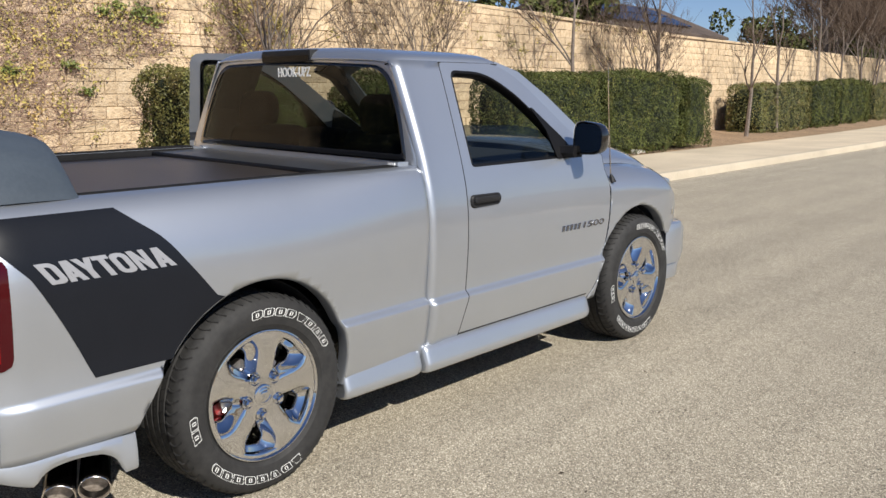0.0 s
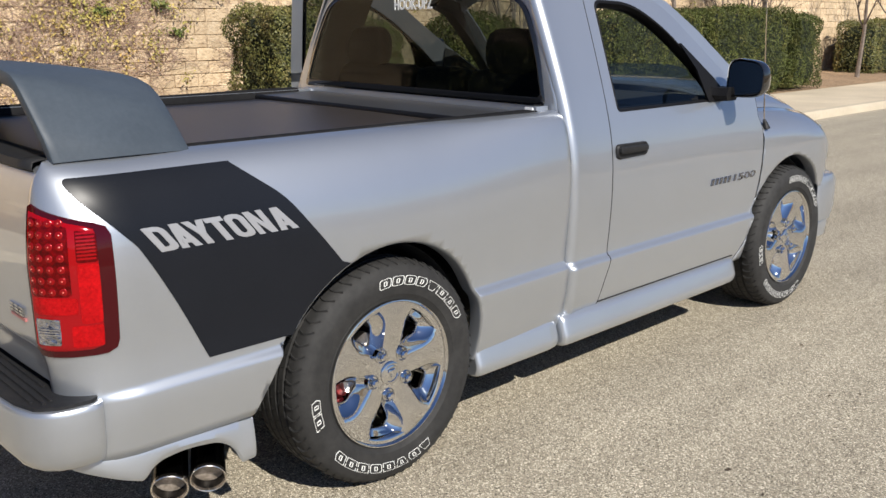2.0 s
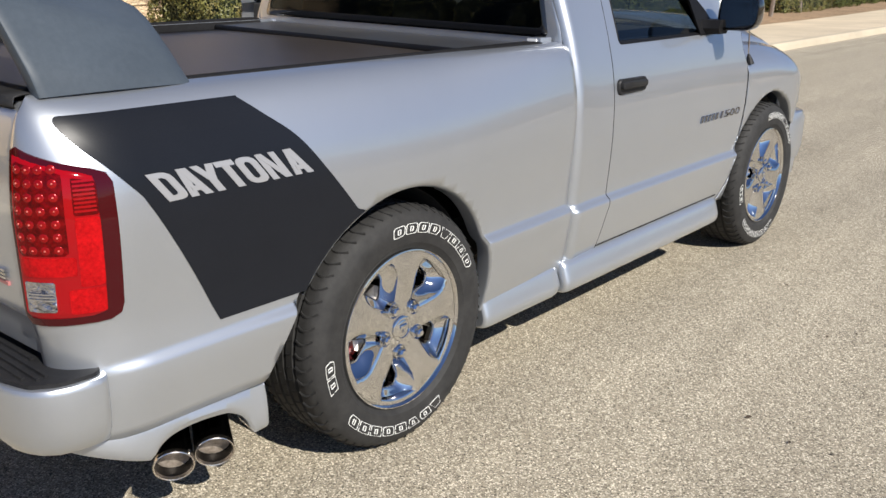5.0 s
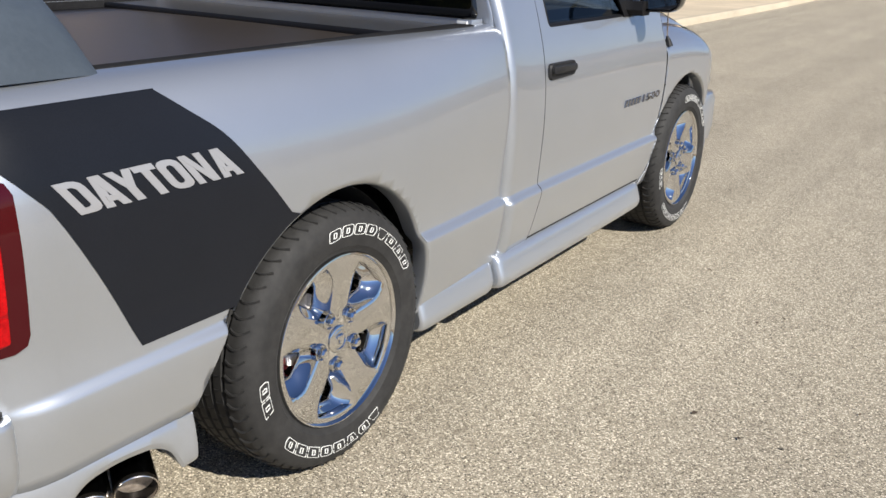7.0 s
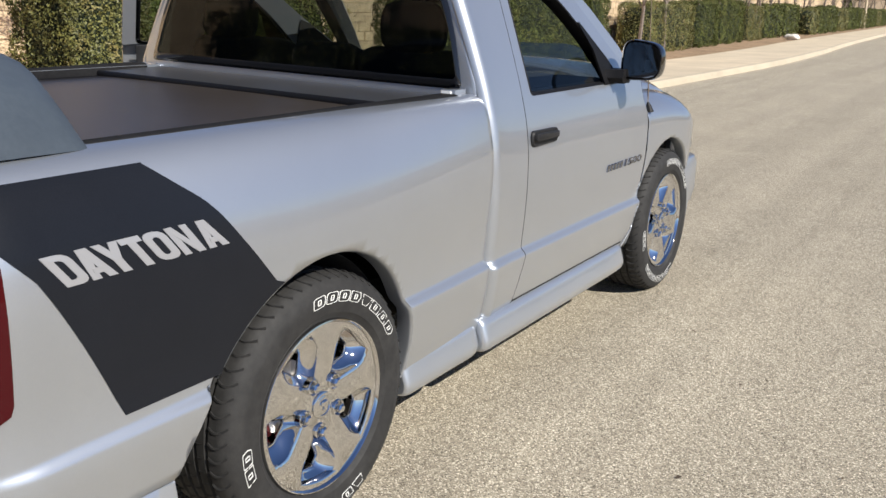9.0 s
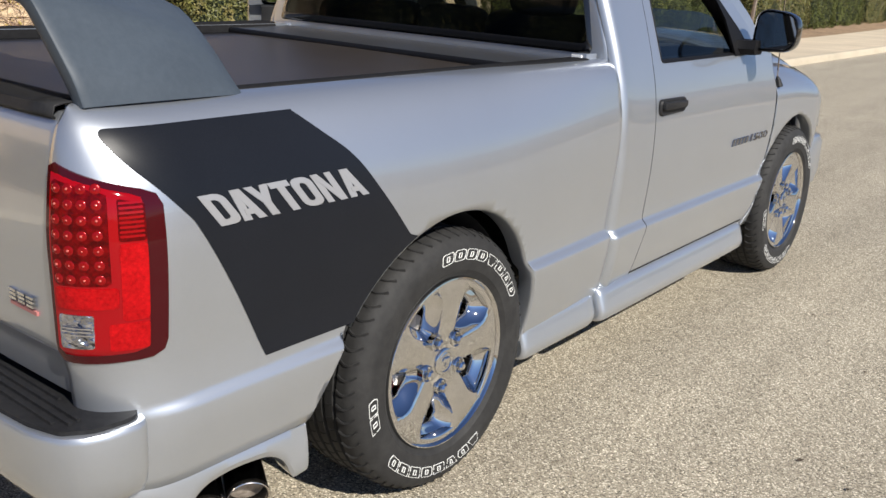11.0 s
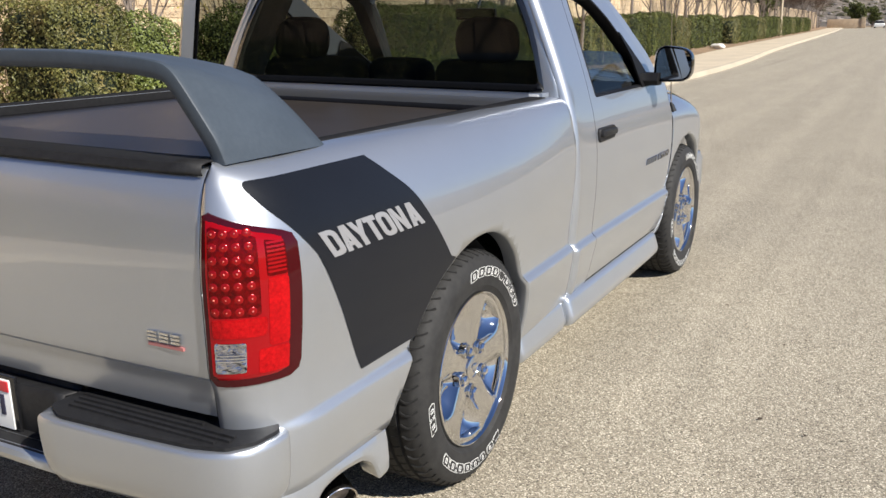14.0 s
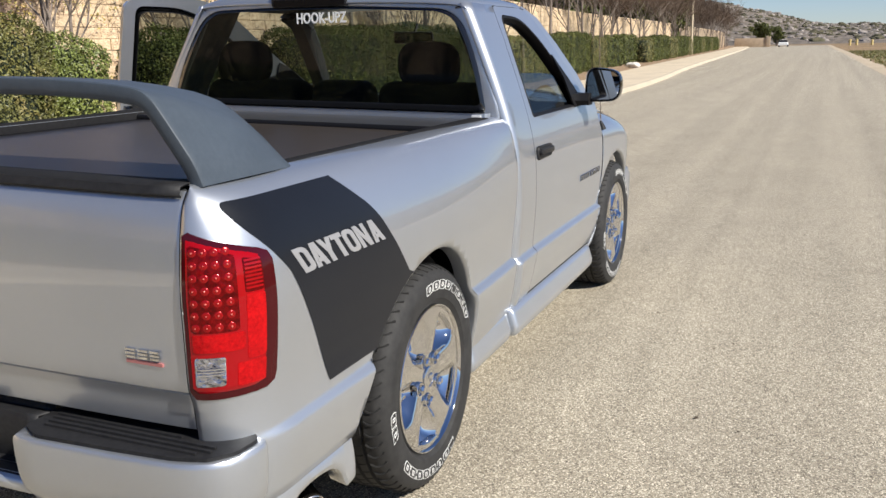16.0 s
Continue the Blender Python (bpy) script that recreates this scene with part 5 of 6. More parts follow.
for s in (1, -1):
    bm = bmesh.new()
    path = [(0.66, 1.80, 1.775), (0.685, 1.98, 1.722), (0.735, 2.2, 1.582), (0.80, 2.43, 1.40), (0.86, 2.62, 1.205)]
    loft(bm, [[flip((p[0] + dx, p[1] + dy, p[2] + dz), s) for dx, dy, dz in ((0.055, -0.01, -0.02), (0.05, 0.055, 0.028), (-0.025, 0.065, 0.03), (-0.02, 0.0, -0.03))] for p in path])
    part("windscreen_pillar", bm, SILVER, truck)
    bm = bmesh.new()
    loft(bm, [[flip((p[0] + dx, p[1] + dy, p[2] + dz), s) for dx, dy, dz in ((0.045, -0.022, -0.034), (0.02, -0.018, -0.038), (-0.028, -0.008, -0.036), (-0.034, 0.02, -0.01), (-0.03, 0.06, 0.022))] for p in path])
    part("pillar_trim", bm, TRIM_GREY, truck, "grey screen pillar trim")
# hood, cowl, nose
hood_mid = spline([2.6, 2.9, 3.3, 3.6, 3.8, 3.9], [1.285, 1.31, 1.295, 1.258, 1.20, 1.10])
bm = bmesh.new()
rows = []
for y in (2.62, 2.75, 2.9, 3.1, 3.3, 3.45, 3.6, 3.7, 3.78, 3.84, 3.88):
    row = []
    for j in range(25):
        u = -1 + 2 * j / 24
        half = 0.80 - 0.10 * max(0.0, (y - 3.3) / 0.58) ** 2
        edge = fender_top(min(y, 3.7)) + 0.004 if y < 3.7 else fender_top(3.7) - 0.3 * (y - 3.7)
        lift = (1 - abs(u) ** 3.2)
        row.append((half * u, y - 0.10 * u * u * max(0, (y - 3.3) / 0.58), edge + (hood_mid(y) - edge) * lift))
    rows.append(row)
grid(bm, rows)
part("hood", bm, SILVER, truck, thick=0.006)
bm = bmesh.new()
box(bm, (-0.80, 3.62, 0.62), (0.80, 3.84, 1.02), 0.05)
part("nose", bm, SILVER, truck)
bm = bmesh.new()
box(bm, (-0.34, 3.80, 0.70), (0.34, 3.86, 1.04), 0.04)
part("grille", bm, BLACK_PLASTIC, truck, "black grille")
bm = bmesh.new()
rows = []
half_plan = [(0.86, 3.555), (0.915, 3.55), (0.925, 3.57), (0.93, 3.65), (0.93, 3.74), (0.91, 3.82), (0.86, 3.89), (0.74, 3.945), (0.5, 3.975), (0.2, 3.985)]
for x, y in half_plan + [(-x, y) for x, y in reversed(half_plan)]:
    c = Vector((0.0, 3.4))
    rows.append([(x * f, y - d, z) for f, d, z in ((0.93, 0.06, 0.72), (0.985, 0.012, 0.70), (1.0, 0.0, 0.66), (1.0, 0.0, 0.50), (0.985, 0.01, 0.42), (0.965, 0.02, 0.41), (0.968, 0.012, 0.40), (0.96, 0.015, 0.31), (0.92, 0.06, 0.285))])
grid(bm, rows)
part("front_bumper", bm, SILVER, truck, thick=0.006)
for s in (1, -1):
    bm = bmesh.new()
    pts = [fender_point(y, (z - 0.36) / (fender_top(y) - 0.36)) for y, z in ((3.56, 0.785), (3.62, 0.78), (3.62, 0.82), (3.56, 0.825))]
    loft(bm, [[flip((p.x + d, p.y, p.z), s) for p in pts] for d in (0.0, 0.005)])
    part("fender_badge", bm, CHROME, truck, smooth=False)
# aerial on the right fender
bm = bmesh.new()
tube(bm, [(0.955, 2.742, 1.075), (0.947, 2.735, 1.11), (0.943, 2.73, 1.13)], [0.022, 0.014, 0.005], 10)
aerial = part("aerial", bm, BLACK_PLASTIC, truck, "thin whip aerial")
bm = bmesh.new()
tube(bm, [(0.943, 2.73, 1.125), (0.938, 2.71, 1.4), (0.93, 2.69, 1.80)], [0.004, 0.0034, 0.0022], 6)
part("mast", bm, CHROME, aerial)

# tailgate
bm = bmesh.new()
zs = [0.667, 0.69, 0.72, 0.74, 0.758, 0.764, 0.768, 0.772, 0.778, 0.80, 0.86, 0.92, 1.0, 1.08, 1.15, 1.2, 1.23, 1.25, 1.265, 1.272]
bow = lambda x: 0.012 * (1 - (x / 0.81) ** 2)
rows = []
half_x = [0.820, 0.8185, 0.815, 0.809] + [0.798 - 0.0665 * k for k in range(13)]
for x in [-v for v in half_x] + list(reversed(half_x[:-1])):
    roll = 0.005 * max(0.0, (abs(x) - 0.812) / 0.008) ** 2
    row = [(x, -1.04, 0.667)] + [(x, tail_y(z) - bow(x) + roll + 0.006 + (0.007 if abs(z - 0.768) < 0.004 else 0), z) for z in zs] + [(x, -1.04, 1.276)]
    rows.append(row)
grid(bm, rows)
tailgate = part("tailgate", bm, SILVER, truck, "silver tailgate", thick=0.004)
# solid dark tubes fill the joints; their colour is the gap's shade
for s in (1, -1):
    bm = bmesh.new()
    tube(bm, [(0.8245 * s, tail_y(z) + 0.008, z) for z in zs], 0.0068, 6)
    part("tailgate_gap", bm, DARK, tailgate, "dark gap")
bm = bmesh.new()
rows = []
for k in range(17):
    x = -0.814 + 1.628 * k / 16
    rows.append([(x, y - bow(x), z) for y, z in ((-1.091, 1.261), (-1.096, 1.268), (-1.090, 1.286), (-1.07, 1.290), (-1.02, 1.293), (-1.01, 1.28))])
grid(bm, rows)
part("tailgate_cap", bm, BLACK_PLASTIC, tailgate, "black plastic top cap", thick=0.004)
bm = bmesh.new()
shape = rounded([(-0.07, 1.045), (0.07, 1.045), (0.078, 1.12), (0.0, 1.175), (-0.078, 1.12)], 0.03, 5)
loft(bm, [[(p.x * k, -1.139 - d, 1.10 + (p.y - 1.10) * k) for p in shape] for d, k in ((0.0, 1.0), (0.012, 1.0), (0.018, 0.93))])
part("emblem", bm, GLOSS_BLACK, tailgate, "black emblem plate")
for k in range(3):
    bm = bmesh.new()
    x0 = 0.640 + 0.037 * k
    for z in (0.849, 0.8585, 0.868):
        loft(bm, [[(x, -1.1345 - bow(0.7) - d, zz) for x, zz in ((x0 + 0.001, z), (x0 + 0.03, z), (x0 + 0.031, z + 0.006), (x0 + 0.002, z + 0.006))] for d in (0.0, 0.006)])
    part("badge_bar", bm, CHROME, tailgate, smooth=False)
bm = bmesh.new()
loft(bm, [[(x, -1.134 - bow(0.7) - d, z) for x, z in ((0.64, 0.834), (0.752, 0.834), (0.752, 0.843), (0.64, 0.843))] for d in (-0.004, 0.004)])
part("badge_underline", bm, FADED_RED, tailgate, "faded red bar", smooth=False)

# rear bumper: face, step pads, plate recess
for s in (1, -1):
    bm = bmesh.new()
    rows = []
    plan = [(0.90, -1.03), (0.958, -1.032), (0.970, -1.035), (0.978, -1.042), (0.982, -1.058), (0.981, -1.09), (0.975, -1.128), (0.960, -1.168), (0.932, -1.2), (0.89, -1.222), (0.84, -1.236), (0.75, -1.245), (0.65, -1.25), (0.5, -1.257), (0.42, -1.261), (0.375, -1.261), (0.352, -1.252), (0.335, -1.20)]
    for x, y in plan:
        c = Vector((0.6, -1.0))
        inw = (c - Vector((x, y))).normalized()
        rows.append([flip((x + inw.x * d, y + inw.y * d, z), s) for d, z in ((0.05, 0.625), (0.010, 0.6275), (0.005, 0.6265), (0.0015, 0.622), (0.0, 0.613), (0.0005, 0.57), (0.004, 0.52), (0.012, 0.482), (0.03, 0.452), (0.055, 0.438), (0.10, 0.434))])
    grid(bm, rows)
    face = part("bumper_face", bm, SILVER, truck, "silver rear bumper end", thick=0.006)
    bm = bmesh.new()
    pad = rounded([(0.345, -1.06), (0.80, -1.06), (0.91, -1.03), (0.945, -1.035), (0.964, -1.06), (0.957, -1.14), (0.915, -1.198), (0.824, -1.222), (0.631, -1.236), (0.42, -1.246), (0.352, -1.21)], 0.012, 3)
    loft(bm, [[flip((p.x, p.y, z), s) for p in pad] for z in (0.60, 0.634, 0.640)])
    step = part("step_pad", bm, BLACK_PLASTIC, face, "black ribbed step pad")
    for k in range(4):
        y = -1.124 - 0.022 * k
        bm = bmesh.new()
        loft(bm, [[flip((x, yy + y, z), s) for yy, z in ((-0.006, 0.637), (0.006, 0.637), (0.004, 0.646), (-0.004, 0.646))] for x in (0.38 + 0.006 * k, (0.78, 0.90, 0.905, 0.875)[k])])
        part("rib", bm, BLACK_PLASTIC, face)
bm = bmesh.new()
grid(bm, [[(x, y, z) for x in (-0.34, -0.30, -0.1, 0.1, 0.30, 0.34)] for y, z in ((-1.09, 0.66), (-1.10, 0.63), (-1.155, 0.64), (-1.165, 0.62), (-1.15, 0.50), (-1.19, 0.50), (-1.225, 0.497), (-1.23, 0.47))])
recess = part("plate_recess", bm, BLACK_PLASTIC, truck, "black plastic bumper centre", thick=0.006)
bm = bmesh.new()
grid(bm, [[(x, y, z) for x in (-0.36, -0.2, 0.0, 0.2, 0.36)] for y, z in ((-1.18, 0.500), (-1.22, 0.497), (-1.236, 0.491), (-1.241, 0.480), (-1.232, 0.458), (-1.212, 0.442), (-1.16, 0.437))])
part("bumper_lip", bm, SILVER, truck, thick=0.006)
bm = bmesh.new()
box(bm, (-0.165, -1.172, 0.497), (0.165, -1.160, 0.662), 0.004)
plate = part("number_plate", bm, GLOSS_BLACK, recess, "white number plate in a black frame")
bm = bmesh.new()
box(bm, (-0.148, -1.176, 0.508), (0.148, -1.170, 0.652), 0.002)
part("plate_face", bm, WHITE, plate)
for k in range(7):
    bm = bmesh.new()
    x = -0.132 + 0.039 * k
    box(bm, (x + 0.004, -1.1785, 0.548), (x + 0.021, -1.1745, 0.608), 0.001)
    part("plate_bar", bm, INK, plate)
bm = bmesh.new()
box(bm, (-0.055, -1.1785, 0.628), (0.07, -1.1745, 0.638), 0.001)
part("plate_bar", bm, FADED_RED, plate, "red bar")
bm = bmesh.new()
box(bm, (0.108, -1.1788, 0.618), (0.145, -1.1745, 0.648), 0.001)
part("sticker", bm, RED, plate, "red sticker")
bm = bmesh.new()
rows = []
for x, y in [(-0.90, -1.02), (-0.8, -1.17), (-0.5, -1.21), (0, -1.22), (0.5, -1.21), (0.8, -1.17), (0.90, -1.02)]:
    rows.append([(x * 0.9, y + 0.10, 0.46), (x * 0.9, y + 0.08, 0.42), (x * 0.9, y + 0.12, 0.37), (x * 0.9, y + 0.2, 0.36)])
grid(bm, rows)
part("lower_apron", bm, DARK, truck, "dark underside apron", thick=0.006)

# exhaust tips
for x, y, z in ((0.858, -0.683, 0.219), (0.836, -0.805, 0.219)):
    way = Vector((0.8, -0.47, -0.3)).normalized()
    tip = Vector((x, y, z))
    side = way.cross(Vector((0, 0, 1))).normalized()
    up = side.cross(way)
    bm = bmesh.new()
    rings = []
    for d, r in ((-0.30, 0.05), (-0.012, 0.0575), (-0.004, 0.056), (-0.006, 0.053), (-0.05, 0.05), (-0.25, 0.048)):
        rings.append([tip + way * d + r * (math.cos(a) * side + math.sin(a) * up) for a in [2 * math.pi * k / 28 for k in range(28)]])
    grid(bm, rings, close_v=True)
    pipe = part("exhaust_tip", bm, PIPE_DARK, truck, "dark round exhaust tip with a bright rim")
    bm = bmesh.new()
    rings = []
    for d, r in ((-0.012, 0.0575), (-0.004, 0.0592), (0.002, 0.0585), (0.004, 0.0565), (0.002, 0.0535), (-0.008, 0.0525)):
        rings.append([tip + way * d + r * (math.cos(a) * side + math.sin(a) * up) for a in [2 * math.pi * k / 28 for k in range(28)]])
    grid(bm, rings, close_v=True)
    part("pipe_rim", bm, EXHAUST_STEEL, pipe, "polished rim")
    bm = bmesh.new()
    bm.faces.new([bm.verts.new(tip - way * 0.04 + 0.0505 * (math.cos(a) * side + math.sin(a) * up)) for a in [2 * math.pi * k / 20 for k in range(20)]])
    part("baffle", bm, BAFFLE, pipe, "mottled brown inner baffle toned as sunlit")

# bed: floor, inner front, tonneau, rails
bm = bmesh.new()
box(bm, (-0.775, -1.03, 0.62), (0.775, 1.0, 0.66))
part("bed_floor", bm, DARK, truck)
bm = bmesh.new()
box(bm, (-0.9, -0.9, 0.44), (-0.45, 3.7, 0.60), 0.02)
box(bm, (0.45, -0.9, 0.44), (0.70, 3.7, 0.60), 0.02)
box(bm, (-0.7, 1.05, 0.38), (0.7, 2.6, 0.52), 0.02)
box(bm, (-0.55, 2.4, 0.45), (0.55, 3.8, 0.9), 0.05)
box(bm, (-0.45, -0.75, 0.32), (0.45, -0.3, 0.50), 0.08)
part("underbody", bm, DARK, truck)
bm = bmesh.new()
for y in (0.0, WHEEL_F):
    tube(bm, [(-0.72, y, HUB_Z), (0.72, y, HUB_Z)], 0.05, 12)
part("axle", bm, DARK, truck)
bm = bmesh.new()
rows = []
for k in range(31):
    y = -1.02 + 1.78 * k / 30
    rows.append([(x, y, 1.247 + 0.006 * (1 - (x / 0.77) ** 2) + (0.004 if k == 2 else 0)) for x in (-0.771, -0.6, -0.4, -0.2, 0, 0.2, 0.4, 0.6, 0.771)])
grid(bm, rows)
tonneau = part("tonneau_cover", bm, TONNEAU, truck, "grey-brown vinyl tonneau cover", thick=0.006)
for s in (1, -1):
    bm = bmesh.new()
    rows = []
    for y in [-1.03 + 1.95 * k / 24 for k in range(25)]:
        out = bed_x(y, 1.285) - 0.004
        rows.append([flip((x, y, z), s) for x, z in ((0.772, 1.245), (0.772, 1.280), (0.778, 1.289), (0.790, 1.2935), (out - 0.012, 1.2925), (out - 0.003, 1.290), (out, 1.284), (0.80, 1.262))])
    loft(bm, rows)
    part("side_rail", bm, RAIL_CAP, tonneau, "black plastic bed rail cap")
bm = bmesh.new()
sect = rounded([(-1.04, 1.25), (-1.04, 1.283), (-0.985, 1.288), (-0.98, 1.25)], 0.008, 3)
loft(bm, [[(x, p.x, p.y) for p in sect] for x in (-0.722, 0, 0.722)])
part("rear_rail", bm, BLACK_PLASTIC, tonneau, "black end bar")
bm = bmesh.new()
sect = rounded([(0.640, 1.10), (0.638, 1.262), (0.644, 1.272), (0.662, 1.273), (0.666, 1.10)], [0.01, 0.006, 0.006, 0.004, 0.005], 4)
loft(bm, [[(x, p.x, p.y) for p in sect] for x in (-0.79, 0, 0.79)])
part("canister", bm, SEAL_BLACK, tonneau, "black roll canister")
bm = bmesh.new()
sect = rounded([(0.668, 1.10), (0.668, 1.264), (0.676, 1.269), (1.018, 1.276), (1.022, 1.10)], [0.005, 0.006, 0.008, 0.012, 0.01], 4)
loft(bm, [[(x, p.x, p.y) for p in sect] for x in (-0.80, 0, 0.80)])
part("canister_lid", bm, SATIN_GREY, tonneau, "satin grey canister lid")
bm = bmesh.new()
box(bm, (0.775, 0.94, 1.262), (0.84, 1.016, 1.306), 0.004)
part("corner_bracket", bm, SILVER, tonneau, "silver corner bracket")
bm = bmesh.new()
box(bm, (0.778, 0.934, 1.284), (0.822, 0.9415, 1.301), 0.001)
part("label_bar", bm, WHITE, tonneau, "white printed bar", smooth=False)

# bed spoiler: a hoop over the rear of the bed
bm = bmesh.new()
rings = []
rear_z = spline([0.0, 0.38, 0.5, 0.65, 0.71, 0.735, 0.752, 0.766, 0.790, 0.818, 0.838, 0.852], [1.555, 1.549, 1.543, 1.531, 1.521, 1.507, 1.488, 1.466, 1.424, 1.374, 1.334, 1.283])
front_z = spline([0.0, 0.5, 0.60, 0.68, 0.75, 0.80, 0.852], [1.504, 1.497, 1.472, 1.42, 1.368, 1.325, 1.281])
front_y = spline([0.0, 0.5, 0.65, 0.852], [-0.70, -0.66, -0.635, -0.645])
half_x = [0.0, 0.2, 0.4, 0.5, 0.56, 0.61, 0.645, 0.675, 0.695, 0.71, 0.722, 0.733, 0.743, 0.752, 0.762, 0.775, 0.79, 0.805, 0.82, 0.832, 0.842, 0.849, 0.852]
for x in [-v for v in reversed(half_x[1:])] + half_x:
    far = 0.17 * max(0.0, -x / 0.852)
    u, side = abs(x), math.copysign(1, x)
    lo, hi = max(u - 0.01, 0), min(u + 0.01, 0.852)
    slope = (rear_z(hi) - rear_z(lo)) / (hi - lo)
    out = Vector((-slope * side, 0, 1)).normalized()
    a = Vector((x, -1.095 + 0.045 * (1.546 - rear_z(u)) / 0.263, rear_z(u)))
    b = Vector((x, front_y(u), front_z(u)))
    crown = 0.012
    ring = []
    for w, h in ((0.0, -0.026), (0.0, -0.009), (0.004, -0.003), (0.014, 0.0), (0.06, 0.001), (0.2, crown * 0.7), (0.45, crown), (0.7, crown * 0.7), (0.9, 0.002), (0.985, -0.004), (1.0, -0.010), (0.97, -0.018), (0.7, -0.024), (0.3, -0.036), (0.05, -0.043), (0.012, -0.041), (0.002, -0.034)):
        ring.append(a.lerp(b, w) + out * h + Vector((-far, 0, 0.15 * far)))
    rings.append(ring)
loft(bm, rings)
part("bed_spoiler", bm, SPOILER_GREY, truck, "weathered grey hoop spoiler")

# cabin
for s in (1, -1):
    bm = bmesh.new()
    zz = [0.5, 0.9, 1.1, 1.25, 1.35, 1.45, 1.55, 1.65, 1.74, 1.79]
    grid(bm, [[flip((cab_x(1.2, z) - 0.035 - d, y, z), s) for z in zz] for y, d in ((1.052, 0.06), (1.07, 0.02), (1.12, 0.0), (1.25, 0.0), (1.36, 0.0))])
    part("pillar_trim", bm, TRIM_PALE, truck, "pale grey pillar trim", thick=0.006)
bm = bmesh.new()
box(bm, (-0.80, 1.25, 0.62), (0.80, 1.80, 0.86), 0.06)
for x0, x1 in ((-0.74, -0.2), (-0.16, 0.16), (0.2, 0.74)):
    box(bm, (x0, 1.16, 0.84), (x1, 1.36, 1.43), 0.095, segments=5)
seat = part("bench_seat", bm, FABRIC, truck, "dark cloth bench seat")
for x in (-0.55, 0.455):
    bm = bmesh.new()
    rings = []
    for k in range(13):
        a = -math.pi / 2 + math.pi * k / 12
        w, z = max(math.cos(a), 0.0) ** 0.55, 1.51 + 0.115 * math.copysign(abs(math.sin(a)) ** 0.8, math.sin(a))
        rings.append([(x + 0.15 * w * math.copysign(abs(math.cos(b)) ** 0.7, math.cos(b)), 1.24 + 0.065 * w * math.copysign(abs(math.sin(b)) ** 0.7, math.sin(b)), z) for b in [2 * math.pi * j / 24 for j in range(24)]])
    loft(bm, rings, cap=False)
    tube(bm, [(x - 0.06, 1.23, 1.38), (x - 0.06, 1.23, 1.46)], 0.008, 6)
    tube(bm, [(x + 0.06, 1.23, 1.38), (x + 0.06, 1.23, 1.46)], 0.008, 6)
    part("head_restraint", bm, FABRIC, seat)
bm = bmesh.new()
loft(bm, [[(x, y, z) for y, z in ((2.30, 0.75), (2.24, 1.05), (2.30, 1.20), (2.50, 1.26), (2.76, 1.235), (2.76, 0.75))] for x in (-0.86, -0.4, 0, 0.4, 0.86)])
part("dashboard", bm, TRIM_GREY, truck, "grey dashboard")
bm = bmesh.new()
box(bm, (-0.86, 1.06, 0.40), (0.86, 2.7, 0.46))
part("cabin_floor", bm, DARK, truck)
bm = bmesh.new()
tilt = Matrix.Translation((-0.42, 2.13, 1.17)) @ Matrix.Rotation(radians(-62), 4, "X")
ring = [tilt @ Vector((0.19 * math.cos(a), 0.19 * math.sin(a), 0)) for a in [2 * math.pi * k / 32 for k in range(33)]]
tube(bm, ring, 0.015, 8, cap=False)
for a in (0.2, math.pi - 0.2, -math.pi / 2):
    tube(bm, [tilt @ Vector((0, 0, -0.02)), tilt @ Vector((0.185 * math.cos(a), 0.185 * math.sin(a), 0))], 0.014, 6)
tube(bm, [tilt @ Vector((0, 0, -0.25)), tilt @ Vector((0, 0, 0.0))], [0.03, 0.05], 10)
part("steering_wheel", bm, BLACK_PLASTIC, truck, "black steering wheel")
bm = bmesh.new()
box(bm, (-0.12, 2.10, 1.605), (0.12, 2.125, 1.675), 0.012)
tube(bm, [(0, 2.12, 1.65), (0, 2.17, 1.72)], 0.008, 6)
inner_mirror = part("cabin_mirror", bm, BLACK_PLASTIC, truck, "black cabin mirror")
bm = bmesh.new()
box(bm, (-0.112, 2.097, 1.611), (0.112, 2.0995, 1.669))
part("mirror_glass", bm, MIRROR, inner_mirror, smooth=False)


# ---- wheels ----
RIM_K, TYRE_K = 1.055, 1.014


def sidewall_mark(a0, a1, r0, r1, parent, form):
    """One raised white outlined character shape on the sidewall, between two angles and two radii."""
    x = 0.0175
    shape, bite = (([(0, 0), (1, 0), (1, 1), (0, 1)], 0.48), ([(0, 0), (1, 0), (1, 1), (0, 1)], 0.12), ([(0, 0), (1, 0), (0.78, 1), (0.22, 1)], 0.1), ([(0, 0), (0.85, 0), (1, 0.5), (0.85, 1), (0, 1)], 0.2), ([(0.25, 0), (0.75, 0), (1, 1), (0, 1)], 0.1))[form]
    outer = rounded(shape, bite * 0.5, 3)
    bm = bmesh.new()

    def ring(k, d, c=(0.5, 0.5), squeeze=1.0):
        out = []
        for p in outer:
            u, v = c[0] + (p.x - 0.5) * k * squeeze, c[1] + (p.y - 0.5) * (1 - (1 - k) * 0.8)
            a, r = a0 + (a1 - a0) * (u + 0.15 * (v - 0.5)), r0 + (r1 - r0) * v
            out.append((x + d - 6.0 * (r - 0.345) ** 2, r * math.cos(a), r * math.sin(a)))
        return out
    grid(bm, [ring(1.0, -0.004), ring(1.0, 0.0012), ring(0.9, 0.0012), ring(0.9, -0.004)], close_v=True)
    if form != 4:
        grid(bm, [ring(0.36, -0.004, squeeze=0.8), ring(0.36, 0.0012, squeeze=0.8), ring(0.25, 0.0012, squeeze=0.6), ring(0.25, -0.004, squeeze=0.6)], close_v=True)
    return part("sidewall_mark", bm, TYRE_WHITE, parent, smooth=False)


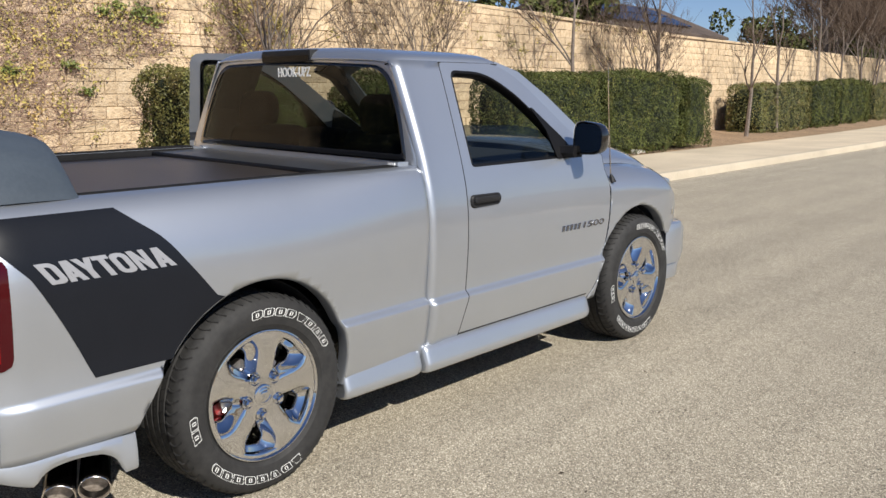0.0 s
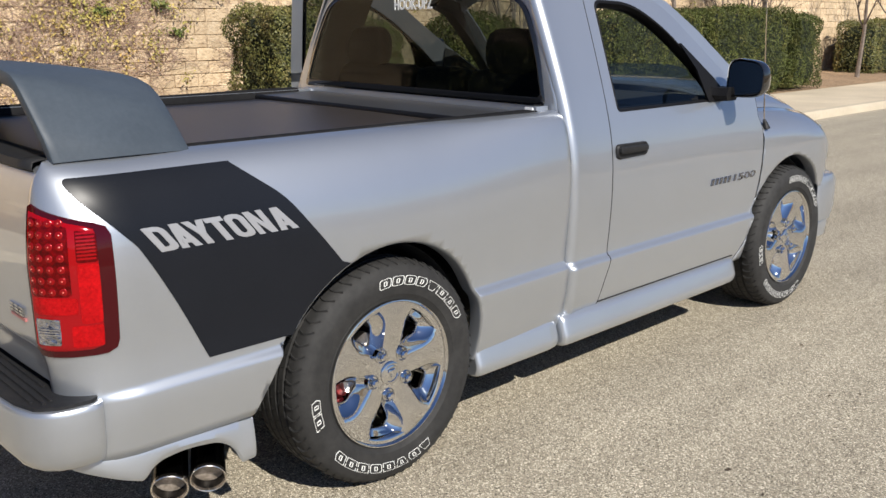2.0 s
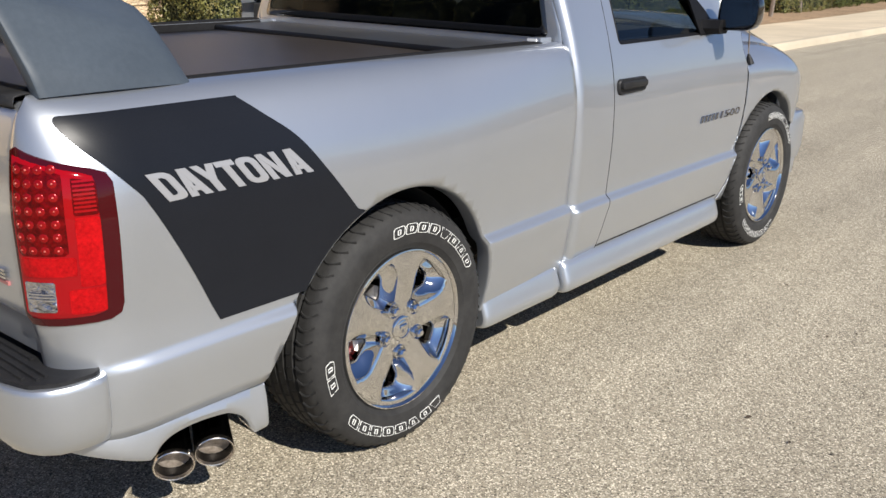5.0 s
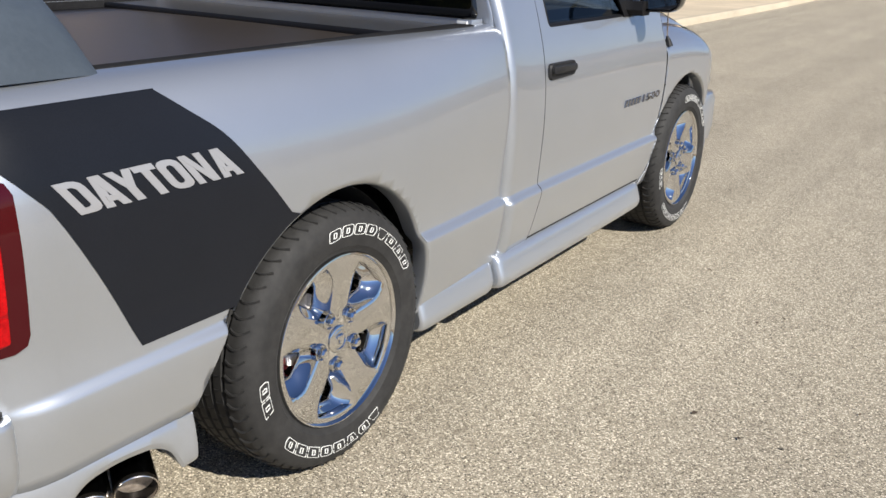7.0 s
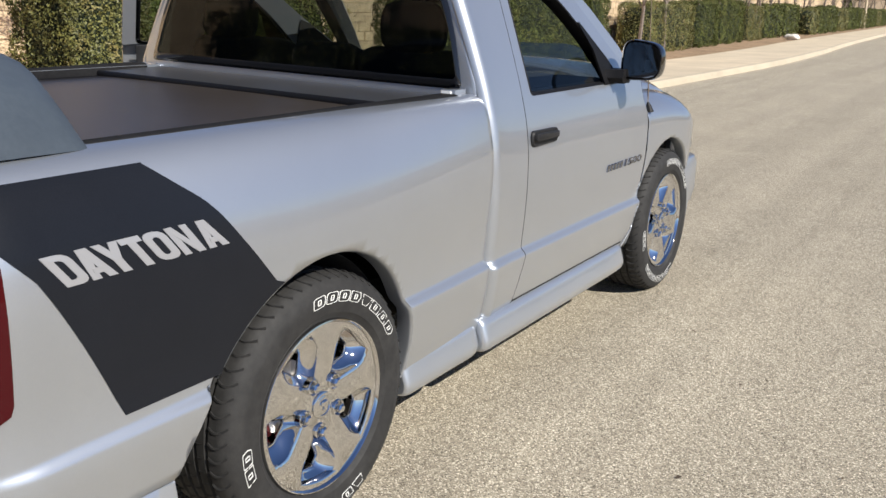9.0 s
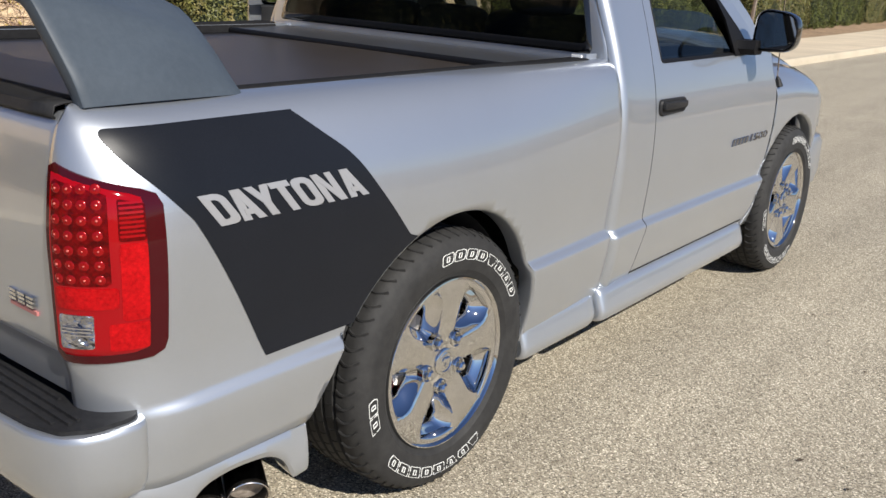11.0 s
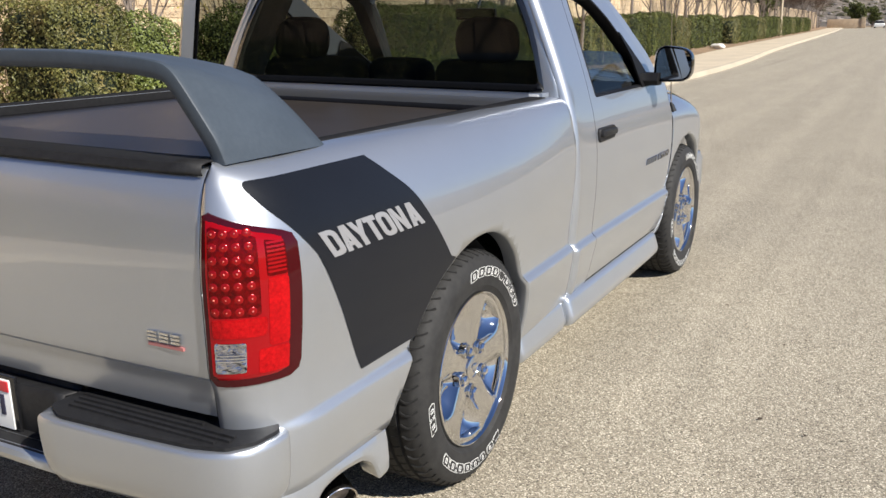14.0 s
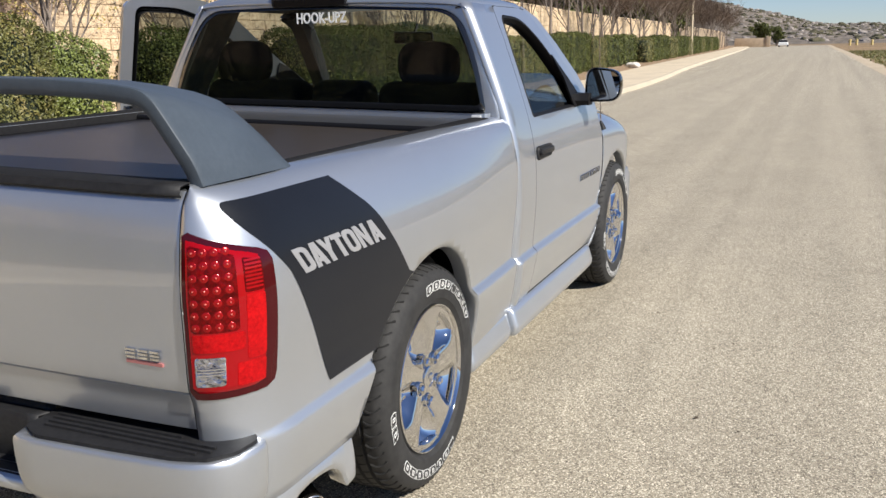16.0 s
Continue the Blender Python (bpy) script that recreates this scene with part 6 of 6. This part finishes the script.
def window_loop(r0, w0, r1, w1, limit):
    """The outline of one opening in the wheel face: a rounded wedge along +x, cut off at a radius."""
    def off(p):
        h = r1 - r0
        b = (w0 - w1) / h
        a = math.sqrt(1 - b * b)
        x, y = p.x - r0, abs(p.y)
        k = -b * y + a * x
        if k < 0:
            d = math.hypot(x, y) - w0
        elif k > a * h:
            d = math.hypot(x - h, y) - w1
        else:
            d = a * y + b * x - w0
        return max(d, p.length - limit)
    c, out = Vector(((r0 + r1) / 2 + 0.01, 0)), []
    for k in range(72):
        way = Vector((math.cos(2 * math.pi * k / 72), math.sin(2 * math.pi * k / 72)))
        lo, hi = 0.0, 0.15
        for step in range(26):
            mid = (lo + hi) / 2
            lo, hi = (mid, hi) if off(c + way * mid) < 0 else (lo, mid)
        out.append(c + way * lo)
    return out


def within(p, loop, slack=0.0):
    c = sum(loop, Vector((0, 0))) / len(loop)
    p = c + (p - c) * (1 - slack / max((p - c).length, 0.02))
    hit = False
    for a, b in zip(loop, loop[1:] + loop[:1]):
        if (a.y > p.y) != (b.y > p.y) and p.x < a.x + (p.y - a.y) / (b.y - a.y) * (b.x - a.x):
            hit = not hit
    return hit


def wheel(s, y, phase, caliper):
    """A road wheel: brake disc, tyre with tread and white marks, five-spoke chrome rim."""
    bm = bmesh.new()
    revolve(bm, [(-0.085, 0.03), (-0.085, 0.16), (-0.115, 0.16), (-0.115, 0.03)], 40)
    revolve(bm, [(-0.03, 0.02), (-0.03, 0.06), (-0.15, 0.07)], 24)
    ob = part("wheel", bm, STEEL, truck, "white-lettered tyre on a five-spoke chrome rim")
    bm = bmesh.new()
    prof = [(-0.012, 0.258), (0.002, 0.268), (0.006, 0.276), (0.012, 0.282), (0.016, 0.31), (0.0175, 0.34), (0.014, 0.364), (0.010, 0.370), (0.008, 0.378), (-0.003, 0.394), (-0.014, 0.403), (-0.024, 0.408), (-0.036, 0.4105)]
    for x in (-0.07, -0.115, -0.16, -0.203):
        prof += [(x + 0.008, 0.413), (x + 0.005, 0.404), (x - 0.005, 0.404), (x - 0.008, 0.413)]
    prof += [(-0.238, 0.4105), (-0.25, 0.408), (-0.262, 0.40), (-0.274, 0.38), (-0.282, 0.34), (-0.275, 0.29), (-0.258, 0.258)]
    prof = [(x, r * (RIM_K + (TYRE_K - RIM_K) * min(max((r - 0.28) / 0.12, 0), 1))) for x, r in prof]
    revolve(bm, prof, 96, closed=False)
    tyre = part("tyre", bm, RUBBER, ob, "worn black tyre", angle=28)
    bm = bmesh.new()
    for k in range(60):
        a0 = 2 * math.pi * k / 60
        for x0, x1, lag, bend in ((-0.004, -0.062, 0.0, 0.034), (-0.078, -0.108, 0.03, 0.008), (-0.122, -0.152, 0.0, 0.008), (-0.168, -0.196, 0.03, 0.008), (-0.21, -0.26, 0.0, 0.012)):
            path = []
            for j in range(7):
                u = j / 6
                x = x0 + (x1 - x0) * u
                r = 0.4126 if -0.24 < x < -0.036 else (0.3965 + (-0.003 - x) / 0.033 * 0.0155 if x > -0.036 else 0.4085)
                a = a0 + lag + bend * 4 * u * (1 - u) + 0.02 * u
                r *= TYRE_K
                path.append((x, r * math.cos(a), r * math.sin(a)))
            tube(bm, path, 0.0044 if x0 > -0.05 else 0.0026, 4, cap=False)
    tagged(part("tread_cut", bm, DARK, ob), kind="stuff")
    for start, step, wide, forms, r0, r1 in ((100, 9.6, 8.8, (0, 0, 0, 3, 4, 1, 2, 3), 0.332, 0.366), (-62, 10.2, 9.2, (4, 3, 2, 1, 0, 1, 1, 3), 0.366, 0.332), (-163, 9.5, 8.8, (1, 3), 0.366, 0.332)):
        for k, form in enumerate(forms):
            a = radians(start - step * k)
            sidewall_mark(a, a - radians(wide), r0, r1, tyre, form)
    bm = bmesh.new()
    revolve(bm, [(x, r * RIM_K) for x, r in ((-0.006, 0.262), (0.003, 0.262), (0.0065, 0.2598), (0.0075, 0.2565), (0.0035, 0.2535), (-0.003, 0.2508), (-0.003, 0.245), (-0.0035, 0.239), (-0.007, 0.2345), (-0.018, 0.2315), (-0.034, 0.2305))], 96)
    part("rim", bm, CHROME, ob, "chrome rim")
    # the barrel's dark colour carries the shade behind the spokes
    bm = bmesh.new()
    revolve(bm, [(x, r * RIM_K) for x, r in ((-0.034, 0.2305), (-0.06, 0.229), (-0.10, 0.225), (-0.24, 0.23))], 64)
    part("rim_barrel", bm, BARREL, ob, "barrel toned dark as pocket shade")
    face_x = spline([0.0, 0.05, 0.085, 0.12, 0.155, 0.2, 0.235, 0.2505], [-0.012, -0.013, -0.012, -0.008, -0.0035, 0.0, -0.0015, -0.0025])
    outer, inner = window_loop(0.102, 0.021, 0.197, 0.074, 0.2425), window_loop(0.124, 0.007, 0.182, 0.034, 0.207)
    turned = lambda p, a: Vector((p.x * math.cos(a) - p.y * math.sin(a), p.x * math.sin(a) + p.y * math.cos(a)))
    flat, edges = [], []

    def closed_loop(pts):
        n = len(flat)
        flat.extend(pts)
        edges.extend((n + k, n + (k + 1) % len(pts)) for k in range(len(pts)))

    closed_loop([Vector((0.2505 * math.cos(2 * math.pi * k / 120), 0.2505 * math.sin(2 * math.pi * k / 120))) for k in range(120)])
    angles = [phase + math.pi / 5 + 2 * math.pi * k / 5 for k in range(5)]
    for a in angles:
        closed_loop([turned(p, a) for p in outer])
    inside = lambda p: any(within(turned(p, -a), outer) for a in angles)
    for a in angles:
        c = sum(outer, Vector((0, 0))) / len(outer)
        for far in (0.004, 0.008, 0.013):
            for p in outer[::2]:
                q = p + (p - c).normalized() * far
                if q.length < 0.2475:
                    flat.append(turned(q, a))
    for k in range(1, 24):
        r = 0.0105 * k
        for j in range(6 * k):
            a = 2 * math.pi * (j + 0.5 * (k % 2)) / (6 * k)
            p = Vector((r * math.cos(a), r * math.sin(a)))
            if r < 0.24 and not any(within(turned(p, -b), outer, 0.018) for b in angles):
                flat.append(p)
    vs, _, fs, _, _, _ = geometry.delaunay_2d_cdt(flat, edges, [], 0, 1e-6)
    bm = bmesh.new()
    edge_of = lambda p: min((turned(p, -a) - q).length for a in angles for q in outer) if 0.08 < p.length < 0.2495 else 1.0
    fall = lambda p: 0.007 * max(0.0, 1 - edge_of(p) / 0.026) ** 2
    made = [bm.verts.new((face_x(p.length) - fall(p), p.x * RIM_K, p.y * RIM_K)) for p in vs]
    for f in fs:
        c = sum((vs[i] for i in f), Vector((0, 0))) / len(f)
        if not inside(c):
            quad(bm, *[made[i] for i in f])
    bmesh.ops.recalc_face_normals(bm, faces=bm.faces[:])
    part("wheel_face", bm, CHROME, ob, "polished chrome five-spoke face", angle=50)
    for a in angles:
        bm = bmesh.new()
        rings = []
        for u, deep in ((0.0, 0.007), (0.04, 0.0105), (0.12, 0.0165), (0.26, 0.0245), (0.42, 0.032), (0.58, 0.0385), (0.74, 0.0445), (0.88, 0.0495), (0.96, 0.054), (1.0, 0.062), (1.0, 0.11)):
            ring = []
            for p, q in zip(outer, inner):
                w = turned(p.lerp(q, u), a)
                ring.append((face_x(p.length) - deep, w.x * RIM_K, w.y * RIM_K))
            rings.append(ring)
        grid(bm, rings, close_v=True)
        part("window_scoop", bm, CHROME, ob, angle=60)
    bm = bmesh.new()
    revolve(bm, [(-0.02, 0.046), (-0.009, 0.044), (-0.006, 0.040), (-0.0055, 0.033), (-0.008, 0.031), (-0.006, 0.027), (-0.004, 0.015), (-0.0035, 0.001)], 40)
    loft(bm, [[(x, 0.018 * k * p.x, 0.018 * k * p.y + 0.002) for p in rounded([(-0.7, 0.9), (-1.0, 0.2), (-0.35, 0.0), (-0.4, -0.9), (0.4, -0.9), (0.35, 0.0), (1.0, 0.2), (0.7, 0.9)], 0.15, 3)] for x, k in ((-0.008, 1.0), (0.0, 1.0), (0.0025, 0.8))])
    part("centre_cap", bm, CHROME, ob)
    for k in range(5):
        a = phase + math.pi / 5 + 2 * math.pi * k / 5
        bm = bmesh.new()
        revolve(bm, [(-0.03, 0.0265), (-0.0085, 0.0262), (-0.0065, 0.0245), (-0.009, 0.0225), (-0.016, 0.0195), (-0.016, 0.0165)], 24, (0, 0.083 * math.cos(a), 0.083 * math.sin(a)))
        revolve(bm, [(-0.02, 0.0165), (0.004, 0.0155), (0.010, 0.010), (0.012, 0.0005)], 6, (0, 0.083 * math.cos(a), 0.083 * math.sin(a)))
        part("lug_nut", bm, CHROME, ob, angle=25)
    bm = bmesh.new()
    a = caliper
    box(bm, (-0.145, -0.035, 0.135), (-0.105, 0.035, 0.18), 0.012, Matrix.Rotation(a - math.pi / 2, 4, "X"))
    part("caliper", bm, RED_CALIPER, ob, "red brake caliper")
    ob.location = (0.968 if s > 0 else -1.05, y + 0.012, HUB_Z)
    ob.rotation_euler = (0, 0, 0 if s > 0 else math.pi)
    return ob


wheel(1, 0.0, radians(82), radians(195))
wheel(1, WHEEL_F, radians(60), radians(160))
wheel(-1, 0.0, radians(40), radians(20))
wheel(-1, WHEEL_F, radians(20), radians(20))


# the body sits a little higher on its far side, which lies further out
def widened(co):
    g = min(max((0.7 - co.x) / 1.5, 0.0), 1.15)
    lean = 0.0
    if co.x < -0.2 and 1.0 < co.y < 2.3 and co.z > 1.15:
        up = min(max((co.z - 1.3) / 0.47, 0.0), 1.1)
        lean = min(1.0, (-0.2 - co.x) / 0.5) * (0.095 * up - 0.045 * min(1.0, (co.z - 1.15) / 0.12))
    return Vector((co.x - 0.10 * g + lean, co.y, co.z + 0.037 * g * min(max((co.z - 0.5) / 0.5, 0.0), 1.0)))


AS_BUILT = ("high_brake_lamp", "sticker_lettering", "window_frame", "bed_spoiler")
done = set()
for ob in truck.children_recursive:
    kin = [ob, ob.parent, ob.parent.parent]
    if any(k and k.name.startswith(("wheel", "door")) and not k.name.startswith("wheel_house") for k in kin) or ob.name.startswith(AS_BUILT) or ob.parent == brake_lamp or ob.data in done:
        continue
    done.add(ob.data)
    for v in ob.data.vertices:
        v.co = widened(v.co)


# ---- far things ----
def house():
    ob = thing("house", "tan stucco house with a dark roof and solar panels", "house", (-25, 50, 0))
    bm = bmesh.new()
    box(bm, (-6, -9, 0), (3, 4, 5.0))
    part("house_wall", bm, STUCCO, ob, smooth=False)
    bm = bmesh.new()
    loft(bm, [[(-6.5, y, 4.9), (3.6, y, 4.9), (3.6, y, 5.05), (-1.5, y, 7.2), (-6.5, y, 5.05)] for y in (-9.6, 4.5)])
    roof = part("roof", bm, ROOF_BROWN, ob, smooth=False)
    turn = math.atan2(2.15, 5.1)
    for i in range(6):
        for j in range(2):
            bm = bmesh.new()
            box(bm, (-0.8, -0.8, 0.02), (0.8, 0.8, 0.07), 0.01)
            panel = part("solar_panel", bm, SOLAR, roof, smooth=False)
            u = 0.32 + 0.33 * j
            panel.location = (-1.5 + 5.1 * u, -8.0 + 1.7 * i, 7.2 - 2.15 * u + 0.1)
            panel.rotation_euler = (0, turn, 0)
    for y in (-6, -1):
        bm = bmesh.new()
        box(bm, (2.98, y - 0.7, 3.2), (3.06, y + 0.7, 4.4), 0.02)
        part("window", bm, GLOSS_BLACK, ob, smooth=False)
    return ob


house()


def street_lamp(x, y):
    ob = thing("street_lamp", "pale concrete street lamp post beside the pavement", "street lamp", (x, y, 0.15))
    bm = bmesh.new()
    tube(bm, [(0, 0, -0.2), (0, 0, 3), (0, 0, 8.5)], [0.13, 0.11, 0.07], 12)
    part("pole", bm, CONCRETE, ob)
    bm = bmesh.new()
    tube(bm, [(0, 0, 8.2), (0.8, 0, 8.6), (2.0, 0, 8.7)], [0.04, 0.035, 0.03], 8)
    box(bm, (1.7, -0.12, 8.62), (2.4, 0.12, 8.76), 0.04)
    part("lamp_arm", bm, STEEL, ob)
    return ob


street_lamp(kerb_x(96) - 3.7, 96)


def small_car(x, y):
    ob = thing("car", "white saloon car parked far along the road", "car", (x, y, 0))
    bm = bmesh.new()
    loft(bm, [[(w * 0.9, v, z) for w, z in ((-1, 0.3), (-1, h * 0.8), (-0.92, h), (0.92, h), (1, h * 0.8), (1, 0.3))] for v, h in ((-2.2, 0.75), (-2.0, 0.92), (-0.5, 0.98), (1.2, 0.95), (2.0, 0.85), (2.25, 0.6))])
    body = part("body", bm, WHITE, ob)
    bm = bmesh.new()
    loft(bm, [[(-0.78, -1.9 + d, z), (0.78, -1.9 + d, z), (0.78, 1.1 - d, z), (-0.78, 1.1 - d, z)] for d, z in ((0.0, 0.95), (0.55, 1.38))])
    part("cabin_glass", bm, GLOSS_BLACK, ob)
    bm = bmesh.new()
    box(bm, (-0.7, -1.3, 1.375), (0.7, 0.5, 1.44), 0.03)
    part("roof", bm, WHITE, ob)
    for wx in (-0.85, 0.85):
        for wy in (-1.35, 1.4):
            bm = bmesh.new()
            revolve(bm, [(-0.1, 0.02), (-0.1, 0.3), (0.1, 0.3), (0.1, 0.02)], 16, (wx, wy, 0.3))
            part("wheel", bm, RUBBER, ob)
    return ob


small_car(-6.9, 200)

far_wall = thing("garden_wall", "low pale stucco entrance wall at the road's end", "wall", (-13.0, 203, 0))
bm = bmesh.new()
box(bm, (-4, -0.2, 0), (2.6, 0.2, 1.9), 0.03)
part("panel", bm, STUCCO, far_wall)
bm = bmesh.new()
box(bm, (2.5, -0.35, 0), (3.3, 0.35, 2.2), 0.03)
part("pillar", bm, STUCCO, far_wall)
for k, x in enumerate((5.9, 7.2, 10.1)):
    bm = bmesh.new()
    tube(bm, [(x, 205, -0.05), (x, 205, 1.25 - 0.2 * (k == 2)), (x, 205, 1.3 - 0.2 * (k == 2))], [0.25, 0.25, 0.15], 12)
    tagged(part("bollard", bm, YELLOW), "yellow painted bollard beside the far road", "bollard", "yellow bollards")


def evergreen(x, y, h, seed):
    """A dark rounded evergreen: trunk, limbs and clumps of small leaves."""
    rng = np.random.default_rng(seed)
    ob = thing("evergreen_tree", "dark green leafy tree far along the road", "tree", (x, y, 0))
    bm = bmesh.new()
    tube(bm, [(0, 0, -0.2), (0.1, 0, h * 0.3), (0, 0.1, h * 0.8)], [0.25, 0.2, 0.05], 8)
    for k in range(9):
        a = k * 2.4
        tube(bm, [(0, 0, h * (0.25 + 0.05 * k)), (h * 0.25 * math.cos(a), h * 0.25 * math.sin(a), h * (0.4 + 0.05 * k))], [0.08, 0.03], 5)
    part("trunk", bm, BARK, ob)
    pts, nrm = [], []
    for k in range(46):
        c = rng.normal(0, 1, 3) * (h * 0.17, h * 0.17, h * 0.2) + (0, 0, h * 0.58)
        r = h * rng.uniform(0.07, 0.14)
        d = rng.normal(0, 1, (140, 3))
        d /= np.linalg.norm(d, axis=1)[:, None]
        pts += (c + d * r * rng.uniform(0.7, 1.0, (140, 1))).tolist()
        nrm += d.tolist()
    leaf_cloud("crown", pts, nrm, h * 0.025, LEAF, ob, rng)
    return ob


evergreen(-11.8, 208, 5.6, 1)
evergreen(-9.4, 222, 4.6, 2)
evergreen(-14.5, 24, 5.8, 3)
for k, (x, y, h) in enumerate(((-21.0, 62, 7.0), (-17.5, 66, 7.5), (-19.0, 84, 9.5), (-15.5, 80, 7.5), (-14.5, 96, 8.0), (-16.5, 110, 9.0))):
    evergreen(x, y, h, 30 + k)

# pale stones in the planting bed
rng = random.Random(3)
for x, y, r in ((-3.15, 51, 0.35), (-3.6, 52.4, 0.28), (-3.2, 17.2, 0.12), (-3.25, 17.6, 0.09)):
    bm = bmesh.new()
    bmesh.ops.create_icosphere(bm, subdivisions=3, radius=r)
    for v in bm.verts:
        v.co *= 1 + 0.25 * noise.noise(v.co * 3 / r * 0.4 + Vector((y, 0, 0)))
        v.co.z *= 0.6
    ob = tagged(part("stone", bm, surface("pale_stone", [(0.6, 0.56, 0.5), (0.72, 0.68, 0.62)], [0.3, 0.7], 12.0) if "pale_stone" not in bpy.data.materials else bpy.data.materials["pale_stone"]), "pale weathered stone on the planting bed", "stone", "stones in the bed")
    ob.location = (kerb_x(y) + x, y, 0.14 + r * 0.3)

# dry grass tufts on the field beyond the verge
nrng = np.random.default_rng(9)
ys = nrng.uniform(8, 120, 9000)
xs = np.array([right_x(y) for y in ys]) + 0.7 + nrng.gamma(1.6, 3.4, 9000)
leaf_cloud("grass", np.stack([xs, ys, np.full(9000, 0.02)], 1), np.tile((0.3, -0.6, 0.2), (9000, 1)), 0.09, LEAF_OLIVE, None, nrng, 0.8)
tagged(bpy.data.objects["grass"], "sparse dry grass and weeds beside the road", "grass", kind="stuff")

# bits of grit and dry leaf on the road
nrng = np.random.default_rng(12)
count = 420
gx, gy = nrng.uniform(-3.5, 5.2, count), nrng.uniform(-2.0, 22.0, count)
clear = (np.abs(gx) > 1.15) | (gy > 4.3)
bits = np.stack([gx, gy, np.full(count, 0.006)], 1)[clear]
bits = np.concatenate([bits, [(1.39, 2.43, 0.006), (1.99, 0.85, 0.006), (2.18, 3.51, 0.006), (2.3, 1.26, 0.006), (-2.15, 11.9, 0.006), (2.2, 3.62, 0.006)]])
litter = leaf_cloud("road_litter", bits, np.tile((0, 0, 1.0), (len(bits), 1)), 0.011, DARK_LEAF, None, nrng, 0.25)
tagged(litter, "dark dry leaf bits and grit scattered on the asphalt", "litter", kind="stuff")

# single blocks of the wall
for n, (x, y, z, lean) in enumerate(WALL_BLOCKS):
    ob = new("block", block_meshes[(n * 5 + n // 7) % 8])
    ob.parent = wall
    ob.matrix_basis = pose(x - 0.012, y, z, 0, 0, math.degrees(lean))
